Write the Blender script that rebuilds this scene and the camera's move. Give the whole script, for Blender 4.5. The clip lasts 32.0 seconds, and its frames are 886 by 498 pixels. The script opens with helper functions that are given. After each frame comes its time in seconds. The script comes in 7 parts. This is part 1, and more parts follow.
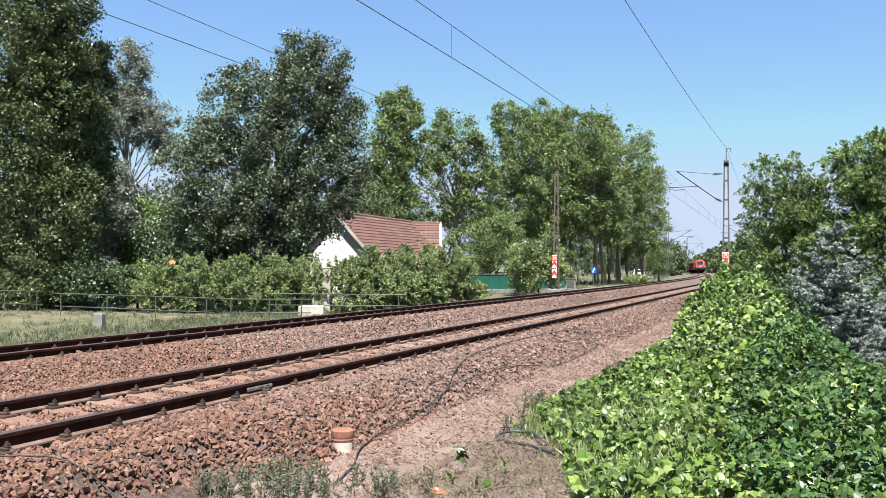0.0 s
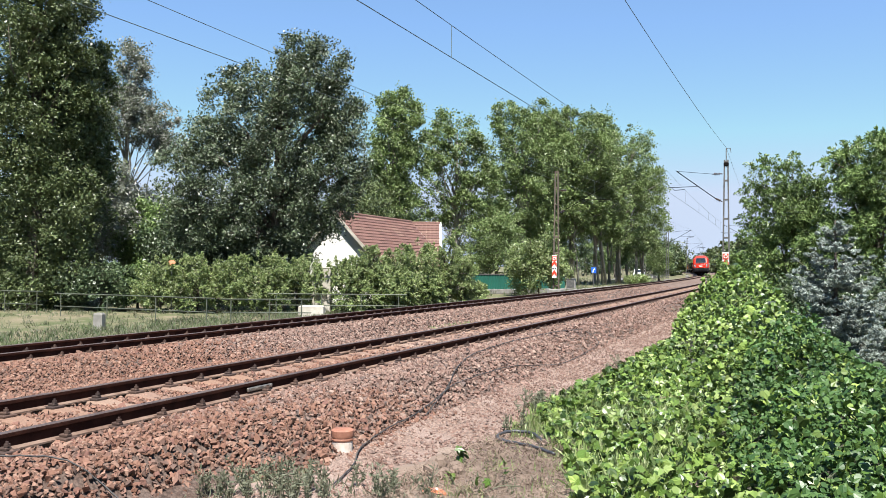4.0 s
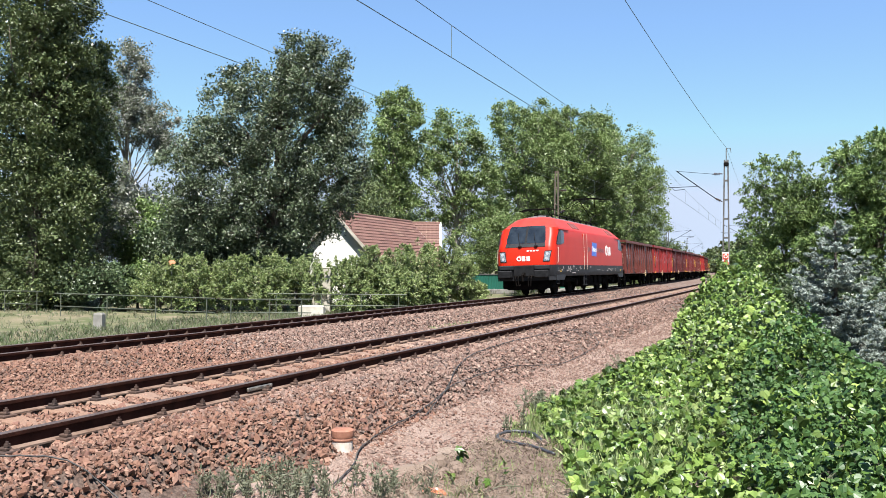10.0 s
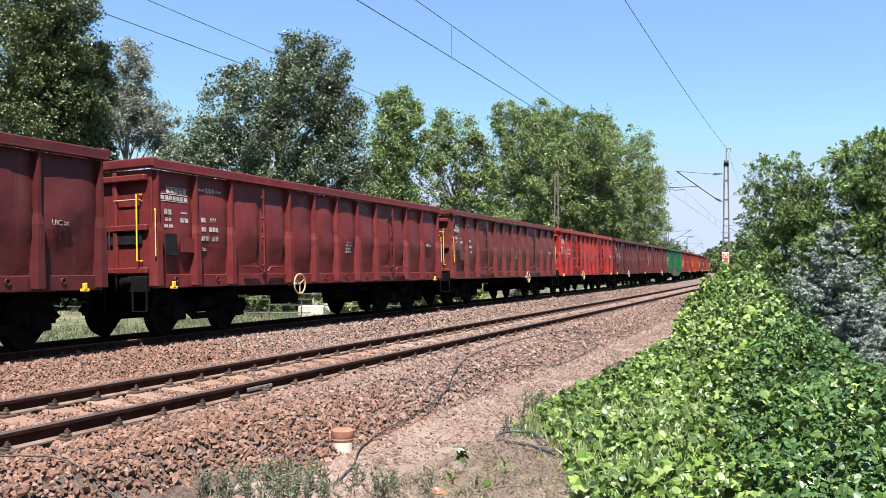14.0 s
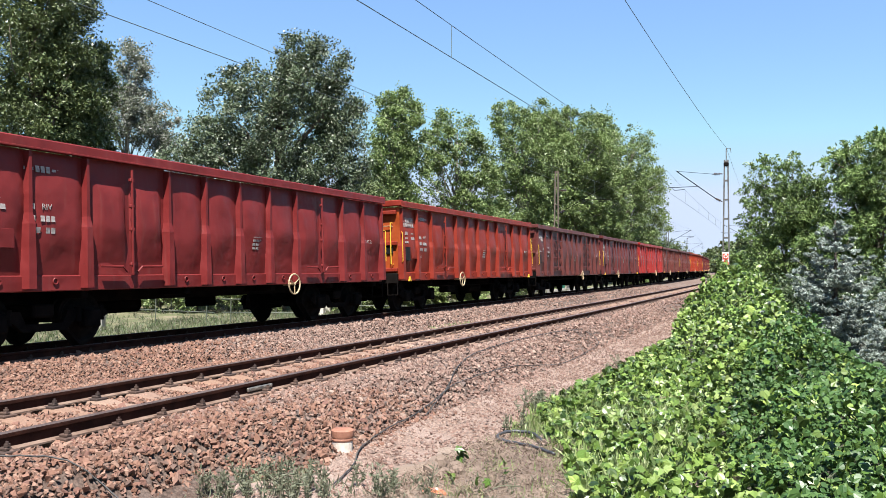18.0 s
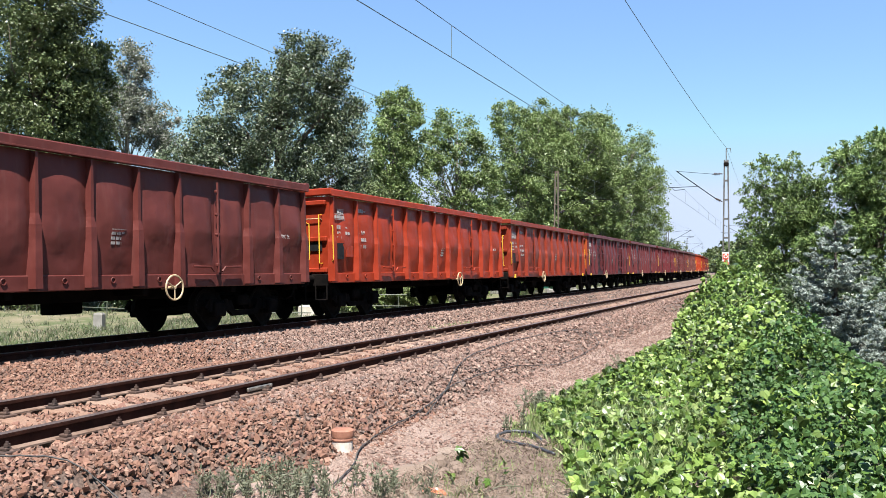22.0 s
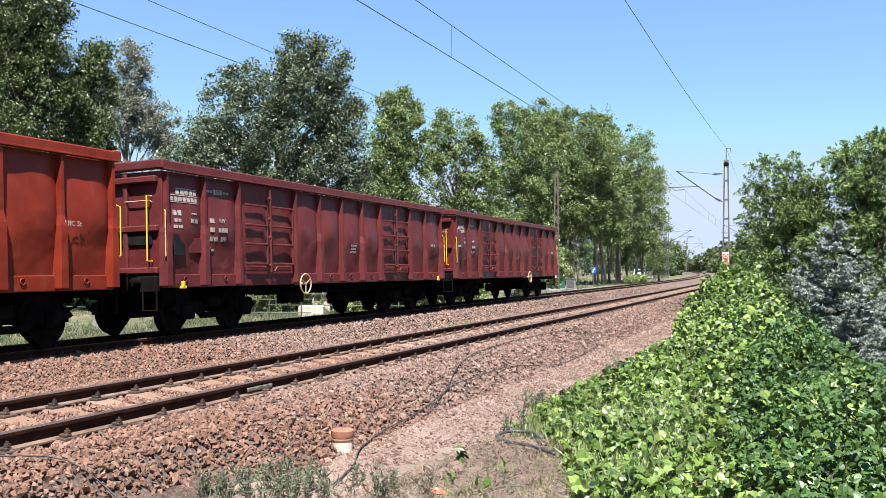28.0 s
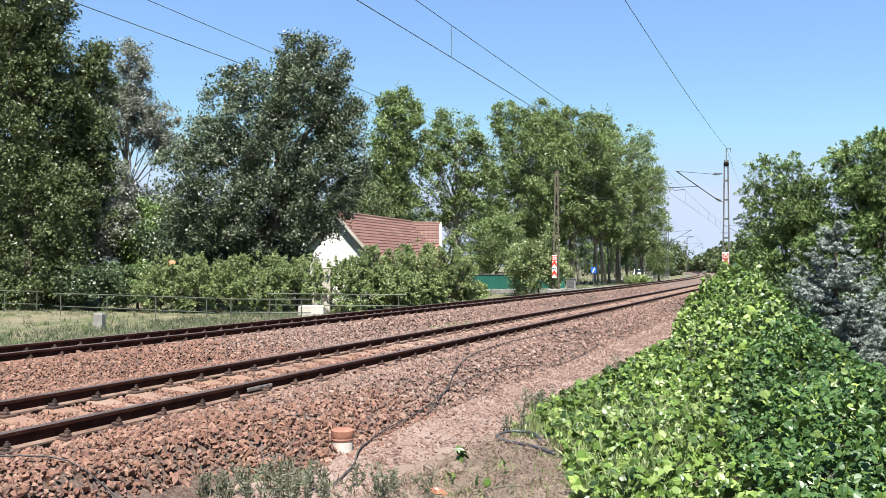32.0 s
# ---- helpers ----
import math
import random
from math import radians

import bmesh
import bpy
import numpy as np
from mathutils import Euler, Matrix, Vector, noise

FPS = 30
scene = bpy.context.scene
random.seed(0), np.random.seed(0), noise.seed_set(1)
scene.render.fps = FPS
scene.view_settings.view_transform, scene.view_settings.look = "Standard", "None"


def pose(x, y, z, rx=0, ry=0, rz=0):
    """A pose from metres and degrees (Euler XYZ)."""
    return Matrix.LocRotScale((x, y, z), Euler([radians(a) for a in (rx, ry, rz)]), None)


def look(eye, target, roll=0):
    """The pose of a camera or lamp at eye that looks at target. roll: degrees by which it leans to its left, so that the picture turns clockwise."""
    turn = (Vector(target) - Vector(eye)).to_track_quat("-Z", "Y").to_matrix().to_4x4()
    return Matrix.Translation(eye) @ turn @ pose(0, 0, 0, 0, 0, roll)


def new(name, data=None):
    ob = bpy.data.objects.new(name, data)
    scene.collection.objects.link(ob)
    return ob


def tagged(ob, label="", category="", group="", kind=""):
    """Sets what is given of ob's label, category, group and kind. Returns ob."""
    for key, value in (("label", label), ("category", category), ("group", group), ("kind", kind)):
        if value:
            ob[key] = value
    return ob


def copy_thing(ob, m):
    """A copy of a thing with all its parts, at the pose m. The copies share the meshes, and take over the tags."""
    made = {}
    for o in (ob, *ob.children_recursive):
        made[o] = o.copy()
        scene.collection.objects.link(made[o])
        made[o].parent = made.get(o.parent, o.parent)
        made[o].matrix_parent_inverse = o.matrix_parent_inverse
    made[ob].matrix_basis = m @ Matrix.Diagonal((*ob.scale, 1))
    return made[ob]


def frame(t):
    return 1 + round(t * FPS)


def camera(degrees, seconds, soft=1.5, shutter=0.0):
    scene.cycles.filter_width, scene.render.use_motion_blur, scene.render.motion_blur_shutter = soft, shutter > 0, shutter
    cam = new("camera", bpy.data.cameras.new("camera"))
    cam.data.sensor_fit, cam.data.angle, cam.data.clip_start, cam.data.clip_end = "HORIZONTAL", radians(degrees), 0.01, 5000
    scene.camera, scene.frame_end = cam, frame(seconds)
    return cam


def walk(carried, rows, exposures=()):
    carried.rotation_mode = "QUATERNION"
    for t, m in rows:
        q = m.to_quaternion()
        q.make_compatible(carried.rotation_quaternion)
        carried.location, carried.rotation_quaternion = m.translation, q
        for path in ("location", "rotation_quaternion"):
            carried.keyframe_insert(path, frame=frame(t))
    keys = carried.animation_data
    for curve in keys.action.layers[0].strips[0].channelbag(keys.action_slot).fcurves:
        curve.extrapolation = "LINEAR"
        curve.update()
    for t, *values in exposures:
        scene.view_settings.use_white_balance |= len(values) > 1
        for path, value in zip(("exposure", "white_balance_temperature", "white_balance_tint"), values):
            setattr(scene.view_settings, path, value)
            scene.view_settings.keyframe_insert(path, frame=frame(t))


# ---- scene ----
# ---- camera: it stands still on the bank beside the line ----
cam = camera(56.239, 32.0, soft=0.5, shutter=0.0)
EYE = Vector((0.0, 0.0, 1.405))
GAZE = EYE + Vector((0.0, 1.0, math.tan(math.atan(30.05 / 1467.1))))
walk(cam, [(0.0, look(EYE, GAZE, 0.47)), (32.0, look(EYE, GAZE, 0.47))], exposures=[(0.0, 1.59), (8.5, 1.60), (12.0, 1.73), (28.0, 1.73), (30.0, 1.67), (32.0, 1.67)])

# ---- the line: s runs along the near rail, u across it towards the far track; z = 0 is the near rail's head ----
TURN, NEAR = 0.4116, 6.066
GAUGE, SPACING = 1.505, 5.17
CANT = 0.057
FAR_MID = SPACING + GAUGE / 2


def line(s, u, z=0.0):
    """World point beside the line, s metres along it and u metres to the far side of the near rail."""
    side = 0.0004 * s * s / 2
    ang = 0.0004 * s
    for s0, k in ((92.9, 0.00036), (130.6, -0.0002)):
        if s > s0:
            side += k * (s - s0) ** 2 / 2
            ang += k * (s - s0)
    tx, ty = math.sin(TURN), math.cos(TURN)
    nx, ny = -ty, tx
    ca, sa = math.cos(ang), math.sin(ang)
    return Vector((tx * s + nx * (NEAR + side) + u * (ca * nx - sa * tx), ty * s + ny * (NEAR + side) + u * (ca * ny - sa * ty), z))


def heading(s):
    """Turn about z, in degrees, of a thing whose x axis points along the line."""
    a, b = line(s - 1, 0), line(s + 1, 0)
    return math.degrees(math.atan2(b.y - a.y, b.x - a.x))


def su_of(x, y):
    """s and u of a ground point near the camera (the inverse of line, close enough within 150 m)."""
    tx, ty = math.sin(TURN), math.cos(TURN)
    s = x * tx + y * ty
    u = -x * ty + y * tx - NEAR - 0.0002 * s * s
    return s + u * 0.0004 * s, u


# ---- world, sun ----
SUN_EL, SUN_OFF = 62.0, 28.0
sx = -math.sin(TURN) * math.cos(radians(SUN_OFF)) + math.cos(TURN) * math.sin(radians(SUN_OFF))
sy = -math.cos(TURN) * math.cos(radians(SUN_OFF)) - math.sin(TURN) * math.sin(radians(SUN_OFF))
SUN_DIR = Vector((sx * math.cos(radians(SUN_EL)), sy * math.cos(radians(SUN_EL)), math.sin(radians(SUN_EL))))
world = bpy.data.worlds.new("world")
scene.world = world
world.use_nodes = True
wn = world.node_tree
sky = wn.nodes.new("ShaderNodeTexSky")
sky.sky_type = "NISHITA"
sky.sun_disc = False
sky.sun_elevation = radians(SUN_EL)
sky.sun_rotation = math.atan2(sx, sy)
sky.air_density, sky.dust_density, sky.ozone_density = 0.75, 0.0, 4.5
wn.nodes["Background"].inputs["Strength"].default_value = 0.074
haze = wn.nodes.new("ShaderNodeMix")
haze.data_type, haze.blend_type = "RGBA", "DARKEN"
haze.inputs[0].default_value = 1.0
wn.links.new(sky.outputs[0], haze.inputs[6])
haze.inputs[7].default_value = (3.4, 3.6, 4.2, 1)
even = wn.nodes.new("ShaderNodeMix")
even.data_type = "RGBA"
even.inputs[0].default_value = 0.3
wn.links.new(haze.outputs[2], even.inputs[6])
even.inputs[7].default_value = (1.45, 2.7, 4.35, 1)
wn.links.new(even.outputs[2], wn.nodes["Background"].inputs["Color"])
sun = new("sun", bpy.data.lights.new("sun", "SUN"))
sun.data.energy, sun.data.angle, sun.data.color = 5.0, radians(0.53), (1.0, 0.97, 0.93)
sun.matrix_world = look(SUN_DIR * 100, (0, 0, 0))


# ---- materials ----
class Nodes:
    def __init__(self, name):
        self.m = bpy.data.materials.new(name)
        self.m.use_nodes = True
        self.t = self.m.node_tree
        self.b = self.t.nodes["Principled BSDF"]
        self.out = self.t.nodes["Material Output"]
        self.coord = None

    def node(self, kind, **inputs):
        n = self.t.nodes.new(kind)
        for k, v in inputs.items():
            self.put(n.inputs[k.replace("_", " ")], v)
        return n

    def put(self, socket, v):
        if isinstance(v, bpy.types.NodeSocket):
            self.t.links.new(v, socket)
        else:
            socket.default_value = v

    def space(self):
        if self.coord is None:
            self.coord = self.t.nodes.new("ShaderNodeTexCoord").outputs["Object"]
        return self.coord

    def noise(self, scale, detail=4.0, rough=0.6, vector=None):
        n = self.node("ShaderNodeTexNoise", Scale=scale, Detail=detail, Roughness=rough)
        self.t.links.new(vector or self.space(), n.inputs["Vector"])
        return n.outputs["Fac"]

    def ramp(self, fac, stops):
        n = self.t.nodes.new("ShaderNodeValToRGB")
        self.t.links.new(fac, n.inputs[0])
        while len(n.color_ramp.elements) < len(stops):
            n.color_ramp.elements.new(0.5)
        for e, (pos, c) in zip(n.color_ramp.elements, stops):
            e.position = pos
            e.color = (c, c, c, 1) if isinstance(c, (int, float)) else (*c, 1)
        return n.outputs[0]

    def mix(self, a, b, fac, blend="MIX"):
        n = self.t.nodes.new("ShaderNodeMix")
        n.data_type, n.blend_type = "RGBA", blend
        self.put(n.inputs[0], fac)
        for i, v in ((6, a), (7, b)):
            self.put(n.inputs[i], (*v, 1) if isinstance(v, tuple) and len(v) == 3 else v)
        return n.outputs[2]

    def bump(self, height, strength, distance=0.02):
        n = self.node("ShaderNodeBump", Strength=strength, Distance=distance)
        self.t.links.new(height, n.inputs["Height"])
        self.t.links.new(n.outputs[0], self.b.inputs["Normal"])

    def done(self, color, rough=0.8, metal=0.0, spec=0.5):
        self.put(self.b.inputs["Base Color"], (*color, 1) if isinstance(color, tuple) else color)
        self.put(self.b.inputs["Roughness"], rough)
        self.b.inputs["Metallic"].default_value = metal
        self.b.inputs["Specular IOR Level"].default_value = spec
        return self.m


def plain(name, dark, light, scale=4.0, fine=40.0, rough=0.8, metal=0.0, bump=0.3, depth=0.01, spec=0.5):
    """A surface whose colour wanders between two tones at two scales, with a fine relief."""
    n = Nodes(name)
    big, small = n.noise(scale, 3), n.noise(fine, 5)
    c = n.mix(dark, light, n.ramp(big, [(0.35, 0.0), (0.65, 1.0)]))
    mid = tuple((a + b) / 2 for a, b in zip(dark, light))
    c = n.mix(c, mid, n.ramp(small, [(0.4, 0.0), (0.7, 0.7)]))
    if bump:
        n.bump(small, bump, depth)
    return n.done(c, rough, metal, spec)


def island(name, tones, rough=0.85, bump=0.0, spec=0.3, wander=0.0):
    """Loose pieces in one mesh, each with its own tone."""
    n = Nodes(name)
    geo = n.t.nodes.new("ShaderNodeNewGeometry").outputs["Random Per Island"]
    step = 1.0 / (len(tones) - 1)
    c = n.ramp(geo, [(i * step, t) for i, t in enumerate(tones)])
    if wander:
        c = n.mix(c, n.ramp(n.noise(wander, 3), [(0.3, 0.55), (0.7, 1.3)]), 1.0, "MULTIPLY")
    if bump:
        n.bump(n.noise(60, 4), bump, 0.01)
    return n.done(c, rough, 0, spec)


def single(name, tones, rough=0.85, bump=0.3, fine=50.0):
    """Loose pieces that are objects of their own, each with its own tone."""
    n = Nodes(name)
    r = n.t.nodes.new("ShaderNodeObjectInfo").outputs["Random"]
    step = 1.0 / (len(tones) - 1)
    c = n.ramp(r, [(i * step, t) for i, t in enumerate(tones)])
    g = n.noise(fine, 4)
    c = n.mix(c, n.ramp(g, [(0.3, 0.75), (0.7, 1.15)]), 1.0, "MULTIPLY")
    n.bump(g, bump, 0.01)
    return n.done(c, rough, 0, 0.3)


def foliage(name, tones, glow=0.35, rough=0.45, patch=0.35, own=False):
    """Leaves: a tone each, patches of other tones over the crown, and light coming through."""
    n = Nodes(name)
    if own:
        r = n.t.nodes.new("ShaderNodeObjectInfo").outputs["Random"]
    else:
        r = n.t.nodes.new("ShaderNodeNewGeometry").outputs["Random Per Island"]
    step = 1.0 / (len(tones) - 1)
    c = n.ramp(r, [(i * step, t) for i, t in enumerate(tones)])
    c = n.mix(c, n.ramp(n.noise(patch, 3), [(0.3, 0.65), (0.7, 1.3)]), 1.0, "MULTIPLY")
    m = n.done(c, rough, 0, 0.35)
    tr = n.node("ShaderNodeBsdfTranslucent", Color=n.mix(c, (0.9, 1.0, 0.35), 0.25, "MULTIPLY"))
    mx = n.node("ShaderNodeMixShader", Fac=glow)
    n.t.links.new(n.b.outputs[0], mx.inputs[1])
    n.t.links.new(tr.outputs[0], mx.inputs[2])
    n.t.links.new(mx.outputs[0], n.out.inputs["Surface"])
    return m


def wagon_paint():
    """Weathered oxide paint: the tone comes from the wagon, with faded, rusty and dusty patches."""
    n = Nodes("wagon_paint")
    info = n.t.nodes.new("ShaderNodeObjectInfo")
    add = n.node("ShaderNodeVectorMath")
    n.t.links.new(n.space(), add.inputs[0])
    rnd = n.node("ShaderNodeVectorMath")
    rnd.operation = "SCALE"
    rnd.inputs[0].default_value = (37.0, 11.0, 5.0)
    n.t.links.new(info.outputs["Random"], rnd.inputs["Scale"])
    n.t.links.new(rnd.outputs[0], add.inputs[1])
    v = add.outputs[0]
    base = info.outputs["Color"]
    big, mid, fine = n.noise(1.6, 4, 0.65, v), n.noise(7, 5, 0.7, v), n.noise(55, 4, 0.6, v)
    c = n.mix(base, n.ramp(big, [(0.3, 0.86), (0.7, 1.16)]), 1.0, "MULTIPLY")
    c = n.mix(c, (0.07, 0.035, 0.028), n.ramp(mid, [(0.62, 0.0), (0.74, 0.28)]))
    run = n.node("ShaderNodeMapping")
    run.inputs["Scale"].default_value = (9.0, 9.0, 0.7)
    n.t.links.new(v, run.inputs["Vector"])
    c = n.mix(c, (0.15, 0.085, 0.07), n.ramp(n.noise(1.0, 4, 0.6, run.outputs[0]), [(0.55, 0.0), (0.75, 0.13)]))
    c = n.mix(c, (0.20, 0.11, 0.085), n.ramp(fine, [(0.64, 0.0), (0.8, 0.25)]))
    c = n.mix(c, (0.016, 0.010, 0.009), n.ramp(n.noise(17, 5, 0.65, v), [(0.66, 0.0), (0.73, 0.4)]))
    dent = n.node("ShaderNodeBump", Strength=0.6, Distance=0.07)
    n.t.links.new(n.noise(2.0, 2, 0.4, v), dent.inputs["Height"])
    grit = n.node("ShaderNodeBump", Strength=0.1, Distance=0.006)
    n.t.links.new(mid, grit.inputs["Height"])
    n.t.links.new(dent.outputs[0], grit.inputs["Normal"])
    n.t.links.new(grit.outputs[0], n.b.inputs["Normal"])
    return n.done(c, n.ramp(big, [(0.3, 0.4), (0.7, 0.6)]), 0, 0.2)


M = {
    "paint": wagon_paint(),
    # grime, with the shade under the vehicles also put into this near-black
    "under": plain("grimy_shade_black_steel", (0.003, 0.003, 0.003), (0.010, 0.008, 0.007), 3, 40, 0.95, 0.0, 0.3, 0.01, 0.02),
    "steel": plain("worn_steel", (0.18, 0.16, 0.14), (0.32, 0.29, 0.26), 6, 60, 0.45, 0.8),
    # wheel tone lowered to include the shade below the floor
    "tread": plain("wheel_steel_shade_black", (0.004, 0.004, 0.004), (0.013, 0.011, 0.01), 6, 60, 0.9, 0.0, 0.3, 0.01, 0.04),
    "yellow": plain("yellow_paint", (0.508, 0.295, 0.016), (0.615, 0.377, 0.025), 6, 60, 0.5, 0, 0.1),
    "white": plain("white_paint", (0.539, 0.522, 0.487), (0.696, 0.687, 0.661), 8, 60, 0.55, 0, 0.1),
    "faded": plain("faded_white_lettering", (0.150, 0.120, 0.110), (0.309, 0.285, 0.269), 14, 60, 0.6, 0, 0.0),
    "black": plain("black_panel", (0.006, 0.006, 0.0065), (0.014, 0.014, 0.015), 6, 50, 0.6, 0, 0.1, 0.01, 0.12),
    "red": plain("signal_red_lacquer", (0.315, 0.010, 0.002), (0.360, 0.015, 0.003), 0.8, 60, 0.42, 0, 0.03, 0.01, 0.22),
    "roofred": plain("dusty_red_lacquer", (0.260, 0.024, 0.016), (0.320, 0.034, 0.023), 1.2, 40, 0.5, 0, 0.05, 0.01, 0.25),
    "grey": plain("dark_grey_lacquer", (0.011, 0.0115, 0.013), (0.021, 0.0215, 0.0245), 2, 50, 0.55, 0, 0.1, 0.01, 0.18),
    "blue": plain("blue_lacquer", (0.007, 0.071, 0.393), (0.014, 0.100, 0.464), 3, 50, 0.35, 0, 0.03),
    "maroon": plain("maroon_lettering", (0.13, 0.012, 0.012), (0.17, 0.02, 0.02), 3, 50, 0.4, 0, 0.03),
    "glass": plain("dark_glass", (0.008, 0.011, 0.016), (0.020, 0.026, 0.034), 2, 40, 0.06, 0, 0.0, 0.01, 0.4),
    "lamp": plain("headlight_glass", (0.112, 0.119, 0.133), (0.294, 0.308, 0.329), 9, 40, 0.12, 0.3, 0.05),
    "rust": plain("rusty_rail_side", (0.020, 0.0075, 0.0055), (0.048, 0.018, 0.012), 5, 60, 0.9, 0.0, 0.5, 0.01, 0.08),
    "footdust": plain("dusty_rail_foot", (0.085, 0.052, 0.038), (0.165, 0.115, 0.09), 5, 60, 0.9, 0.0, 0.3, 0.01, 0.1),
    "railtop": plain("running_surface", (0.074, 0.051, 0.045), (0.131, 0.098, 0.086), 3, 60, 0.5, 0.5, 0.1),
    "sleeper": single("concrete_sleeper", [(0.184, 0.109, 0.072), (0.156, 0.095, 0.070), (0.212, 0.143, 0.104), (0.165, 0.103, 0.076)], 0.85, 0.4),
    "clip": single("rusty_fastening", [(0.043, 0.025, 0.019), (0.071, 0.043, 0.032), (0.032, 0.021, 0.018)], 0.75, 0.4),
    "stones": island("crushed_stone", [(0.097, 0.046, 0.029), (0.131, 0.067, 0.045), (0.174, 0.092, 0.064), (0.111, 0.055, 0.042), (0.213, 0.131, 0.096), (0.143, 0.078, 0.054), (0.085, 0.055, 0.044), (0.184, 0.103, 0.071)], 0.9, 0.5, 0.3),
    "dusty": island("dusty_crushed_stone", [(0.101, 0.057, 0.044), (0.138, 0.083, 0.064), (0.182, 0.114, 0.090), (0.116, 0.070, 0.056), (0.227, 0.162, 0.130), (0.151, 0.096, 0.076), (0.092, 0.068, 0.059), (0.194, 0.127, 0.100)], 0.9, 0.5, 0.3),
    "stone": single("crushed_stone_piece", [(0.097, 0.046, 0.029), (0.131, 0.067, 0.045), (0.174, 0.092, 0.064), (0.111, 0.055, 0.042), (0.213, 0.131, 0.096), (0.143, 0.078, 0.054)], 0.9, 0.5, 60),
    "concrete": plain("weathered_concrete", (0.121, 0.114, 0.100), (0.214, 0.203, 0.185), 3, 40, 0.9, 0, 0.5),
    "plaster": plain("white_plaster", (0.592, 0.574, 0.522), (0.696, 0.679, 0.635), 0.8, 30, 0.9, 0, 0.3),
    "bark": plain("grey_brown_bark", (0.041, 0.031, 0.023), (0.123, 0.098, 0.078), 3, 18, 0.95, 0, 1.0, 0.05),
    "palebark": plain("pale_bark", (0.131, 0.115, 0.098), (0.279, 0.254, 0.221), 3, 16, 0.9, 0, 0.8, 0.04),
    "tile": single("roof_tile_course", [(0.112, 0.057, 0.045), (0.136, 0.071, 0.057), (0.101, 0.052, 0.043), (0.152, 0.089, 0.068)], 0.8, 0.4, 30),
    "lime": plain("limewashed_wall", (0.214, 0.193, 0.150), (0.414, 0.385, 0.328), 1.5, 30, 0.9, 0, 0.3),
    "ochre": plain("ochre_paint", (0.246, 0.172, 0.090), (0.377, 0.295, 0.180), 6, 60, 0.6, 0, 0.1),
    "mesh": plain("reddish_louvre_mesh", (0.123, 0.033, 0.030), (0.180, 0.049, 0.041), 4, 60, 0.7, 0, 0.1),
    "lens": plain("clear_lamp_lens", (0.375, 0.375, 0.375), (0.510, 0.510, 0.510), 12, 60, 0.15, 0.3, 0.05),
    "roofgrey": plain("sooty_roof_paint", (0.074, 0.057, 0.056), (0.139, 0.115, 0.111), 1.5, 40, 0.7, 0, 0.1),
    "skyglass": plain("side_glass", (0.012, 0.018, 0.03), (0.02, 0.028, 0.045), 2, 40, 0.05, 0, 0.0, 0.01, 0.35),
    "cabglass": plain("black_quarter_glass", (0.006, 0.007, 0.01), (0.012, 0.014, 0.018), 2, 40, 0.2, 0, 0.0, 0.01, 0.1),
    "pale": plain("bright_handrail", (0.344, 0.271, 0.213), (0.459, 0.377, 0.312), 6, 60, 0.5, 0, 0.1),
    "wood": plain("weathered_board", (0.114, 0.079, 0.050), (0.214, 0.157, 0.107), 4, 40, 0.85, 0, 0.4),
    "railing": plain("green_grey_tube", (0.050, 0.061, 0.043), (0.100, 0.107, 0.079), 4, 60, 0.6, 0.3, 0.2),
    "greenwall": plain("dark_green_sheet", (0.007, 0.064, 0.043), (0.011, 0.089, 0.061), 1, 30, 0.5, 0, 0.1),
    "mast": plain("weathered_grey_mast", (0.049, 0.049, 0.048), (0.107, 0.104, 0.098), 4, 40, 0.75, 0.0, 0.2, 0.01, 0.2),
    "rustmast": plain("rusty_mast", (0.057, 0.041, 0.033), (0.139, 0.107, 0.082), 3, 40, 0.8, 0.2, 0.3),
    "wire": plain("copper_wire", (0.06, 0.085, 0.08), (0.10, 0.13, 0.12), 5, 50, 0.7, 0.0, 0.0),
    "insulator": plain("brown_porcelain", (0.03, 0.018, 0.014), (0.05, 0.03, 0.024), 5, 50, 0.2, 0, 0.0),
    "signred": plain("red_sign_sheet", (0.471, 0.036, 0.014), (0.528, 0.050, 0.021), 4, 40, 0.4, 0, 0.0),
    "signblue": plain("blue_sign_sheet", (0.007, 0.079, 0.428), (0.011, 0.100, 0.485), 4, 40, 0.4, 0, 0.0),
    "orange": plain("orange_plastic", (0.357, 0.093, 0.036), (0.428, 0.129, 0.057), 5, 40, 0.4, 0, 0.05),
    "terracotta": plain("terracotta_plastic", (0.157, 0.061, 0.036), (0.257, 0.114, 0.071), 9, 50, 0.7, 0, 0.2),
    "cream": plain("dusty_white_plastic", (0.371, 0.285, 0.228), (0.542, 0.499, 0.442), 7, 40, 0.6, 0, 0.2),
    "rubber": plain("black_cable", (0.015, 0.014, 0.014), (0.04, 0.036, 0.033), 5, 60, 0.7, 0, 0.2),
    "hose": plain("grey_hose", (0.014, 0.015, 0.018), (0.034, 0.036, 0.04), 5, 60, 0.5, 0, 0.1),
    "asphalt": plain("road_asphalt", (0.085, 0.082, 0.079), (0.143, 0.139, 0.132), 1, 40, 0.9, 0, 0.3),
    "carwhite": plain("white_car_lacquer", (0.75, 0.75, 0.76), (0.82, 0.82, 0.82), 2, 40, 0.25, 0, 0.0),
    "poplar": foliage("poplar_leaves", [(0.045, 0.069, 0.025), (0.070, 0.096, 0.034), (0.096, 0.120, 0.044), (0.059, 0.081, 0.031), (0.125, 0.146, 0.067)], 0.1, 0.42),
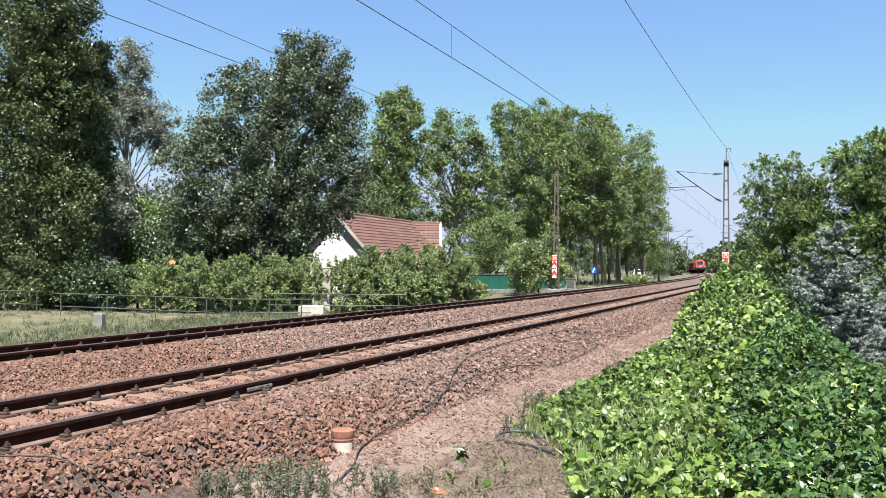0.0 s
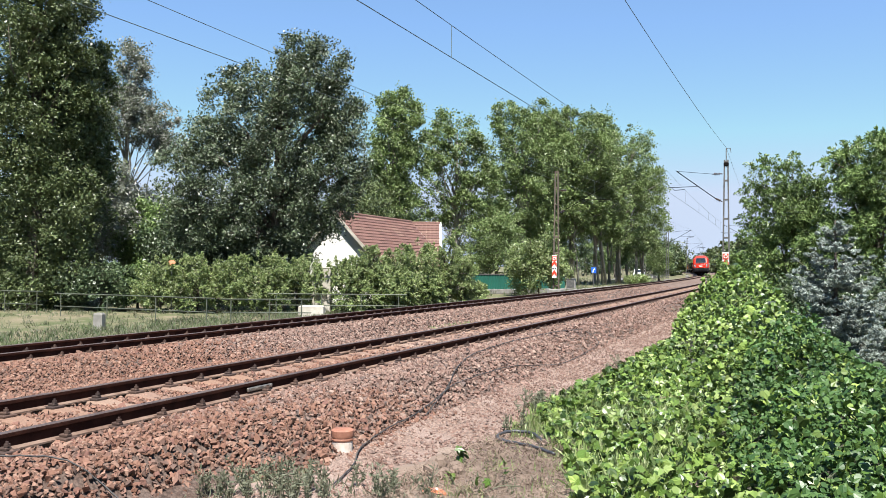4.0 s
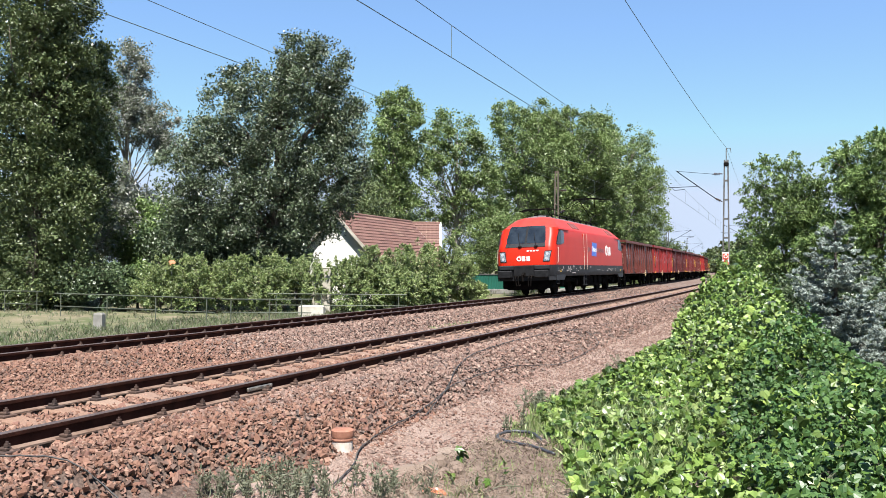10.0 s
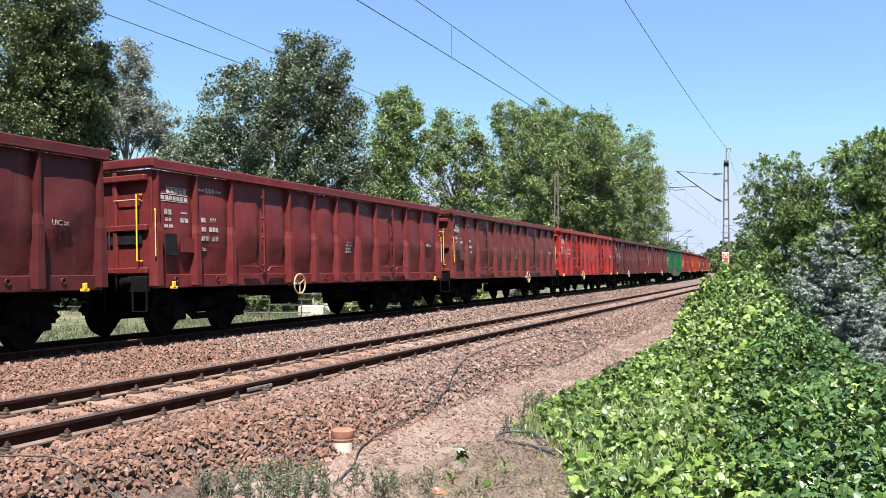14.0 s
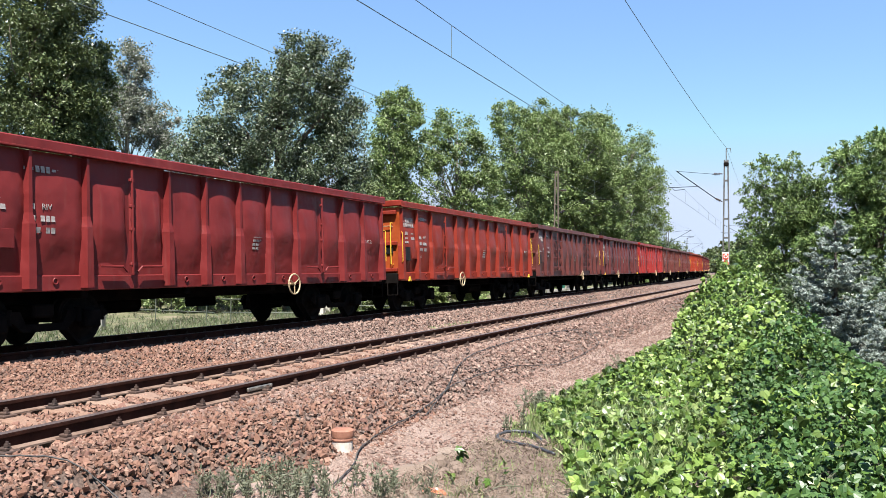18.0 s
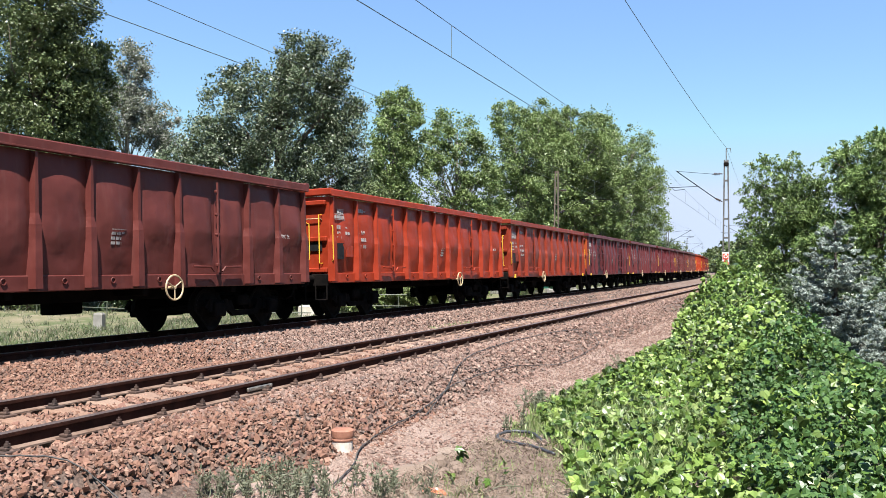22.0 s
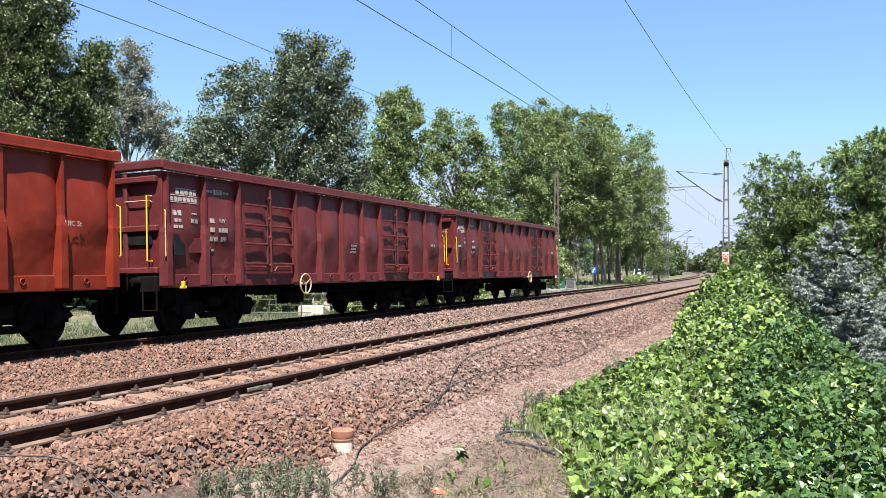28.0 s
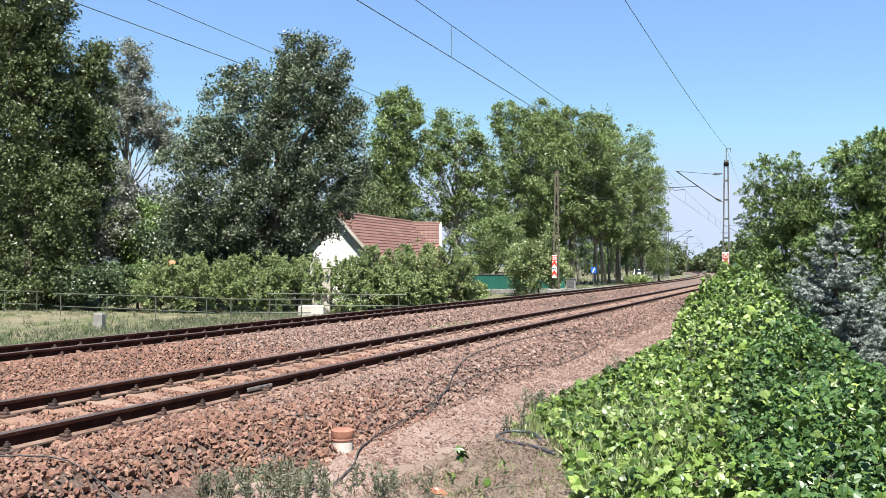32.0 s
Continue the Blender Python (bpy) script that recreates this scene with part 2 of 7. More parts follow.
    "silver": foliage("white_poplar_leaves", [(0.048, 0.070, 0.035), (0.066, 0.091, 0.046), (0.088, 0.112, 0.062), (0.059, 0.080, 0.041), (0.054, 0.075, 0.037), (0.092, 0.114, 0.068), (0.200, 0.215, 0.170)], 0.06, 0.42),
    "aspen": foliage("bright_poplar_leaves", [(0.086, 0.130, 0.037), (0.118, 0.168, 0.054), (0.153, 0.202, 0.071), (0.100, 0.148, 0.049), (0.202, 0.238, 0.115)], 0.2, 0.42),
    "hedge": foliage("shrub_leaves", [(0.106, 0.158, 0.054), (0.161, 0.217, 0.075), (0.228, 0.279, 0.106), (0.134, 0.188, 0.063), (0.319, 0.348, 0.181), (0.096, 0.136, 0.050)], 0.24, 0.4),
    # low leaf tone carries the shade under and behind other plants
    "dark": foliage("shade_dark_leaves", [(0.030, 0.053, 0.025), (0.054, 0.080, 0.035), (0.080, 0.108, 0.048), (0.040, 0.062, 0.031)], 0.1, 0.4),
    "maple": foliage("boxelder_leaves", [(0.068, 0.116, 0.034), (0.106, 0.163, 0.047), (0.153, 0.215, 0.066), (0.085, 0.134, 0.043), (0.211, 0.279, 0.096)], 0.14, 0.38),
    "spruce": foliage("blue_spruce_needles", [(0.119, 0.146, 0.130), (0.179, 0.211, 0.185), (0.296, 0.334, 0.298), (0.140, 0.168, 0.149)], 0.06, 0.6, 2.0),
    # near-black tones in both vine lists imitate shaded gaps in the foliage
    "vine": foliage("vine_leaves_with_gap_shade", [(0.015, 0.032, 0.007), (0.064, 0.116, 0.020), (0.132, 0.198, 0.041), (0.029, 0.058, 0.011), (0.186, 0.252, 0.060), (0.018, 0.042, 0.009), (0.102, 0.165, 0.029), (0.235, 0.287, 0.100)], 0.12, 0.38, 1.0),
    "vinepiece": foliage("vine_leaf_pieces_with_gap_shade", [(0.015, 0.032, 0.007), (0.064, 0.116, 0.020), (0.132, 0.198, 0.041), (0.029, 0.058, 0.011), (0.186, 0.252, 0.060), (0.018, 0.042, 0.009), (0.102, 0.165, 0.029), (0.235, 0.287, 0.100)], 0.12, 0.38, 1.0, True),
    "creeper": foliage("creeper_leaves", [(0.032, 0.074, 0.021), (0.050, 0.099, 0.028), (0.077, 0.136, 0.039), (0.039, 0.086, 0.024)], 0.28, 0.42, 1.0),
    "weed": foliage("grey_green_weed", [(0.084, 0.097, 0.058), (0.119, 0.130, 0.080), (0.163, 0.164, 0.112), (0.099, 0.110, 0.067)], 0.25, 0.6, 1.0),
    "olive": foliage("grey_olive_leaves", [(0.125, 0.140, 0.096), (0.179, 0.191, 0.146), (0.092, 0.113, 0.069), (0.290, 0.281, 0.267), (0.078, 0.097, 0.058)], 0.22, 0.45),
    "grass": foliage("meadow_grass", [(0.051, 0.083, 0.028), (0.076, 0.107, 0.043), (0.128, 0.127, 0.076), (0.161, 0.150, 0.111), (0.060, 0.097, 0.037)], 0.25, 0.6, 0.5),
    "straw": foliage("dry_grass", [(0.165, 0.118, 0.088), (0.210, 0.157, 0.120), (0.130, 0.093, 0.070)], 0.2, 0.7, 0.5),
}


def ground_material():
    """Dry meadow and earth in patches of green, straw and bare soil."""
    n = Nodes("meadow_and_soil")
    a, b, c = n.noise(0.35, 5), n.noise(2.2, 5), n.noise(25, 4)
    col = n.mix((0.058, 0.072, 0.030), (0.130, 0.112, 0.070), n.ramp(a, [(0.38, 0.0), (0.62, 1.0)]))
    col = n.mix(col, (0.185, 0.150, 0.110), n.ramp(b, [(0.52, 0.0), (0.68, 0.9)]))
    col = n.mix(col, (0.075, 0.085, 0.03), n.ramp(c, [(0.5, 0.0), (0.75, 0.6)]))
    n.bump(c, 0.6, 0.03)
    return n.done(col, 0.95, 0, 0.2)


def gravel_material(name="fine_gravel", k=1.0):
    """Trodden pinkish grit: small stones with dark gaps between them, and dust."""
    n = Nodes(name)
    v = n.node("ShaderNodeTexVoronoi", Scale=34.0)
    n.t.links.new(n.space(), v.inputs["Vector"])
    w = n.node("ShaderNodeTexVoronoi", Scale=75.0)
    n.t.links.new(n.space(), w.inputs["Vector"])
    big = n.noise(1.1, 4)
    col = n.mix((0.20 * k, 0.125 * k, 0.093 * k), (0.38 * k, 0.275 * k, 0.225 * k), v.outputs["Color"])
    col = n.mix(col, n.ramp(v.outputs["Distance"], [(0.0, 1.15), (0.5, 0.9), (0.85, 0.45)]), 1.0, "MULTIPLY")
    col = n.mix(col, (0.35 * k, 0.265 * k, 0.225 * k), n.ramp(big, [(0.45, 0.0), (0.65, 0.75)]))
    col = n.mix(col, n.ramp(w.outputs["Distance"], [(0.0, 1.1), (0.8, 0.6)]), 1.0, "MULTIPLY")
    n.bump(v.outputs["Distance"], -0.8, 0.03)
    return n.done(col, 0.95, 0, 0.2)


M["ground"] = ground_material()
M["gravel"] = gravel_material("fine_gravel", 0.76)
# bed colour cut down to hold the shade in gaps between loose stones
M["bedding"] = gravel_material("bedding_with_gap_shade", 0.34)
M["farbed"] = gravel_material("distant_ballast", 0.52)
M["soil"] = plain("dusty_soil", (0.082, 0.054, 0.039), (0.205, 0.152, 0.116), 1.5, 30, 0.95, 0, 0.7, 0.03)
# tone holds shade: gaps under the leaves and the inside of the pit
M["shadesoil"] = plain("soil_in_shade_tone", (0.018, 0.019, 0.010), (0.045, 0.04, 0.022), 2, 30, 0.95, 0, 0.7, 0.03)


# ---- mesh builder ----
class Mesh:
    """Collects corners and faces for one part."""

    def __init__(self):
        self.v, self.f = [], []

    def add(self, verts, faces):
        k = len(self.v)
        self.v.extend(tuple(x) for x in verts)
        self.f.extend(tuple(i + k for i in f) for f in faces)
        return self

    def box(self, c, size, bevel=0.0, m=None):
        """A box with chamfered edges."""
        hx, hy, hz = (d / 2 for d in size)
        b = min(bevel, hx * 0.9, hy * 0.9, hz * 0.9)
        if b <= 0:
            pts = [Vector((x * hx, y * hy, z * hz)) for x in (-1, 1) for y in (-1, 1) for z in (-1, 1)]
            fs = [(0, 1, 3, 2), (4, 6, 7, 5), (0, 4, 5, 1), (2, 3, 7, 6), (0, 2, 6, 4), (1, 5, 7, 3)]
        else:
            pts, idx = [], {}
            for x in (-1, 1):
                for y in (-1, 1):
                    for z in (-1, 1):
                        for ax in range(3):
                            d = [hx - b, hy - b, hz - b]
                            d[ax] = (hx, hy, hz)[ax]
                            idx[(x, y, z, ax)] = len(pts)
                            pts.append(Vector((x * d[0], y * d[1], z * d[2])))
            fs = []
            for ax in range(3):
                o = [i for i in range(3) if i != ax]
                for sg in (-1, 1):
                    q = []
                    for p, r in ((-1, -1), (1, -1), (1, 1), (-1, 1)):
                        k = [0, 0, 0]
                        k[ax], k[o[0]], k[o[1]] = sg, p, r
                        q.append(idx[(*k, ax)])
                    fs.append(q)
                for p in (-1, 1):
                    for r in (-1, 1):
                        k0, k1 = [0, 0, 0], [0, 0, 0]
                        k0[ax], k1[ax] = -1, 1
                        k0[o[0]] = k1[o[0]] = p
                        k0[o[1]] = k1[o[1]] = r
                        fs.append((idx[(*k0, o[0])], idx[(*k1, o[0])], idx[(*k1, o[1])], idx[(*k0, o[1])]))
            for x in (-1, 1):
                for y in (-1, 1):
                    for z in (-1, 1):
                        fs.append(tuple(idx[(x, y, z, a)] for a in range(3)))
        c = Vector(c)
        if m is not None:
            pts = [m @ q for q in pts]
        return self.add([q + c for q in pts], fs)

    def tube(self, path, r, n=8, caps=True):
        """A round bar along a path; r is one radius or one for each point."""
        path = [Vector(q) for q in path]
        rs = r if isinstance(r, (list, tuple)) else [r] * len(path)
        base, k = [], len(path)
        ref = None
        for i, q in enumerate(path):
            d = (path[min(i + 1, k - 1)] - path[max(i - 1, 0)]).normalized()
            if ref is None:
                ref = Vector((0, 0, 1)) if abs(d.z) < 0.9 else Vector((1, 0, 0))
            a = (ref - d * ref.dot(d)).normalized()
            ref = a
            b = d.cross(a)
            for j in range(n):
                w = 2 * math.pi * j / n
                base.append(q + (a * math.cos(w) + b * math.sin(w)) * rs[i])
        fs = [(i * n + j, i * n + (j + 1) % n, (i + 1) * n + (j + 1) % n, (i + 1) * n + j) for i in range(k - 1) for j in range(n)]
        if caps:
            fs += [tuple(range(n))[::-1], tuple((k - 1) * n + j for j in range(n))]
        return self.add(base, fs)

    def rings(self, rings, caps=(True, True)):
        """Skins a row of rings with equal numbers of corners."""
        n = len(rings[0])
        fs = [(i * n + j, i * n + (j + 1) % n, (i + 1) * n + (j + 1) % n, (i + 1) * n + j) for i in range(len(rings) - 1) for j in range(n)]
        if caps[0]:
            fs.append(tuple(range(n))[::-1])
        if caps[1]:
            fs.append(tuple((len(rings) - 1) * n + j for j in range(n)))
        return self.add([q for r in rings for q in r], fs)

    def prism(self, outline, a, b, axis="y"):
        """A flat outline pushed from a to b along an axis."""
        put = {"x": lambda p, t: (t, p[0], p[1]), "y": lambda p, t: (p[0], t, p[1]), "z": lambda p, t: (p[0], p[1], t)}[axis]
        return self.rings([[put(q, a) for q in outline], [put(q, b) for q in outline]])

    def torus(self, c, R, r, axis="y", n=20, k=6):
        vs, fs = [], []
        for i in range(n):
            a = 2 * math.pi * i / n
            for j in range(k):
                w = 2 * math.pi * j / k
                x, z, y = (R + r * math.cos(w)) * math.cos(a), (R + r * math.cos(w)) * math.sin(a), r * math.sin(w)
                p = (x, y, z) if axis == "y" else ((y, x, z) if axis == "x" else (x, z, y))
                vs.append(Vector(c) + Vector(p))
                fs.append((i * k + j, i * k + (j + 1) % k, ((i + 1) % n) * k + (j + 1) % k, ((i + 1) % n) * k + j))
        return self.add(vs, fs)

    def data(self, name, mat, smooth=False):
        me = bpy.data.meshes.new(name)
        me.from_pydata(self.v, [], self.f)
        bm = bmesh.new()
        bm.from_mesh(me)
        bmesh.ops.recalc_face_normals(bm, faces=bm.faces)
        bm.to_mesh(me)
        bm.free()
        me.materials.append(M[mat])
        if smooth:
            me.polygons.foreach_set("use_smooth", [True] * len(me.polygons))
            if smooth != "all":
                me.set_sharp_from_angle(angle=radians(smooth if smooth is not True else 40))
        return me


def part(name, me, mat, parent, label="", smooth=False, at=None):
    """Links one mesh as one part under a thing or a part."""
    data = me.data(name, mat, smooth) if isinstance(me, Mesh) else me
    ob = new(name, data)
    ob.parent = parent
    if at is not None:
        ob.matrix_local = at
    if label:
        ob["label"] = label
    return ob


def thing(name, label, category, at=None, group="", kind="", me=None, mat="", smooth=False):
    ob = new(name, me.data(name, mat, smooth) if me is not None else None)
    if at is not None:
        ob.matrix_basis = at
    return tagged(ob, label, category, group, kind)


def quick(name, verts, faces_per, mat, smooth=False):
    """A mesh from arrays: verts (k, 3) and faces (f, 3 or 4)."""
    me = bpy.data.meshes.new(name)
    verts, faces = np.asarray(verts, np.float32), np.asarray(faces_per, np.int32)
    me.vertices.add(len(verts))
    me.vertices.foreach_set("co", verts.ravel())
    me.loops.add(faces.size)
    me.loops.foreach_set("vertex_index", faces.ravel())
    me.polygons.add(len(faces))
    me.polygons.foreach_set("loop_start", np.arange(len(faces), dtype=np.int32) * faces.shape[1])
    if smooth:
        me.polygons.foreach_set("use_smooth", np.ones(len(faces), bool))
    else:
        me.polygons.foreach_set("use_smooth", np.zeros(len(faces), bool))
    me.update(calc_edges=True)
    me.validate()
    me.materials.append(M[mat])
    return me


RNG = np.random.default_rng(7)


def wobble(x, y, f=1.0):
    return noise.noise(Vector((x * f, y * f, 3.7)))


# ---- ground, ballast, tracks ----
def bank(s, u):
    """Height of the vine-grown bank above the path level, beside the line."""
    edge = -2.85 + 0.25 * wobble(s, 0, 0.5) - max(0.0, 11.5 - s) * 0.26 + 0.5 * math.exp(-((s - 10.4) / 1.2) ** 2)
    uc = -6.7 + (min(max(s, 4), 32) - 6) * 0.118
    zc = crest(s)
    if s > 30:
        zc *= max(0.0, 1 - (s - 30) / 7)
    if s < 5:
        zc *= max(0.0, s / 5)
    if u >= edge:
        return 0.0
    if u >= uc:
        x = (edge - u) / (edge - uc)
        a = 0.48 * min(1.0, max(0.0, (24 - s) / 9))
        apron = 0.14 * min(1.0, x * 5)
        x = max(0.0, (x - a) / (1 - a)) ** (1.0 if s < 16 else max(0.5, 1.0 - (s - 16) * 0.06))
        return max(apron, zc_total(zc, x))
    else:
        x = max(0.0, 1 - (uc - u) / 1.1)
    return zc_total(zc, x)


def crest(s):
    """Height of the bank's crest along the line."""
    rows = ((3, 0.0), (6.8, 0.10), (9, 0.22), (11, 0.42), (15, 0.74), (20, 0.98), (25, 1.1), (30, 1.16), (40, 1.1))
    for (a, za), (b, zb) in zip(rows, rows[1:]):
        if s <= b:
            return za + (zb - za) * (max(s, a) - a) / (b - a)
    return 1.3


def zc_total(zc, x):
    x = min(max(x, 0.0), 1.0)
    return (zc + 0.62) * (x * x * (3 - 2 * x) * 0.3 + x * 0.7)


def toe(s):
    """Where the ballast slope ends beside the path; it draws in near the viewer."""
    return -1.9 + 0.6 * min(1.0, max(0.0, (7.4 - s) / 1.5))


def level(s, u):
    """Height of the ground across the line."""
    if toe(s) >= u > -4.2:
        u = min(u, -1.9)
    elif -0.95 > u > -4.2:
        u = -0.95 + (u + 0.95) * 0.95 / (-0.95 - toe(s))
    prof = ((-60, -0.5), (-9, -0.55), (-4.2, -0.62), (-1.9, -0.60), (-1.15, -0.26), (-0.95, -0.19), (-0.5, -0.15), (-0.14, -0.165), (0.0, -0.205), (2.35, -0.215), (2.75, -0.30), (3.5, -0.36), (4.2, -0.2), (4.55, -0.13), (5.05, -0.135), (5.2, -0.2), (7.3, -0.24), (7.7, -0.32), (8.6, -0.62), (10.5, -0.66), (14, -0.62), (60, -0.5))
    for (a, za), (b, zb) in zip(prof, prof[1:]):
        if a <= u <= b:
            z = za + (zb - za) * (u - a) / (b - a)
            break
    else:
        z = -0.5
    return z


def strip(name, mat, s_list, u_list, lift, label, category, kind="structure", bumps=0.0, freq=3.0):
    vs, n = [], len(u_list)
    for s in s_list:
        for u in u_list:
            p = line(s, u)
            z = level(s, u) + lift(s, u)
            if bumps:
                z += bumps * wobble(p.x, p.y, freq)
            vs.append((p.x, p.y, z))
    fs = [(i * n + j, i * n + j + 1, (i + 1) * n + j + 1, (i + 1) * n + j) for i in range(len(s_list) - 1) for j in range(n - 1)]
    ob = new(name, quick(name, vs, fs, mat, True))
    return tagged(ob, label, category, "", kind)


S_FINE = [x * 0.4 for x in range(-20, 110)] + [45 + i * 3 for i in range(40)] + [170 + i * 12 for i in range(46)]
S_ALL = [-460, -300, -200, -140, -90, -60, -40, -25, -14] + S_FINE
U_ALL = [-60, -40, -26, -18, -14, -12] + [-11 + 0.4 * i for i in range(23)] + [-1.9, -1.5, -1.15, -0.95, 0, 0.75, 1.5, 2.35, 2.75, 3.1, 3.5, 3.9, 4.2, 4.7, 5.5, 6.6, 7.3, 7.7, 8.2, 8.6, 9.4, 10.5, 12, 14, 17, 21, 26, 33, 42, 60]
strip("ground", "ground", S_ALL, U_ALL, lambda s, u: bank(s, u) * 0.88 - 0.06, "dry meadow ground with patches of grass and soil", "ground", bumps=0.05, freq=0.9)
# sheet coloured dark to act as shade seen through the leaves
strip("bank_soil", "shadesoil", [3.5 + 0.3 * i for i in range(116)], [-10 + 0.25 * i for i in range(30)], lambda s, u: bank(s, u) * 0.97 - (0.03 if bank(s, u) > 0.05 else 0.3), "soil under the vines, coloured dark as the shade between leaves", "soil", bumps=0.04, freq=2.0)
plain_sheet = Mesh()
ring0 = [Vector((math.cos(a) * 4200, math.sin(a) * 4200, -1.2)) for a in [2 * math.pi * i / 48 for i in range(48)]]
ring1 = [Vector((math.cos(a) * 60, math.sin(a) * 60, -1.0)) for a in [2 * math.pi * i / 48 for i in range(48)]]
plain_sheet.rings([ring0, ring1], (False, True))
tagged(new("ground_plain", plain_sheet.data("ground_plain", "ground")), "wide flat dry grassland reaching the horizon", "ground", "", "structure")

BED_U = [-2.0, -1.8, -1.5, -1.15, -0.95, -0.5, 0, 0.35, 0.75, 1.15, 1.5, 2.0, 2.35, 2.75, 3.1, 3.5, 3.9, 4.2, 4.55, 5.05, 5.2, 5.9, 6.6, 7.3, 7.7, 8.1, 8.5]
ballast = strip("ballast_bed", "bedding", [-300, -150, -80, -40, -20] + [x * 0.4 for x in range(-20, 110)] + [45 + i * 3 for i in range(9)], BED_U, lambda s, u: -0.024, "reddish crushed stone ballast bed under both tracks, darkened as shaded gaps between stones", "ballast", bumps=0.025, freq=4.0)
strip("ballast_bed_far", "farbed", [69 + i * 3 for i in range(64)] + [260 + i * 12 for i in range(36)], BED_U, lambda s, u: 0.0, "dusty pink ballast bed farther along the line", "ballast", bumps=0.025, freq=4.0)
strip("path", "gravel", [-10 + 0.5 * i for i in range(130)] + [56 + 4 * i for i in range(30)], [-3.4, -3.1, -2.8, -2.5, -2.2, -1.9, -1.75, -1.6, -1.45, -1.3], lambda s, u: 0.02 if u < -1.7 or u < toe(s) + 0.06 else -0.07, "trodden pinkish gravel path beside the ballast", "path", bumps=0.02, freq=2.0)


def stones(n, s0, s1, u0, u1, size, seed, lift=0.0, clear=True):
    """Angular stones, as arrays of corners and faces."""
    r = np.random.default_rng(seed)
    cube = np.array([(0.62 * math.cos(1.571 * i), 0.62 * math.sin(1.571 * i), -0.36) for i in range(4)] + [(0.52 * math.cos(1.571 * i + 0.785), 0.52 * math.sin(1.571 * i + 0.785), 0.36) for i in range(4)])
    faces = np.array([(2, 1, 0), (3, 2, 0), (4, 5, 6), (4, 6, 7)] + [(i, (i + 1) % 4, 4 + i) for i in range(4)] + [(4 + i, (i + 1) % 4, 4 + (i + 1) % 4) for i in range(4)])
    ss, uu = r.uniform(s0, s1, n), r.uniform(u0, u1, n)
    pos = np.array([(*line(a, b)[:2], level(a, b)) for a, b in zip(ss, uu)])
    k = size * r.uniform(0.55, 1.35, (n, 1)) * r.uniform(0.5, 1.3, (n, 3))
    pts = cube[None] * (1 + r.uniform(-0.4, 0.3, (n, 8, 1))) + r.uniform(-0.14, 0.14, (n, 8, 3))
    pts = pts * k[:, None, :]
    q = r.normal(size=(n, 4))
    q /= np.linalg.norm(q, axis=1, keepdims=True)
    w, x, y, z = q.T
    R = np.stack([1 - 2 * (y * y + z * z), 2 * (x * y - z * w), 2 * (x * z + y * w), 2 * (x * y + z * w), 1 - 2 * (x * x + z * z), 2 * (y * z - x * w), 2 * (x * z - y * w), 2 * (y * z + x * w), 1 - 2 * (x * x + y * y)], 1).reshape(n, 3, 3)
    pts = np.einsum("nij,nkj->nki", R, pts)
    pos[:, 2] += lift + r.uniform(-0.3, 0.35, n) * k[:, 2]
    return pts + pos[:, None, :], (np.arange(n)[:, None, None] * 8 + faces[None]).reshape(-1, 3), ss, uu


def bare(u, s):
    """Where stones lie: not on the sleepers or the rails."""
    over = np.zeros(len(u), bool)
    for mid, first in ((GAUGE / 2, NEAR_FIRST), (FAR_MID, FAR_FIRST)):
        on = (np.abs(u - mid) < 0.68) & (np.sin(s * 71.3 + u * 39.7) > (-0.1 if mid < 2 else -1.1)) | ((np.abs(u - mid) < 1.05) & (np.sin(s * 91.7 + u * 53.3) > 0.0) & (mid < 2) & (s < 10.5))
        phase = np.abs(((s - first) / 0.5995 + 0.5) % 1.0 - 0.5) * 0.5995
        over |= on & (phase < 0.15) & ((mid > 2) | (u > -0.1) | (s > 13) & (np.sin(s * 5.2) > 0.2))
        over |= np.abs(np.abs(u - mid) - GAUGE / 2) < 0.09
    return ~over


NEAR_FIRST, FAR_FIRST = 5.412, 5.20
bands = [(44000, 2.0, 10.0, -1.85, 5.1, 0.041, 10), (23000, 10.0, 18.0, -1.85, 5.1, 0.049, 11), (15500, 18.0, 34.0, -1.75, 5.1, 0.064, 12), (8500, 34.0, 75.0, -1.75, 5.1, 0.08, 13), (3600, 8.0, 40.0, 4.3, 8.3, 0.06, 15)]
loads = {"stones": ([], []), "dusty": ([], [])}
for n, s0, s1, u0, u1, size, seed in bands:
    p, f, ss, uu = stones(n, s0, s1, u0, u1, size, seed)
    keep = bare(uu, ss) & (uu > np.array([toe(a) for a in ss]) + 0.05 * np.sin(ss * 23.0))
    mix = np.sin(ss * 37.1 + uu * 91.3) * 1.3
    fresh = ss + mix < np.where(uu < -0.1, 8.6 - (uu + 1.0) * 1.2, 13.5)
    for which, sel in (("stones", keep & fresh), ("dusty", keep & ~fresh)):
        q = p[sel].reshape(-1, 3)
        vs, fs = loads[which]
        fs.append(f[: int(sel.sum()) * 12] + sum(len(x) for x in vs))
        vs.append(q)
p, f, ss, uu = stones(12500, 4.0, 24.0, -3.1, -1.7, 0.027, 16, 0.02)
vs, fs = loads["dusty"]
fs.append(f + sum(len(x) for x in vs))
vs.append(p.reshape(-1, 3))
p, f, ss, uu = stones(4500, 24.0, 46.0, -2.9, -1.7, 0.04, 17, 0.02)
fs.append(f + sum(len(x) for x in vs))
vs.append(p.reshape(-1, 3))
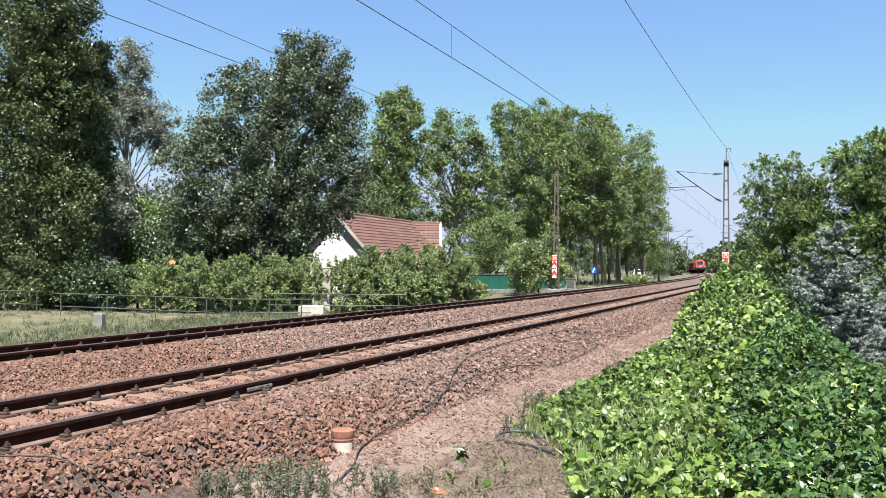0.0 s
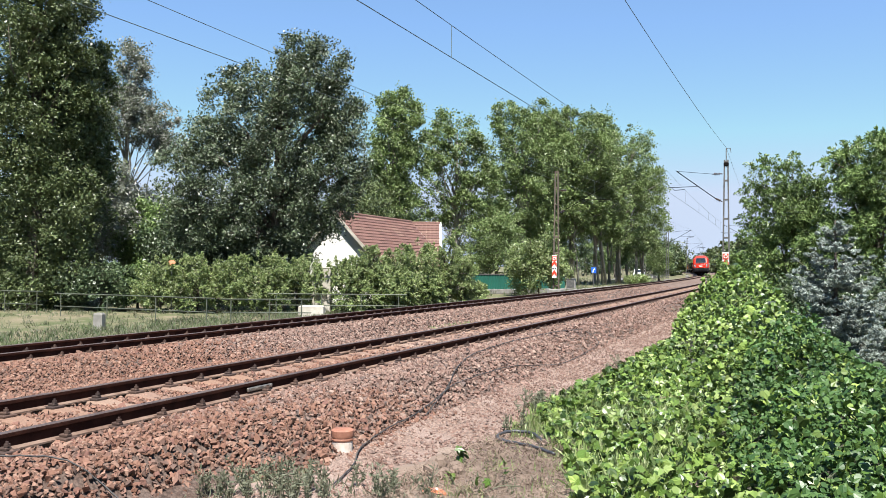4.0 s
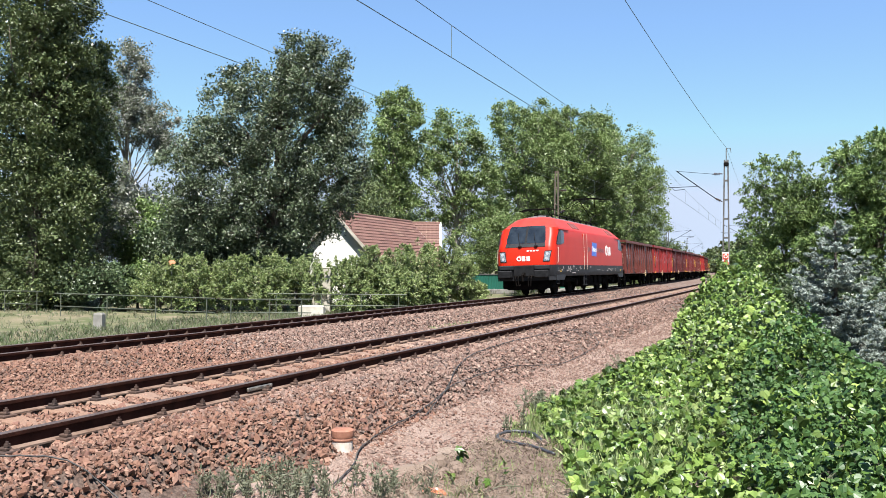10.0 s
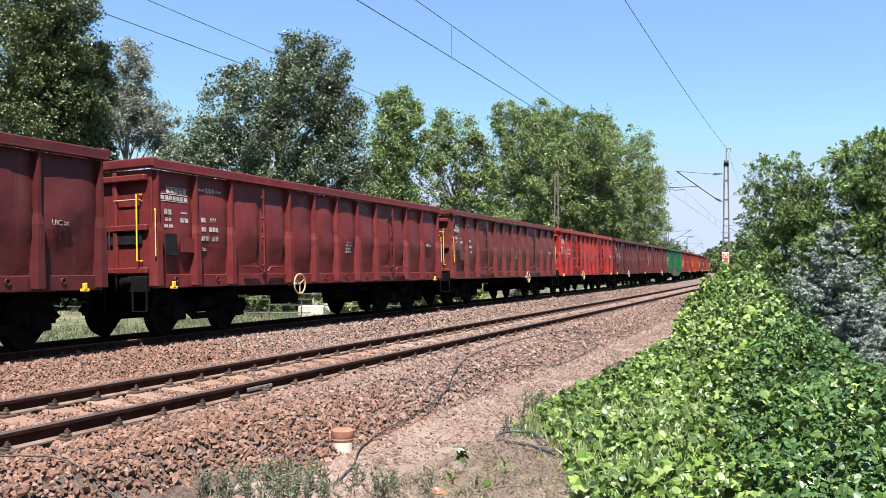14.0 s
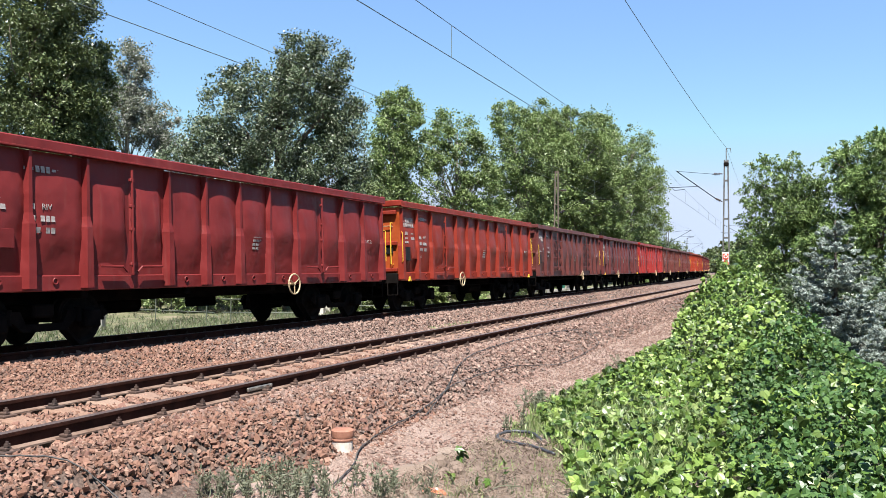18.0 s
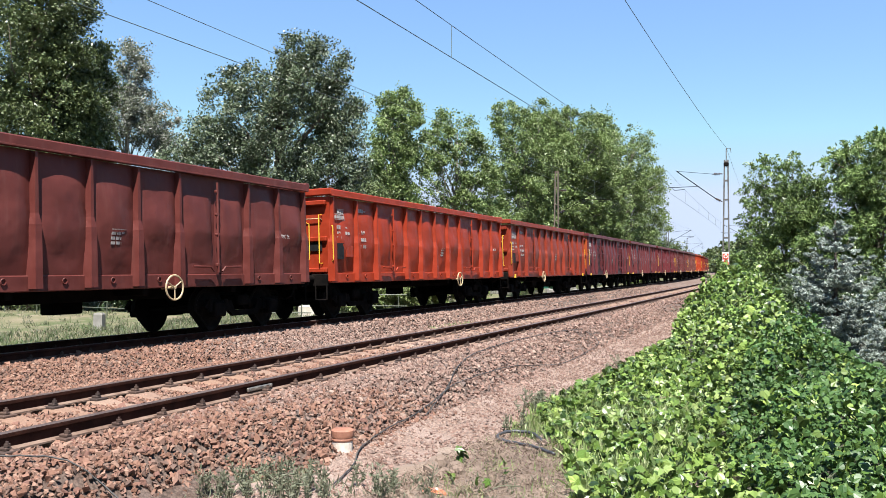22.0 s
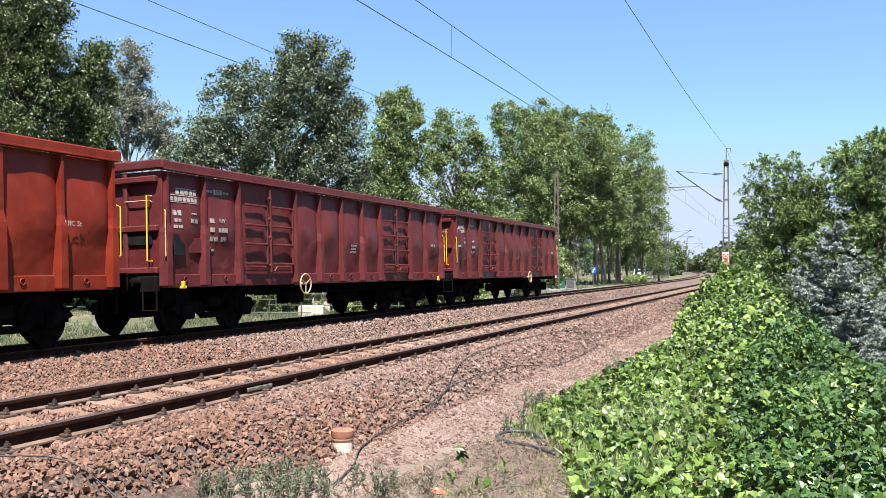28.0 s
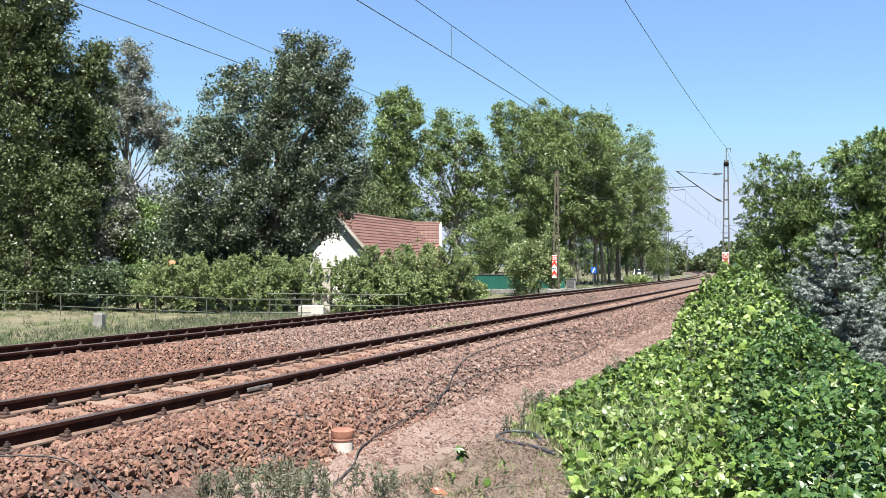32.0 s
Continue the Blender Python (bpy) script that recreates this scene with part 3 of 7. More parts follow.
for which, words in (("stones", "loose angular reddish-brown crushed stones beside the rail"), ("dusty", "loose dusty beige-brown crushed stones between the rails")):
    vs, fs = loads[which]
    loose = new("loose_ballast_stones", quick("loose_ballast_stones", np.concatenate(vs), np.concatenate(fs), which))
    tagged(loose, words, "ballast", "", "stuff")
# the nearest stones one by one
shapes = []
p, f, ss, uu = stones(300, 4.2, 9.5, -1.75, -0.95, 0.052, 21, 0.02)
for i in range(300):
    if uu[i] < toe(ss[i]):
        continue
    c = p[i].mean(0)
    if len(shapes) < 24:
        shapes.append(quick("stone", p[i] - c, f[:12], "stone"))
    part("stone", shapes[i % len(shapes)], "stone", ballast, at=Matrix.Translation(c) @ pose(0, 0, 0, 0, 0, (i * 47) % 360))

# rails: a flat-bottomed profile, 0.15 high
HEAD = [(-0.036, -0.006), (-0.030, 0.0), (0.030, 0.0), (0.036, -0.006)]
FOOT = [(0.034, -0.038), (0.009, -0.05), (0.009, -0.128), (0.062, -0.142), (0.066, -0.152), (-0.066, -0.152), (-0.062, -0.142), (-0.009, -0.128), (-0.009, -0.05), (-0.034, -0.038)]
S_RAIL = [-440, -300, -200, -120, -70, -40, -20, -10] + [-5 + i for i in range(100)] + [95 + 4 * i for i in range(60)] + [340 + 15 * i for i in range(24)]


def rail(parent, u, z):
    rings_b, rings_t = [], []
    for s in S_RAIL:
        rings_b.append([line(s, u - a, z + b) for a, b in HEAD[3:] + FOOT + HEAD[:1]])
        rings_t.append([line(s, u - a, z + b) for a, b in HEAD])
    web = part("rail", Mesh().rings(rings_b), "rust", parent, "rust-brown steel rail", 30)
    foot = [(0.068, -0.139), (0.012, -0.125), (-0.012, -0.125), (-0.068, -0.139), (-0.068, -0.154), (0.068, -0.154)]
    part("rail_foot", Mesh().rings([[line(s, u - a, z + b) for a, b in foot] for s in S_RAIL]), "footdust", web, "dusty pale rail foot")
    part("running_surface", Mesh().rings(rings_t, (False, False)), "railtop", web, "dull polished running surface of the rail")


def sleeper_mesh():
    """A concrete sleeper, thinner and waisted in the middle."""
    secs = []
    for y, h, w in ((-1.3, 0.15, 0.12), (-1.27, 0.0, 0.135), (-0.5, 0.0, 0.13), (-0.3, -0.03, 0.11), (0.3, -0.03, 0.11), (0.5, 0.0, 0.13), (1.27, 0.0, 0.135), (1.3, 0.15, 0.12)):
        top = -0.157 + (h if h <= 0 else -0.02)
        secs.append([(-w - 0.02, y, -0.34), (-w, y, top - 0.02), (-w + 0.02, y, top), (w - 0.02, y, top), (w, y, top - 0.02), (w + 0.02, y, -0.34)])
    return Mesh().rings(secs).data("sleeper", "sleeper")


def clip_mesh():
    """Base plate edge, clamp and bolt of one fastening."""
    b = Mesh()
    b.box((0, -0.10, -0.145), (0.16, 0.14, 0.028), 0.006)
    b.box((0, -0.085, -0.118), (0.07, 0.09, 0.03), 0.008)
    b.tube([(0, -0.105, -0.12), (0, -0.105, -0.055)], 0.013, 6)
    b.tube([(0, -0.105, -0.10), (0, -0.105, -0.075)], 0.027, 6)
    return b.data("rail_fastening", "clip")


SLEEPER, CLIP = sleeper_mesh(), clip_mesh()


def track(name, mid, first, z0, cant, count, detailed, label):
    t = thing(name, label, "railway track", kind="structure")
    rail(t, mid - GAUGE / 2, z0)
    rail(t, mid + GAUGE / 2, z0 - cant)
    lean = -math.degrees(math.atan(cant / GAUGE))
    for i in range(-6, count):
        s = first + 0.5995 * i
        m = Matrix.Translation(line(s, mid, z0 - cant / 2)) @ pose(0, 0, 0, lean, 0, heading(s) + 0.3 * math.sin(i * 7.3))
        sl = part("sleeper", SLEEPER, "sleeper", t, at=m)
        if i < -4:
            continue
        sides = [(-GAUGE / 2, 1), (GAUGE / 2, 1), (-GAUGE / 2, -1), (GAUGE / 2, -1)]
        for y, sg in sides[: 4 if i < detailed else (2 if i < detailed * 2.2 else 0)]:
            part("rail_fastening", CLIP, "clip", sl, at=Matrix.Translation((0, y, 0)) @ pose(0, 0, 0, 0, 0, 0 if sg > 0 else 180))
    return t


near_track = track("track_near", GAUGE / 2, NEAR_FIRST, 0.0, 0.019, 120, 26, "rusty rails on dusty concrete sleepers in ballast")
far_track = track("track_far", FAR_MID, FAR_FIRST, 0.014, CANT, 120, 24, "rails on sleepers along the far side of the line")
# the rail joint
joint = Mesh()
joint.box((0, -0.03, -0.085), (0.50, 0.026, 0.05), 0.01)
for x in (-0.2, -0.08, 0.08, 0.2):
    joint.tube([(x, -0.03, -0.085), (x, -0.06, -0.085)], 0.015, 6)
part("fishplate", joint, "steel", near_track, "bolted bright steel joint plate", at=Matrix.Translation(line(8.35, 0, 0)) @ pose(0, 0, 0, 0, 0, heading(8.35)))


# ---- the train ----
RIBS = [-6.33, -5.28, -4.2, -2.1, -1.05, 0.0, 1.07, 2.1, 4.0, 5.1, 6.33]
DOORS = [(-4.2, -2.1), (2.1, 4.0)]
SILL, TOP = 0.95, 3.27


def swelling(a, b, seed, depth):
    """How far a side sheet stands out at a point of it, 0 to 1 along and up."""
    peak = 0.42 + 0.05 * noise.noise(Vector((a * 2.0, seed * 2.3, 0.5)))
    b = min(1.0, max(0.0, b))
    up = (b / peak) ** 1.15 if b < peak else 1 - ((b - peak) / (1 - peak)) ** 1.25
    swell = math.sin(math.pi * a) ** 0.45 * max(0.0, up)
    dent = noise.noise(Vector((a * 1.8 + seed * 3.1, b * 2.6, seed * 1.7)))
    fine = noise.noise(Vector((a * 5 + seed, b * 7, 2.0 + seed)))
    return depth * swell * (0.9 + 0.7 * dent) + 0.022 * fine * swell


def bulge_panel(x0, x1, sg, seed, depth=0.055, z0=1.16, z1=3.08, base=1.335):
    """A thin side sheet, bulged outwards and dented by loads; sg is the side."""
    nx, nz = 8, 11
    vs = []
    for i in range(nx + 1):
        for j in range(nz + 1):
            a, b = i / nx, j / nz
            y = base + swelling(a, b, seed, depth)
            vs.append((x0 + (x1 - x0) * a, sg * y, z0 + (z1 - z0) * b))
    n = nz + 1
    fs = [(i * n + j, (i + 1) * n + j, (i + 1) * n + j + 1, i * n + j + 1) for i in range(nx) for j in range(nz)]
    k = len(vs)
    back = [(x, sg * (abs(y) - 0.03), z) for x, y, z in vs]
    m = Mesh().add(vs + back, fs + [tuple(i + k for i in f)[::-1] for f in fs])
    return m


def rib_mesh(x, sg, broad):
    prof = [(SILL + 0.02, 0.115, 1.49), (1.95, 0.095, 1.485), (2.12, 0.055, 1.455), (3.06, 0.036, 1.455)] if broad else [(SILL + 0.02, 0.085, 1.475), (1.7, 0.075, 1.475), (2.2, 0.058, 1.46), (3.06, 0.034, 1.455)]
    return Mesh().rings([[(x - w, sg * 1.325, z), (x - w * 0.6, sg * y, z), (x + w * 0.6, sg * y, z), (x + w, sg * 1.325, z)] for z, w, y in prof])


def door_leaf(x0, x1, sg, seed):
    """A pressed door leaf: drawn-out upper part with a crisp shoulder, tucked in below."""
    prof = [(1.22, 1.335), (1.34, 1.338), (1.40, 1.345), (1.90, 1.442), (2.02, 1.448), (2.50, 1.405), (2.66, 1.375), (2.76, 1.345), (3.05, 1.338)]
    nx, vs = 6, []
    for i in range(nx + 1):
        a = i / nx
        edge = min(1, math.sin(math.pi * a) * 4)
        for z, y in prof:
            yy = 1.34 + (y - 1.34) * edge + 0.015 * edge * noise.noise(Vector((a * 3 + seed, z * 2, seed)))
            vs.append((x0 + (x1 - x0) * a, sg * yy, z))
    n = len(prof)
    fs = [(i * n + j, (i + 1) * n + j, (i + 1) * n + j + 1, i * n + j + 1) for i in range(nx) for j in range(n - 1)]
    k = len(vs)
    back = [(x, sg * 1.315, z) for x, y, z in vs]
    return Mesh().add(vs + back, fs + [tuple(i + k for i in f)[::-1] for f in fs])


def bogie(parent, x0):
    """A freight bogie: frames, springs and two wheelsets."""
    fr = Mesh()
    for sg in (-1, 1):
        fr.prism([(-1.3, 0.52), (-1.15, 0.68), (-0.45, 0.62), (-0.35, 0.42), (0.35, 0.42), (0.45, 0.62), (1.15, 0.68), (1.3, 0.52), (1.1, 0.42), (0.65, 0.5), (0.4, 0.3), (-0.4, 0.3), (-0.65, 0.5), (-1.1, 0.42)], sg * 0.98, sg * 1.06, "y")
        for x in (-0.9, 0.9):
            fr.box((x, sg * 1.05, 0.46), (0.34, 0.2, 0.3), 0.03)
            for dx in (-0.24, 0.24):
                fr.tube([(x + dx, sg * 1.04, 0.42), (x + dx, sg * 1.04, 0.66)], 0.06, 8)
    fr.box((0, 0, 0.62), (0.4, 2.1, 0.22), 0.03)
    fr.tube([(0, 0, 0.7), (0, 0, 0.98)], 0.3, 12)
    ob = part("bogie", fr, "under", parent, "grimy freight bogie coloured black as the shade under the wagon", at=pose(x0, 0, 0))
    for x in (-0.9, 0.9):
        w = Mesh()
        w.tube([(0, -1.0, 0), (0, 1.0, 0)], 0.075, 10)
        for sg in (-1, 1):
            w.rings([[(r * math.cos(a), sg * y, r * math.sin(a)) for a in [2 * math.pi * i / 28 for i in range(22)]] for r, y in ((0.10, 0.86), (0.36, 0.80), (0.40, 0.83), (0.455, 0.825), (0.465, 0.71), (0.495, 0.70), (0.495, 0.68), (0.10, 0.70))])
        part("wheelset", w, "tread", ob, "worn steel wheelset coloured dark as the shade around it", 30, at=pose(x, 0, 0.465))
    return ob


def running_gear(w, half, buffers=True):
    for x in (-half + 2.5, half - 2.5):
        bogie(w, x)
    for e in (-1, 1):
        for sg in (-1, 1):
            b = Mesh()
            b.tube([(e * (half - 0.66), sg * 0.875, 1.04), (e * (half - 0.3), sg * 0.875, 1.04)], 0.10, 12)
            b.tube([(e * (half - 0.32), sg * 0.875, 1.04), (e * (half - 0.08), sg * 0.875, 1.04)], 0.075, 12)
            b.box((e * (half - 0.04), sg * 0.875, 1.04), (0.07, 0.45, 0.34), 0.03)
            part("buffer", b, "under", w, "black round-shafted buffer", 40)
        c = Mesh()
        c.box((e * (half - 0.5), 0, 1.0), (0.35, 0.07, 0.12), 0.02)
        c.tube([(e * (half - 0.35), 0, 1.02), (e * (half - 0.12), 0.03, 0.98), (e * (half - 0.02), 0, 0.80)], 0.035, 8)
        part("coupling", c, "under", w, "screw coupling hook")
        part("brake_hose", Mesh().tube([(e * (half - 0.6), 0.4, 0.98), (e * (half - 0.3), 0.42, 0.62), (e * (half - 0.06), 0.40, 0.56)], 0.025, 6), "under", w)


def side_y(x, z, seed, depth):
    """Where the side sheet's face lies at a place on the camera side."""
    for i, (a, b) in enumerate(zip(RIBS, RIBS[1:])):
        if a <= x <= b:
            return 1.335 + max(0.0, swelling((x - a) / (b - a), (z - 1.16) / 1.92, seed + i, depth))
    return 1.345


def bars(name, w, x, z, rows, mat, sg, seed, depth, label=""):
    """Painted lettering that cannot be read: rows of small bars that follow the sheet."""
    m = Mesh()
    for dz, spans in rows:
        for a, b, h in spans:
            n = max(1, round((b - a) / 0.11))
            for k in range(n):
                p, q = x + a + (b - a) * k / n, x + a + (b - a) * (k + (0.72 if n > 1 and h > 0.03 else 1.0)) / n
                vs = []
                for e in (0.004, -0.004):
                    for xx, zz in ((p, z + dz - h / 2), (q, z + dz - h / 2), (q, z + dz + h / 2), (p, z + dz + h / 2)):
                        vs.append((-sg * xx, sg * (side_y(xx, zz, seed, depth) + 0.004 + e), zz))
                m.add(vs, [(0, 1, 2, 3), (4, 5, 6, 7), (0, 1, 5, 4), (1, 2, 6, 5), (2, 3, 7, 6), (3, 0, 4, 7)])
    tagged(part(name, m, mat, w, label), kind="stuff")


def letters_on(name, w, text, x, z, size, mat, sg, seed, depth, label=""):
    """Readable lettering, laid on the sheet."""
    cu = bpy.data.curves.new(name, "FONT")
    cu.body, cu.size, cu.extrude, cu.resolution_u = text, size, 0.003, 2
    tmp = new(name, cu)
    me = bpy.data.meshes.new_from_object(tmp.evaluated_get(bpy.context.evaluated_depsgraph_get()))
    bpy.data.objects.remove(tmp)
    me.materials.clear()
    me.materials.append(M[mat])
    y = max(side_y(x + d, z + 0.03, seed, depth) for d in (0.02, size * 0.5 * len(text) * 0.5, size * 0.5 * len(text)))
    at = Matrix.Translation((-sg * x, sg * (y + 0.006), z)) @ pose(0, 0, 0, 90, 0, 0 if sg < 0 else 180)
    part(name, me, mat, w, label, at=at)


def build_wagon(kind, seed):
    """An open high-sided bogie wagon. kind: plain or framed doors, or the deep-framed green one."""
    w = thing("open_wagon", "weathered open high-sided freight wagon", "freight wagon", group="wagons of the freight train")
    r = random.Random(seed)
    green = kind == "green"
    # floor and underframe
    m = Mesh()
    m.box((0, 0, 1.09), (12.7, 2.68, 0.12), 0.01)
    part("floor", m, "paint", w, "scratched wagon floor")
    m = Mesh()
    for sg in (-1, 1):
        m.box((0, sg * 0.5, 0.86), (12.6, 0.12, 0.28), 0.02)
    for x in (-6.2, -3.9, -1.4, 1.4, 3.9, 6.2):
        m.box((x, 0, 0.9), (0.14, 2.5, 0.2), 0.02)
    part("underframe", m, "under", w, "steel underframe coloured black as the shade under the floor")
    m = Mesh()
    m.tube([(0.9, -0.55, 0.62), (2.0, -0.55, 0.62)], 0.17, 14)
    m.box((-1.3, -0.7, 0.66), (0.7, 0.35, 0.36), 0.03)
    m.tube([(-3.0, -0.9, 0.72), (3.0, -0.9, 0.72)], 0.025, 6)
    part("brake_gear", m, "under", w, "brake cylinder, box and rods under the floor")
    for sg in (-1, 1):
        if green:
            m = Mesh().prism([(-6.4, 1.18), (6.4, 1.18), (6.4, 0.92), (4.6, 0.9), (2.6, 0.56), (-2.6, 0.56), (-4.6, 0.9), (-6.4, 0.92)], sg * 1.38, sg * 1.45, "y")
            m.box((0, sg * 1.43, 1.2), (12.8, 0.15, 0.035), 0.005)
            m.box((0, sg * 1.43, 0.565), (5.2, 0.14, 0.03), 0.005)
        else:
            m = Mesh()
            m.box((0, sg * 1.325, 1.05), (12.8, 0.09, 0.25), 0.015)
            for x in (-5.8, -4.6, -1.6, -0.5, 0.5, 1.6, 4.6, 5.6):
                m.torus((x, sg * 1.38, 1.08), 0.045, 0.012, "y", 10, 5)
        part("side_sill", m, "paint", w)
        xs = RIBS
        for i, x in enumerate(xs):
            part("rib", rib_mesh(x, sg, not green and (kind == "plain" or i in (0, 1, 4, 6, 10))), "paint", w)
        for i, (a, b) in enumerate(zip(xs, xs[1:])):
            if (a, b) in DOORS:
                continue
            part("side_panel", bulge_panel(a, b, sg, seed + (i if sg < 0 else 9 - i), 0.135 if not green else 0.06), "paint", w, "", 50)
        for a, b in DOORS:
            c = (a + b) / 2
            d = Mesh().box((c, sg * 1.322, 2.14), (b - a, 0.03, 1.94), 0.01)
            door = part("door", d, "paint", w)
            for x0, x1, k in ((a + 0.12, c - 0.04, 1), (c + 0.04, b - 0.12, 2)):
                if kind == "plain":
                    part("door_leaf", door_leaf(x0, x1, sg, seed + k), "paint", door, "", 50)
                elif kind == "framed":
                    part("door_leaf", bulge_panel(x0, x1, sg, seed + 40 + k, 0.06, 1.25, 3.02, 1.345), "paint", door, "", 50)
                    f = Mesh()
                    for z in (1.38, 1.8, 2.2, 2.62):
                        f.tube([(x0 + 0.05, sg * 1.44, z), (x1 - 0.05, sg * 1.44, z)], 0.023, 6)
                    e = x1 - 0.05 if k == 1 else x1 - 0.04
                    f.tube([(e, sg * 1.435, 1.38), (e, sg * 1.435, 2.62)], 0.024, 6)
                    part("door_frame", f, "paint", door, "welded bar frame on the door leaf")
                else:
                    part("door_leaf", bulge_panel(x0, x1, sg, seed + 40 + k, 0.03, 1.28, 2.8, 1.355), "paint", door, "", 50)
                    f = Mesh()
                    for z in (1.3, 2.82):
                        f.box(((x0 + x1) / 2, sg * 1.39, z), (x1 - x0, 0.05, 0.05), 0.01)
                    for x in (x0, x1):
                        f.box((x, sg * 1.39, 2.06), (0.05, 0.05, 1.52), 0.01)
                    part("door_frame", f, "paint", door, "pale edged frame round the door leaf")
            bar = Mesh()
            bar.tube([(c, sg * 1.465, 1.2), (c, sg * 1.465, 2.98)], 0.024, 8)
            for z in (1.35, 1.95, 2.35, 2.8):
                bar.box((c, sg * 1.45, z), (0.10, 0.06, 0.06), 0.012)
            part("locking_bar", bar, "paint", door, "vertical locking bar")
            h = Mesh()
            for e in (-1, 1):
                h.tube([(c + e * 0.12, sg * 1.46, 1.22), (c + e * 0.22, sg * 1.46, 1.31), (c + e * 0.72, sg * 1.46, 1.32)], 0.02, 6)
            part("door_lever", h, "paint", door)
        rim = Mesh()
        rim.box((0, sg * 1.41, 3.17), (12.95, 0.15, 0.17), 0.02)
        rim.box((0, sg * 1.475, 3.095), (12.9, 0.03, 0.03), 0.005)
        part("top_rim", rim, "paint", w)
    # ends
    for e in (-1, 1):
        m = Mesh()
        m.box((e * 6.38, 0, 2.1), (0.05, 2.74, 1.95), 0.01)
        end = part("end_wall", m, "paint", w)
        for z, d in () if green else ((2.02, 0.10), (2.92, 0.16), (1.25, 0.10)):
            part("end_beam", Mesh().box((e * 6.44, 0, z), (d, 2.6, 0.12), 0.02), "paint", end)
        for y in () if green else (-0.55, 0.55):
            part("end_post", Mesh().box((e * 6.43, y, 2.1), (0.09, 0.10, 1.9), 0.02), "paint", end)
        m = Mesh()
        m.box((e * 6.42, 0, 1.84), (0.05, 2.3, 0.24), 0.01)
        if not green:
            # no hollow here: the strip's black stands for a recess in shade
            part("recess", m, "black", end, "black strip laid on the end wall as a recess's shade")
            for y in (-0.85, 0.85):
                part("end_handle", Mesh().tube([(e * 6.41, y - 0.3, 2.5), (e * 6.47, y - 0.3, 2.53), (e * 6.47, y + 0.3, 2.53), (e * 6.41, y + 0.3, 2.5)], 0.013, 6), "ochre", end, "short yellowish grab bar")
        m = Mesh()
        m.box((e * 6.41, 0, 3.19), (0.17, 2.96, 0.17), 0.02)
        part("end_rim", m, "paint", w)
        m = Mesh()
        m.box((e * 6.44, 0, 1.0), (0.14, 2.6, 0.3), 0.02)
        part("headstock", m, "under", w, "black headstock beam")
        for y in (-1.15, 1.15):
            m = Mesh()
            s = 1 if y > 0 else -1
            m.tube([(e * 6.42, y, 2.62), (e * 6.55, y, 2.62), (e * 6.55, y, 1.42), (e * 6.42, y, 1.42)], 0.014, 6)
            m.tube([(e * 6.40, y + s * 0.28, 2.35), (e * 6.44, y + s * 0.33, 2.32), (e * 6.44, y + s * 0.33, 1.5), (e * 6.40, y + s * 0.28, 1.46)], 0.011, 6)
            part("handrail", m, "yellow", w, "bent handrail at the corner")
            m = Mesh()
            m.tube([(e * 6.5, y - 0.16, 0.95), (e * 6.5, y - 0.16, 0.52), (e * 6.5, y + 0.16, 0.52), (e * 6.5, y + 0.16, 0.95)], 0.02, 6)
            part("step", m, "under", w, "corner foot step")
        m = Mesh()
        m.box((e * 5.95, -1.45, 0.93), (0.16, 0.05, 0.05), 0.01)
        m.box((e * 5.95, -1.45, 0.98), (0.07, 0.05, 0.13), 0.01)
        part("rope_hook", m, "yellow", w, "yellow rope hook under the sill")
    # handbrake wheel
    m = Mesh()
    cx = -1.85
    for sg in (-1, 1):
        m = Mesh()
        m.torus((cx, sg * 1.50, 0.93), 0.225, 0.018, "y", 22, 6)
        for k in range(3):
            a = 2 * math.pi * k / 3 + 0.5
            m.tube([(cx, sg * 1.50, 0.93), (cx + 0.22 * math.cos(a), sg * 1.50, 0.93 + 0.22 * math.sin(a))], 0.014, 5)
        m.tube([(cx, sg * 1.52, 0.93), (cx, sg * 1.2, 0.93)], 0.03, 8)
        part("handbrake_wheel", m, {"green": "signred", "framed": "ochre"}.get(kind, "ochre"), w, "three-spoked handbrake wheel")
    # lettering
    for sg in (-1, 1):
        dp = 0.135 if not green else 0.06
        q = dict(sg=sg, seed=seed, depth=dp)
        bars("inscription", w, -5.12, 2.0, [(0.22, [(0, 0.11, 0.09)]), (0.04, [(0, 0.11, 0.09), (0.22, 0.50, 0.09)]), (-0.14, [(0, 0.24, 0.09), (0.31, 0.5, 0.09)])], "faded", label="faded white wagon number as plain bars", **q)
        letters_on("type_letters", w, "RIV", -4.88, 2.18, 0.13, "faded", label="faded white letters", **q)
        letters_on("type_letters", w, "Eas", -5.12, 1.62, 0.11, "faded", label="faded white letters", **q)
        letters_on("type_letters", w, "UIC St", 5.3, 1.95, 0.12, "faded", label="faded white letters", **q)
        bars("chart", w, -6.2, 2.7, [(0.08, [(0.15, 0.75, 0.015)]), (-0.05, [(0.0, 0.75, 0.015)]), (0.015, [(0.15, 0.75, 0.09)]), (-0.12, [(0.0, 0.75, 0.08)]), (-0.18, [(0.0, 0.75, 0.012)])], "faded", label="faded load table as plain bars", **q)
        bars("small_mark", w, -6.14, 2.2, [(0.12, [(0.0, 0.22, 0.10), (0.45, 0.62, 0.03)]), (-0.02, [(0.03, 0.2, 0.06), (0.42, 0.66, 0.08)]), (-0.14, [(0.0, 0.24, 0.06)])], "faded", label="small white marks", **q)
        bars("grid_label", w, 0.42, 1.82, [(0.12, [(0, 0.34, 0.012)]), (0.05, [(0, 0.34, 0.05)]), (-0.03, [(0, 0.3, 0.05)]), (-0.11, [(0, 0.34, 0.05)])], "faded", label="white inspection grid as plain bars", **q)
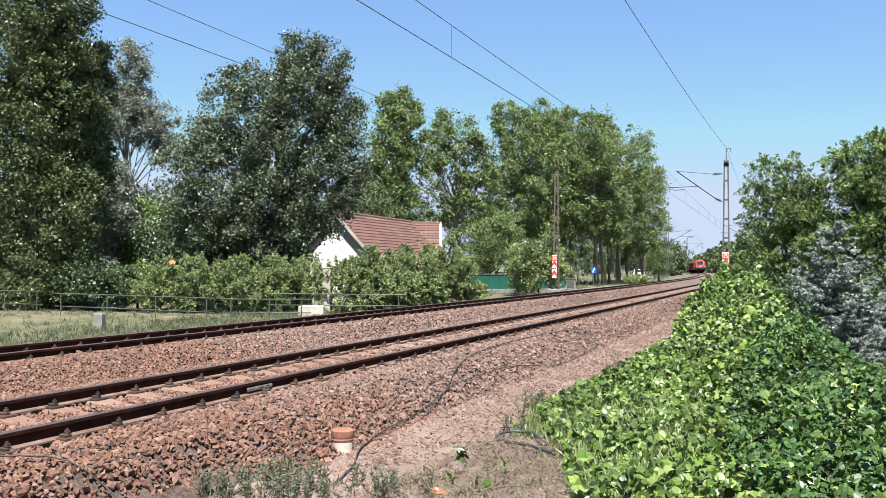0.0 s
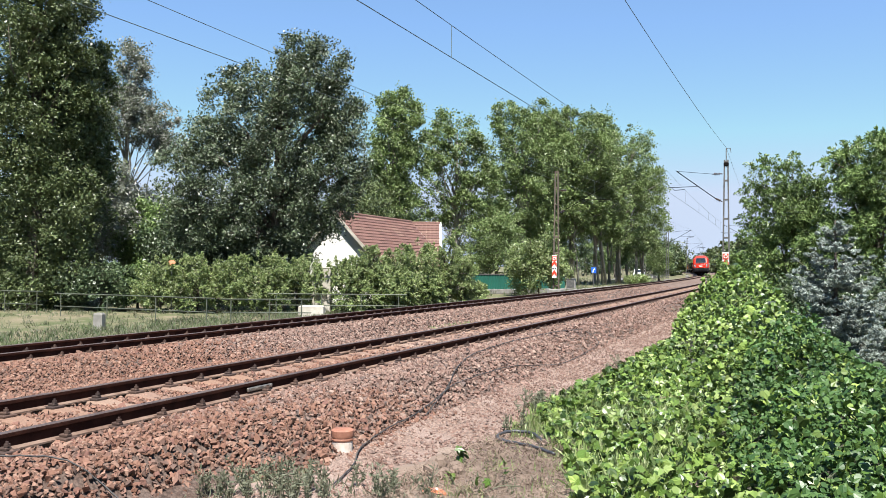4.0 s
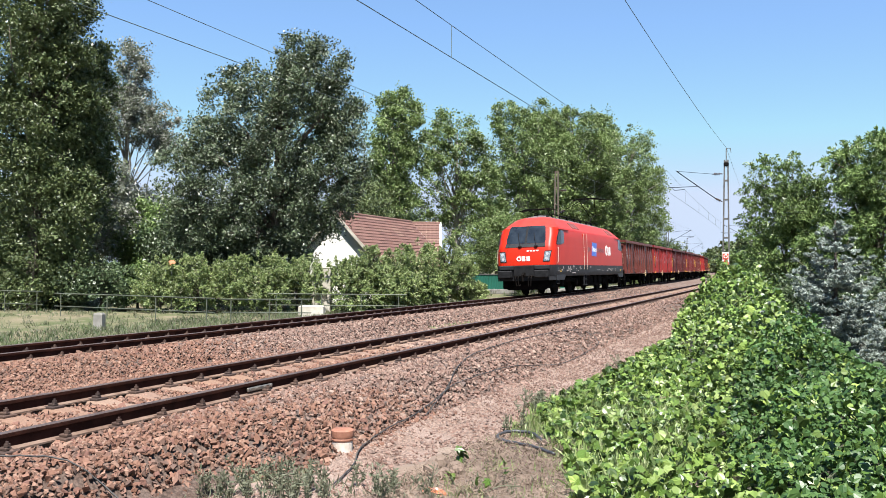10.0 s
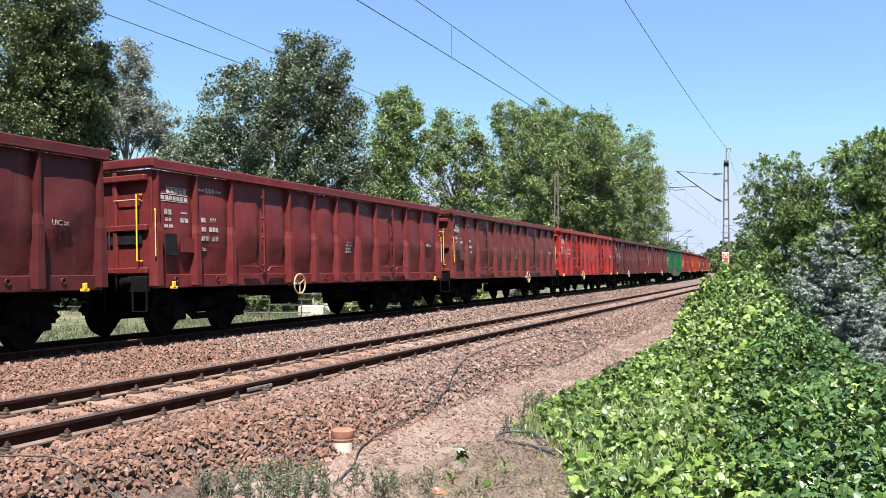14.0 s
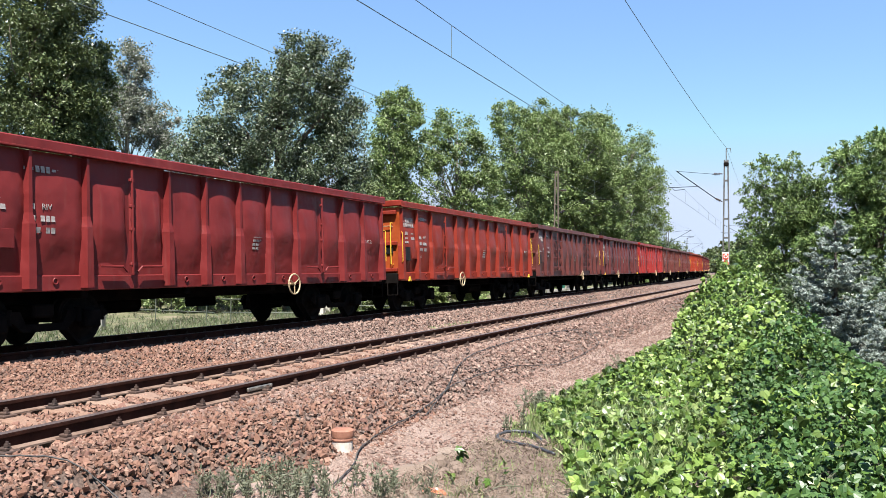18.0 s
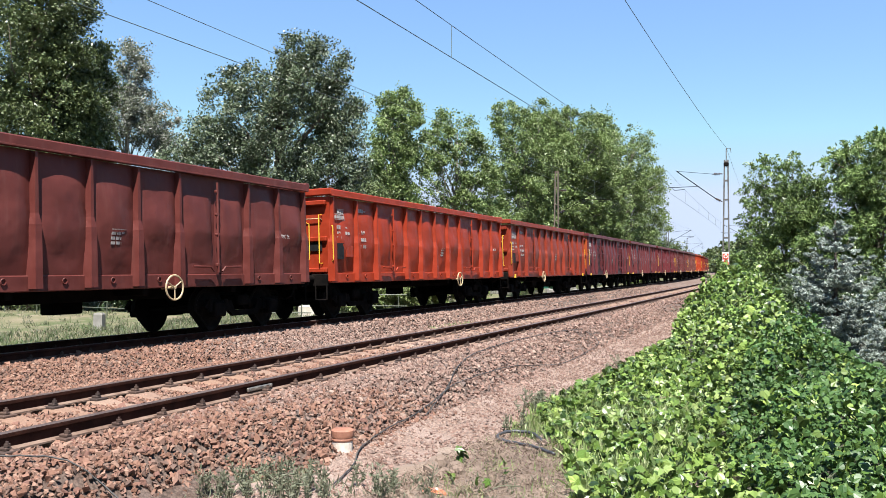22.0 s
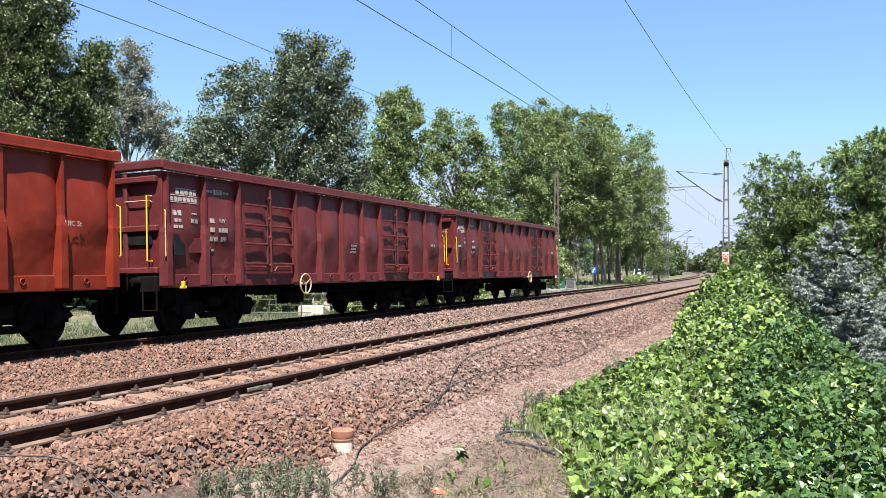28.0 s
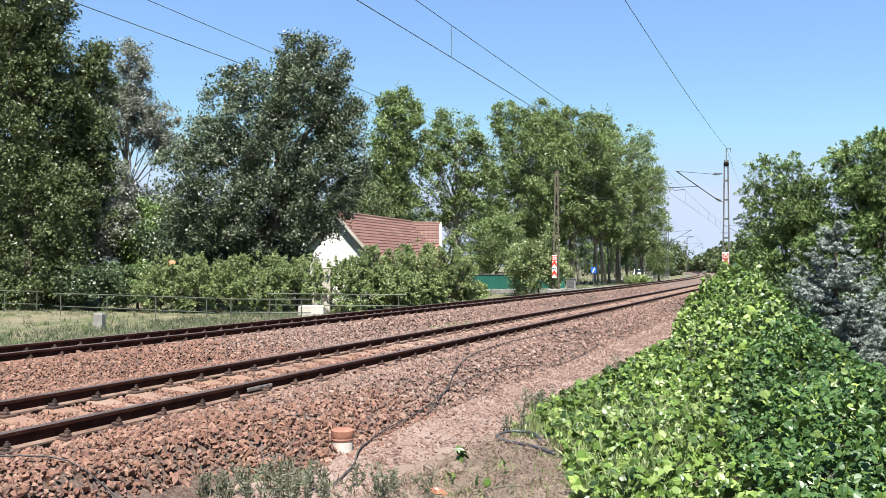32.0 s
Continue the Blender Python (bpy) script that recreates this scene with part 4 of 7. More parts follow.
        bars("crest", w, -5.0, 2.8, [(0.0, [(-0.15, 0.04, 0.045), (0.05, 0.34, 0.10), (0.36, 0.56, 0.04)])], "faded", label="faded owner's mark as plain shapes", **q)
        m = Mesh().box((sg * 6.0, sg * (side_y(-6.0, 1.72, seed, dp) + 0.004), 1.72), (0.3, 0.03, 0.4), 0.004)
        plate = part("label_holder", m, "black", w, "black framed label holder")
        m = Mesh()
        m.box((sg * 5.55, sg * (side_y(-5.55, 1.72, seed, dp) + 0.004), 1.72), (0.34, 0.03, 0.28), 0.003)
        part("ticket_frame", m, "paint", w)
    if green:
        for sg in (-1, 1):
            for x, z, a, b in ((-3.12, 1.98, 0.10, 0.26), (-3.05, 1.16, 0.09, 0.05)):
                blot = [(-sg * x + a * math.cos(q) * (1 + 0.2 * math.sin(3 * q)), z + b * math.sin(q) * (1 + 0.15 * math.cos(4 * q))) for q in [2 * math.pi * i / 18 for i in range(18)]]
                part("paint_mark", Mesh().prism(blot, sg * 1.478, sg * 1.484, "y"), "signred", w, "sprayed red paint mark")
    running_gear(w, 7.02)
    return w


def tint(w, color, label, accent=None, dull=False):
    """Sets a wagon's paint tone; the end wall may be coloured brighter, as sunlit."""
    w["label"] = label
    for o in w.children_recursive:
        if o.name.split(".")[0] == "handrail":
            o.material_slots[0].link = "OBJECT"
            o.material_slots[0].material = M["paint" if dull else "yellow"]
            o.color = (*color, 1)
        if o.data is not None and o.data.materials and o.data.materials[0] == M["paint"]:
            o.color = (*(accent if accent and o.name.split(".")[0] in ("end_wall",) else color), 1)


MAROON, BROWN, CRIMSON, BRIGHT = (0.0547, 0.0100, 0.0103), (0.0781, 0.0192, 0.0147), (0.155, 0.014, 0.014), (0.190, 0.015, 0.013)
# the last tone puts sunlight on an end wall into its colour
ORANGE, RUSSET, GREEN, SUNLIT_END = (0.235, 0.026, 0.006), (0.150, 0.016, 0.008), (0.005, 0.060, 0.025), (0.2344, 0.0428, 0.0098)
CONSIST = [  # door kind, tone, words
    ("plain", BROWN, "brown-red"), ("plain", CRIMSON, "crimson"), ("plain", MAROON, "dark maroon"), ("plain", (0.0886, 0.0131, 0.0127), "dark red"), ("plain", (0.0833, 0.0171, 0.0147), "red-brown"),
    ("framed", BRIGHT, "bright red"), ("plain", MAROON, "dark maroon"), ("plain", (0.0651, 0.0121, 0.0107), "dusty maroon"), ("green", GREEN, "green"), ("plain", (0.1146, 0.0131, 0.0127), "faded red"),
    ("plain", RUSSET, "russet orange"), ("framed", (0.0756, 0.0192, 0.0166), "brown maroon"), ("plain", (0.0730, 0.0161, 0.0157), "dull maroon"), ("plain", BRIGHT, "bright red"), ("plain", BROWN, "brown-red"),
    ("plain", (0.0756, 0.0181, 0.0147), "dull brown-red"), ("plain", (0.195, 0.021, 0.007), "orange-red"), ("plain", (0.150, 0.019, 0.0080), "orange-red"), ("framed", (0.0703, 0.0126, 0.0147), "dark maroon"), ("plain", (0.0781, 0.0151, 0.0162), "maroon"),
    ("plain", (0.0781, 0.0110, 0.0132), "wine-red"), ("framed", (0.0730, 0.0171, 0.0157), "brown maroon"), ("plain", (0.0886, 0.0252, 0.0206), "brown-red"), ("plain", ORANGE, "orange"), ("plain", (0.1302, 0.0141, 0.0058), "orange-red"),
    ("framed", (0.0807, 0.0151, 0.0157), "dark red"), ("framed", (0.0781, 0.0141, 0.0138), "dark red"),
]
TRAIN = []
first = {}
for i, (kind, tone, words) in enumerate(CONSIST):
    if kind not in first:
        w = first[kind] = build_wagon(kind, {"plain": 3, "framed": 8, "green": 15}[kind])
    else:
        w = copy_thing(first[kind], Matrix.Identity(4))
    doors = {"plain": "smooth pressed doors", "framed": "bar-framed doors", "green": "deep side beams"}[kind]
    tint(w, tone, f"{words} weathered open freight wagon with {doors}", SUNLIT_END if i in (10, 18) else None, i in (0, 2, 5, 6, 13, 14, 19))
    TRAIN.append((w, -163.294 + 13.9855 * (i + 1) - 6.45, 180 if i + 1 in (1, 5, 8, 10, 12, 14, 16, 17, 25, 27) else 0))


def ring_at(z, L, W, r, n=6):
    """A rounded-rectangle outline at one height."""
    pts = []
    for cx, cy, a0 in ((L - r[0], W - r[1], 0), (-L + r[0], W - r[1], 90), (-L + r[0], -W + r[1], 180), (L - r[0], -W + r[1], 270)):
        for k in range(n + 1):
            a = radians(a0 + 90 * k / n)
            pts.append((cx + r[0] * math.cos(a), cy + r[1] * math.sin(a), z))
    return pts


FRONT = [(0.95, 9.02), (1.48, 9.06), (1.5, 9.00), (1.9, 8.96), (2.3, 8.87), (2.42, 8.82), (2.9, 8.54), (3.3, 8.30), (3.45, 8.14), (3.6, 7.90), (3.75, 7.62), (3.88, 7.2), (3.98, 6.7), (4.06, 6.1)]


def nose(z):
    for (a, la), (b, lb) in zip(FRONT, FRONT[1:]):
        if a <= z <= b:
            return la + (lb - la) * (z - a) / (b - a)
    return FRONT[-1][1]


def disc_ring(m, x, sg, y0, y1, z, R, r):
    """A flat ring standing slightly proud of a side wall."""
    turn = [2 * math.pi * i / 20 for i in range(20)]
    m.rings([[(x + q * math.cos(a), sg * y, z + q * math.sin(a)) for a in turn] for q, y in ((R, y0), (R, y1), (r, y1), (r, y0))])


def ring_end(e, z, lx, w):
    """Outline of the skirt's rounded end, from the cab side round the front."""
    arc = [(e * (lx - 0.45 + 0.45 * math.sin(a)), w - 0.3 + 0.3 * math.cos(a), z) for a in [radians(15 * i) for i in range(7)]]
    pts = [(e * (lx - 0.5), w, z)] + arc
    pts = pts + [(x, -y, q) for x, y, q in pts[::-1]]
    return pts


def locomotive():
    L = thing("electric_locomotive", "bright red electric locomotive with dark grey skirt and blue square", "locomotive")
    wide = lambda z: 1.475 if z < 3.1 else (1.45 if z < 3.25 else 1.45 - (z - 3.25) * 0.95)
    zs = [1.48, 1.52, 1.7, 1.9, 2.1, 2.3, 2.42, 2.6, 2.8, 3.0, 3.1, 3.2, 3.3]
    body = Mesh().rings([ring_at(z, nose(max(z, 1.5)), wide(z), (0.62 if z > 2.3 else 0.5, 0.36)) for z in zs])
    part("body", body, "red", L, "glossy signal-red body shell", 35)
    zr = [3.3, 3.38, 3.45, 3.52, 3.6, 3.68, 3.75, 3.82, 3.88, 3.94, 4.0, 4.06]
    edge = [ring_at(z, nose(z), wide(z) if z < 3.8 else wide(3.8) - (z - 3.8) * 2.6, (0.75, 0.45)) for z in zr]
    part("roof", Mesh().rings(edge[:9], (True, False)), "roofred", L, "dusty faded red roof", 35)
    part("roof_top", Mesh().rings(edge[8:], (False, True)), "roofgrey", L, "sooty grey roof top", 35)
    skirt = Mesh().rings([ring_at(z, lx, w, (0.45, 0.3)) for z, lx, w in ((0.92, 8.9, 1.455), (0.96, 8.97, 1.472), (1.2, 9.04, 1.478), (1.478, 9.06, 1.478))])
    part("skirt", skirt, "grey", L, "dark grey skirt with markings", 35)
    under = Mesh()
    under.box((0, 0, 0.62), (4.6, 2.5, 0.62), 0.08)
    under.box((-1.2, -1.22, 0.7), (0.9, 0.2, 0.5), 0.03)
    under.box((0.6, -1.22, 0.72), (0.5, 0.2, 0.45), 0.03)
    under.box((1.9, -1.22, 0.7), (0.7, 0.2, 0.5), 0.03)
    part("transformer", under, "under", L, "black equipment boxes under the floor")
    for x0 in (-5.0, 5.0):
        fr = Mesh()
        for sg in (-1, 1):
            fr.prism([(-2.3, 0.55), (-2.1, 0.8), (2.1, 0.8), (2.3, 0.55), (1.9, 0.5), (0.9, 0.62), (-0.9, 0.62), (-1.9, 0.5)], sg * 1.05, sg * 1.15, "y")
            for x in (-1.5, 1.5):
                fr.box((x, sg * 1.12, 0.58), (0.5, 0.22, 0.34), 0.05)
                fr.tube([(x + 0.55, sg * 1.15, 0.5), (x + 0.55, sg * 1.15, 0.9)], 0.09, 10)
        b = part("bogie", fr, "under", L, "motor bogie coloured black as the shade under the body", at=pose(x0, 0, 0))
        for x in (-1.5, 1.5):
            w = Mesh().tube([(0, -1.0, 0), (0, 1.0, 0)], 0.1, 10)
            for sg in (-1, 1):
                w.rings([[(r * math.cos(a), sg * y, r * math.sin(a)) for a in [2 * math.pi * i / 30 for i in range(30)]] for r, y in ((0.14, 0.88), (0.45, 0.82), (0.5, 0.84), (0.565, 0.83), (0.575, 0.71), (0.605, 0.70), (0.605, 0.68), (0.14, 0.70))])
            part("wheelset", w, "tread", b, "steel driving wheelset coloured dark as the shade around it", 30, at=pose(x, 0, 0.575))
    for e in (-1, 1):
        # windscreen in two panes with a divider
        for y0, y1 in ((-1.0, -0.04), (0.04, 1.0)):
            m = Mesh()
            zz = [2.54, 2.7, 2.9, 3.1, 3.3, 3.4]
            rows = []
            for z in zz:
                x = e * (nose(z) + 0.012)
                inset = (z - 2.54) * 0.13 + (0.05 if z > 3.35 else 0.0) + (0.04 if z < 2.6 else 0.0)
                a0, a1 = (y0 + inset if y0 < 0 and y0 < -0.5 else y0), (y1 - inset if y1 > 0.5 else y1)
                rows.append([(x, a0, z), (x, a1, z), (x - e * 0.04, a1, z), (x - e * 0.04, a0, z)])
            m.rings(rows)
            part("windscreen", m, "glass", L, "dark windscreen pane")
        m = Mesh()
        m.rings([[(e * (nose(z) + 0.02), -0.045, z), (e * (nose(z) + 0.02), 0.045, z), (e * (nose(z) - 0.03), 0.045, z), (e * (nose(z) - 0.03), -0.045, z)] for z in (2.5, 2.9, 3.3, 3.41)])
        part("windscreen_divider", m, "black", L, "black centre post")
        m = Mesh()
        m.rings([[(e * (nose(z) + 0.025), -0.99, z), (e * (nose(z) + 0.025), 0.99, z), (e * (nose(z) - 0.03), 0.99, z), (e * (nose(z) - 0.03), -0.99, z)] for z in (2.36, 2.53)])
        part("wiper_panel", m, "grey", L, "grey panel below the windscreen")
        for y in (-0.55, 0.25):
            m = Mesh()
            m.box((e * (nose(2.4) + 0.06), y, 2.4), (0.10, 0.16, 0.08), 0.02)
            m.tube([(e * (nose(2.42) + 0.07), y, 2.43), (e * (nose(2.8) + 0.06), y + 0.12, 2.8), (e * (nose(3.1) + 0.05), y + 0.2, 3.1)], 0.013, 5)
            part("wiper", m, "black", L, "windscreen wiper")
        for sg in (-1, 1):
            def face(y, z, out):
                t = max(0.0, (y - 1.115) / 0.36)
                return (e * (nose(z) - 0.5 * (1 - math.sqrt(max(0.0, 1 - t * t))) + out), sg * y, z)

            surround = Mesh()
            surround.rings([[face(0.90 + k + (z - 1.64) * 0.16, z, o) for k, o in ((0.0, 0.016), (0.10, 0.016), (0.19, 0.016), (0.26, 0.016), (0.33, 0.016), (0.33, -0.03), (0.19, -0.05), (0.0, -0.03))] for k0, z in ((0, 1.64), (0, 1.9), (0, 2.16))])
            part("lamp_frame", surround, "black", L, "dark headlight surround")
            m = Mesh()
            m.rings([[face(0.93 + k + (z - 1.64) * 0.16, z, o) for k, o in ((0.0, 0.024), (0.08, 0.024), (0.15, 0.024), (0.21, 0.024), (0.27, 0.024), (0.27, 0.0), (0.15, 0.0), (0.0, 0.0))] for z in (1.68, 1.9, 2.12)])
            lamp = part("headlight", m, "lamp", L, "clear headlight cluster")
            for z in (1.79, 2.01):
                c = Vector(face(1.06 + (z - 1.64) * 0.16, z, 0.02))
                part("lens", Mesh().tube([c, c + Vector((e * 0.018, 0, 0))], 0.07, 16), "lens", lamp, "round clear lamp lens")
            m = Mesh().tube([(e * 8.520, sg * 1.50, 1.58), (e * 8.500, sg * 1.54, 1.62), (e * 8.400, sg * 1.54, 2.28), (e * 8.400, sg * 1.48, 2.32)], 0.010, 6)
            part("handrail", m, "pale", L, "pale handrail beside the cab")
            m = Mesh()
            m.box((e * 9.120, sg * 0.9, 1.06), (0.28, 0.62, 0.36), 0.04)
            m.box((e * 9.320, sg * 0.9, 1.06), (0.16, 0.3, 0.24), 0.03)
            m.box((e * 9.480, sg * 0.9, 1.06), (0.12, 0.62, 0.36), 0.04)
            part("buffer", m, "black", L, "black rectangular buffer")
            m = Mesh().box((e * 9.050, sg * 0.88, 1.37), (0.26, 0.72, 0.2), 0.03)
            part("buffer_cover", m, "grey", L)
        m = Mesh()
        m.box((e * 9.100, 0, 1.05), (0.3, 0.1, 0.18), 0.02)
        m.tube([(e * 9.200, 0, 1.08), (e * 9.400, 0.02, 1.0), (e * 9.420, 0, 0.72)], 0.045, 8)
        part("coupling", m, "under", L, "screw coupling hook")
        for y in (-0.38, -0.25, 0.27, 0.4):
            part("brake_hose", Mesh().tube([(e * 9.100, y, 1.0), (e * 9.320, y, 0.85), (e * 9.260, y * 0.9, 0.5), (e * 9.100, y * 0.8, 0.55)], 0.028, 6), "under", L)
        # black plate in place of the dark, shaded space around the coupling
        part("drawgear_recess", Mesh().box((e * 9.030, 0, 1.2), (0.1, 1.06, 0.52), 0.02), "black", L, "black plate standing for the shaded recess behind the coupling")
        part("front_apron", Mesh().rings([ring_end(e, z, 8.96, 1.455) for z in (0.74, 1.0)]), "grey", L, "dark grey front corner of the skirt", 35)
        part("pilot", Mesh().box((e * 8.3, 0, 0.66), (0.7, 2.5, 0.62), 0.05), "under", L, "black apron under the buffer beam")
        m = Mesh().prism([(-0.95, 0.3), (0.95, 0.3), (1.2, 0.55), (-1.2, 0.55)], e * 8.650, e * 8.750, "x")
        part("snow_plough", m, "under", L, "black rail guard")
        m = Mesh()
        m.tube([(e * 8.500, -1.42, 0.95), (e * 8.500, -1.42, 0.58), (e * 8.05, -1.42, 0.58), (e * 8.05, -1.42, 0.95)], 0.022, 6)
        part("step", m, "grey", L, "foot step frame below the cab")
        for sg in (-1, 1):
            part("skirt_end", Mesh().prism([(e * 8.70, 1.0), (e * 8.66, 0.74), (e * 7.2, 0.74), (e * 6.85, 1.0)], sg * 1.36, sg * 1.474, "y"), "grey", L, "deeper skirt below the cab")
            for x in (8.3, 6.05, 4.6):
                hole = Mesh()
                disc_ring(hole, e * x, sg, 1.46, 1.486, 1.24, 0.085, 0.068)
                part("hole_rim", hole, "steel", L, "bright rim of a round opening")
                # black disc on the surface colours in the shade of an opening
                part("round_opening", Mesh().tube([(e * x, sg * 1.46, 1.24), (e * x, sg * 1.482, 1.24)], 0.07, 16), "black", L, "black disc laid on the skirt as a round opening's shade")
            part("warning_triangle", Mesh().prism([(e * 7.92, 1.14), (e * 7.78, 1.14), (e * 7.85, 1.27)], sg * 1.47, sg * 1.482, "y"), "yellow", L, "small yellow warning triangle")
        # cab side windows
        for sg in (-1, 1):
            m = Mesh().prism([(e * 8.44, 2.47), (e * 7.66, 2.47), (e * 7.66, 3.17), (e * 7.84, 3.15), (e * 8.02, 3.06), (e * 8.16, 2.93), (e * 8.28, 2.77), (e * 8.38, 2.60)], sg * 1.38, sg * 1.485, "y")
            win = part("cab_window", m, "cabglass", L, "dark cab side window")
            m = Mesh().prism([(e * 7.64, 2.49), (e * 7.22, 2.53), (e * 7.13, 2.57), (e * 7.10, 2.66), (e * 7.10, 3.03), (e * 7.13, 3.11), (e * 7.22, 3.16), (e * 7.64, 3.16)], sg * 1.40, sg * 1.485, "y")
            part("sliding_pane", m, "skyglass", win, "dark sliding pane")
            m = Mesh().box((e * 7.05, sg * 1.435, 3.22), (1.9, 0.10, 0.035), 0.012)
            part("gutter", m, "red", L)
    # machine room doors
    for sg in (-1, 1):
        x0, x1 = (-2.95, -2.2) if sg < 0 else (2.2, 2.95)
        m = Mesh().box(((x0 + x1) / 2, sg * 1.465, 2.32), (x1 - x0 - 0.1, 0.035, 1.66), 0.01)
        d = part("side_door", m, "red", L)
        for x in (x0, x1):
            m = Mesh().tube([(x, sg * 1.5, 3.2), (x, sg * 1.53, 3.1), (x, sg * 1.53, 1.3), (x, sg * 1.49, 1.24)], 0.010, 6)
            part("grab_rail", m, "pale", d, "long pale grab rail beside the door")
        m = Mesh()
        for z in (0.42, 0.72, 1.0):
            m.box(((x0 + x1) / 2, sg * 1.44, z), (0.42, 0.16, 0.04), 0.01)
        for x in (x0 + 0.15, x1 - 0.15):
            m.box((x, sg * 1.44, 0.72), (0.03, 0.06, 0.66), 0.01)
        part("ladder", m, "grey", L, "grey access steps under the door")
        # black plate on the surface colours in a shaded step hollow
        m = Mesh().box(((x0 + x1) / 2, sg * 1.47, 1.33), (0.55, 0.03, 0.2), 0.02)
        part("step_recess", m, "black", d, "black plate standing for the shade of a step recess")
        m = Mesh()
        for z in (1.7, 1.95, 2.2, 2.42):
            m.box(((x0 + x1) / 2 - 0.16, sg * 1.49, z), (0.14, 0.02, 0.03), 0.005)
        part("door_handle", m, "cream", d)
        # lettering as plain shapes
        k = -sg
        m = Mesh().prism([(k * -0.84, 2.02), (k * 0.40, 1.98), (k * 0.56, 2.74), (k * -0.68, 2.78)], sg * 1.47, sg * 1.4815, "y")
        sq = part("blue_square", m, "blue", L, "blue square emblem with small pale shapes")
        m = Mesh()
        for x, z, R, wd in ((-0.52, 2.40, 0.165, 0.06), (-0.24, 2.36, 0.105, 0.045), (0.13, 2.34, 0.105, 0.045), (0.37, 2.36, 0.105, 0.045)):
            disc_ring(m, k * x, sg, 1.478, 1.485, z, R, R - wd)
        m.box((k * -0.06, sg * 1.481, 2.36), (0.05, 0.008, 0.21), 0.002)
        m.box((k * -0.13, sg * 1.481, 2.33), (0.045, 0.008, 0.16), 0.002)
        m.box((k * 0.235, sg * 1.481, 2.29), (0.045, 0.008, 0.28), 0.002)
        part("emblem_bar", m, "white", sq)
        m = Mesh()
        for a, b in ((-1.78, -1.55), (-1.5, -1.3), (-1.25, -1.18), (-1.12, -1.04), (0.66, 0.86), (0.92, 1.12), (1.18, 1.36), (1.42, 1.6), (1.66, 1.8), (1.86, 2.0), (2.06, 2.22), (2.28, 2.5)):
            m.box((k * (a + b) / 2, sg * 1.479, 2.36), (b - a, 0.008, 0.30 if a in (-1.78, 0.66) else 0.22), 0.002)
        tagged(part("side_lettering", m, "maroon", L, "dark red lettering as plain bars"), kind="stuff")
        m = Mesh()
        disc_ring(m, k * 3.27, sg, 1.468, 1.482, 2.36, 0.29, 0.16)
        m.box((k * 3.42, sg * 1.476, 2.66), (0.1, 0.012, 0.12), 0.004)
        for x in (3.68, 4.22):
            m.box((k * (x + 0.05), sg * 1.476, 2.36), (0.11, 0.012, 0.52), 0.004)
            disc_ring(m, k * (x + 0.22), sg, 1.468, 1.482, 2.49, 0.145, 0.004)
            disc_ring(m, k * (x + 0.23), sg, 1.468, 1.483, 2.24, 0.155, 0.004)
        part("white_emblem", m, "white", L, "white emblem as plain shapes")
        m = Mesh()
        for x in (-7.6, -6.6, -6.45, -5.7, -4.2, -3.6, 0.7, 1.2, 2.1, 3.4, 3.6, 3.9, 4.2, 4.5, 4.8, 5.1):
            m.box((k * x, sg * 1.481, 1.24 + 0.06 * math.sin(x * 5)), (0.2, 0.008, 0.06), 0.002)
        for x, zs in ((-6.35, 4), (-5.95, 5), (-3.8, 2), (-7.3, 2), (-1.2, 2), (6.6, 2)):
            for j in range(zs):
                m.box((k * x, sg * 1.481, 1.40 - 0.065 * j), (0.13, 0.008, 0.04), 0.002)
        m.box((k * -5.2, sg * 1.481, 1.40), (0.24, 0.008, 0.10), 0.002)
        m.box((k * -5.2, sg * 1.481, 1.30), (0.26, 0.008, 0.015), 0.002)
        for j in range(9):
            m.box((k * (-5.5 + 0.09 * j), sg * 1.481, 1.07), (0.06, 0.008, 0.045), 0.002)
        tagged(part("skirt_marks", m, "faded", L, "small white markings on the skirt"), kind="stuff")
        # roof-side grilles
        for x in (-4.22, -3.42, 5.15, 5.95):
            zg = 3.55
            m = Mesh()
            m.box((0, 0, 0), (0.74, 0.03, 0.42), 0.01)
            for j in range(5):
                m.box((0, sg * 0.016, -0.15 + 0.075 * j), (0.66, 0.012, 0.016))
            part("grille", m, "mesh", L, "louvred roof grille", at=Matrix.Translation((x, sg * 1.175, zg)) @ pose(0, 0, 0, sg * 43, 0, 0))
    for e in (-1,):
        m = Mesh()
        def flat_ring(y, z, R, r):
            turn = [2 * math.pi * i / 20 for i in range(20)]
            m.rings([[(x, y + q * math.cos(w), z + q * math.sin(w)) for w in turn] for q, x in ((R, -8.96), (R, -8.992), (r, -8.992), (r, -8.96))])

        flat_ring(0.29, 1.8, 0.115, 0.06)
        m.box((-8.985, 0.23, 1.925), (0.014, 0.05, 0.05), 0.003)
        for y in (0.12, -0.12):
            m.box((-8.984, y, 1.8), (0.016, 0.05, 0.23), 0.003)
            flat_ring(y - 0.085, 1.857, 0.063, 0.002)
            flat_ring(y - 0.09, 1.748, 0.068, 0.002)
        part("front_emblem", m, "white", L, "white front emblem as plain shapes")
        m = Mesh()
        for y in (-0.62, -0.46, -0.3, -0.14):
            m.box((-8.905, y, 2.17), (0.02, 0.11, 0.06), 0.003)
        part("front_marks", m, "white", L)
    # roof gear
    m = Mesh()
    for x in (-5.4, -3.8, -2.2, -0.6, 1.0, 2.6, 4.0):
        for y in (-0.45, 0.45):
            m.tube([(x, y, 3.93), (x, y, 4.12)], [0.06, 0.045], 8)
    m.tube([(-5.6, -0.45, 4.14), (4.2, -0.45, 4.14)], 0.03, 6)
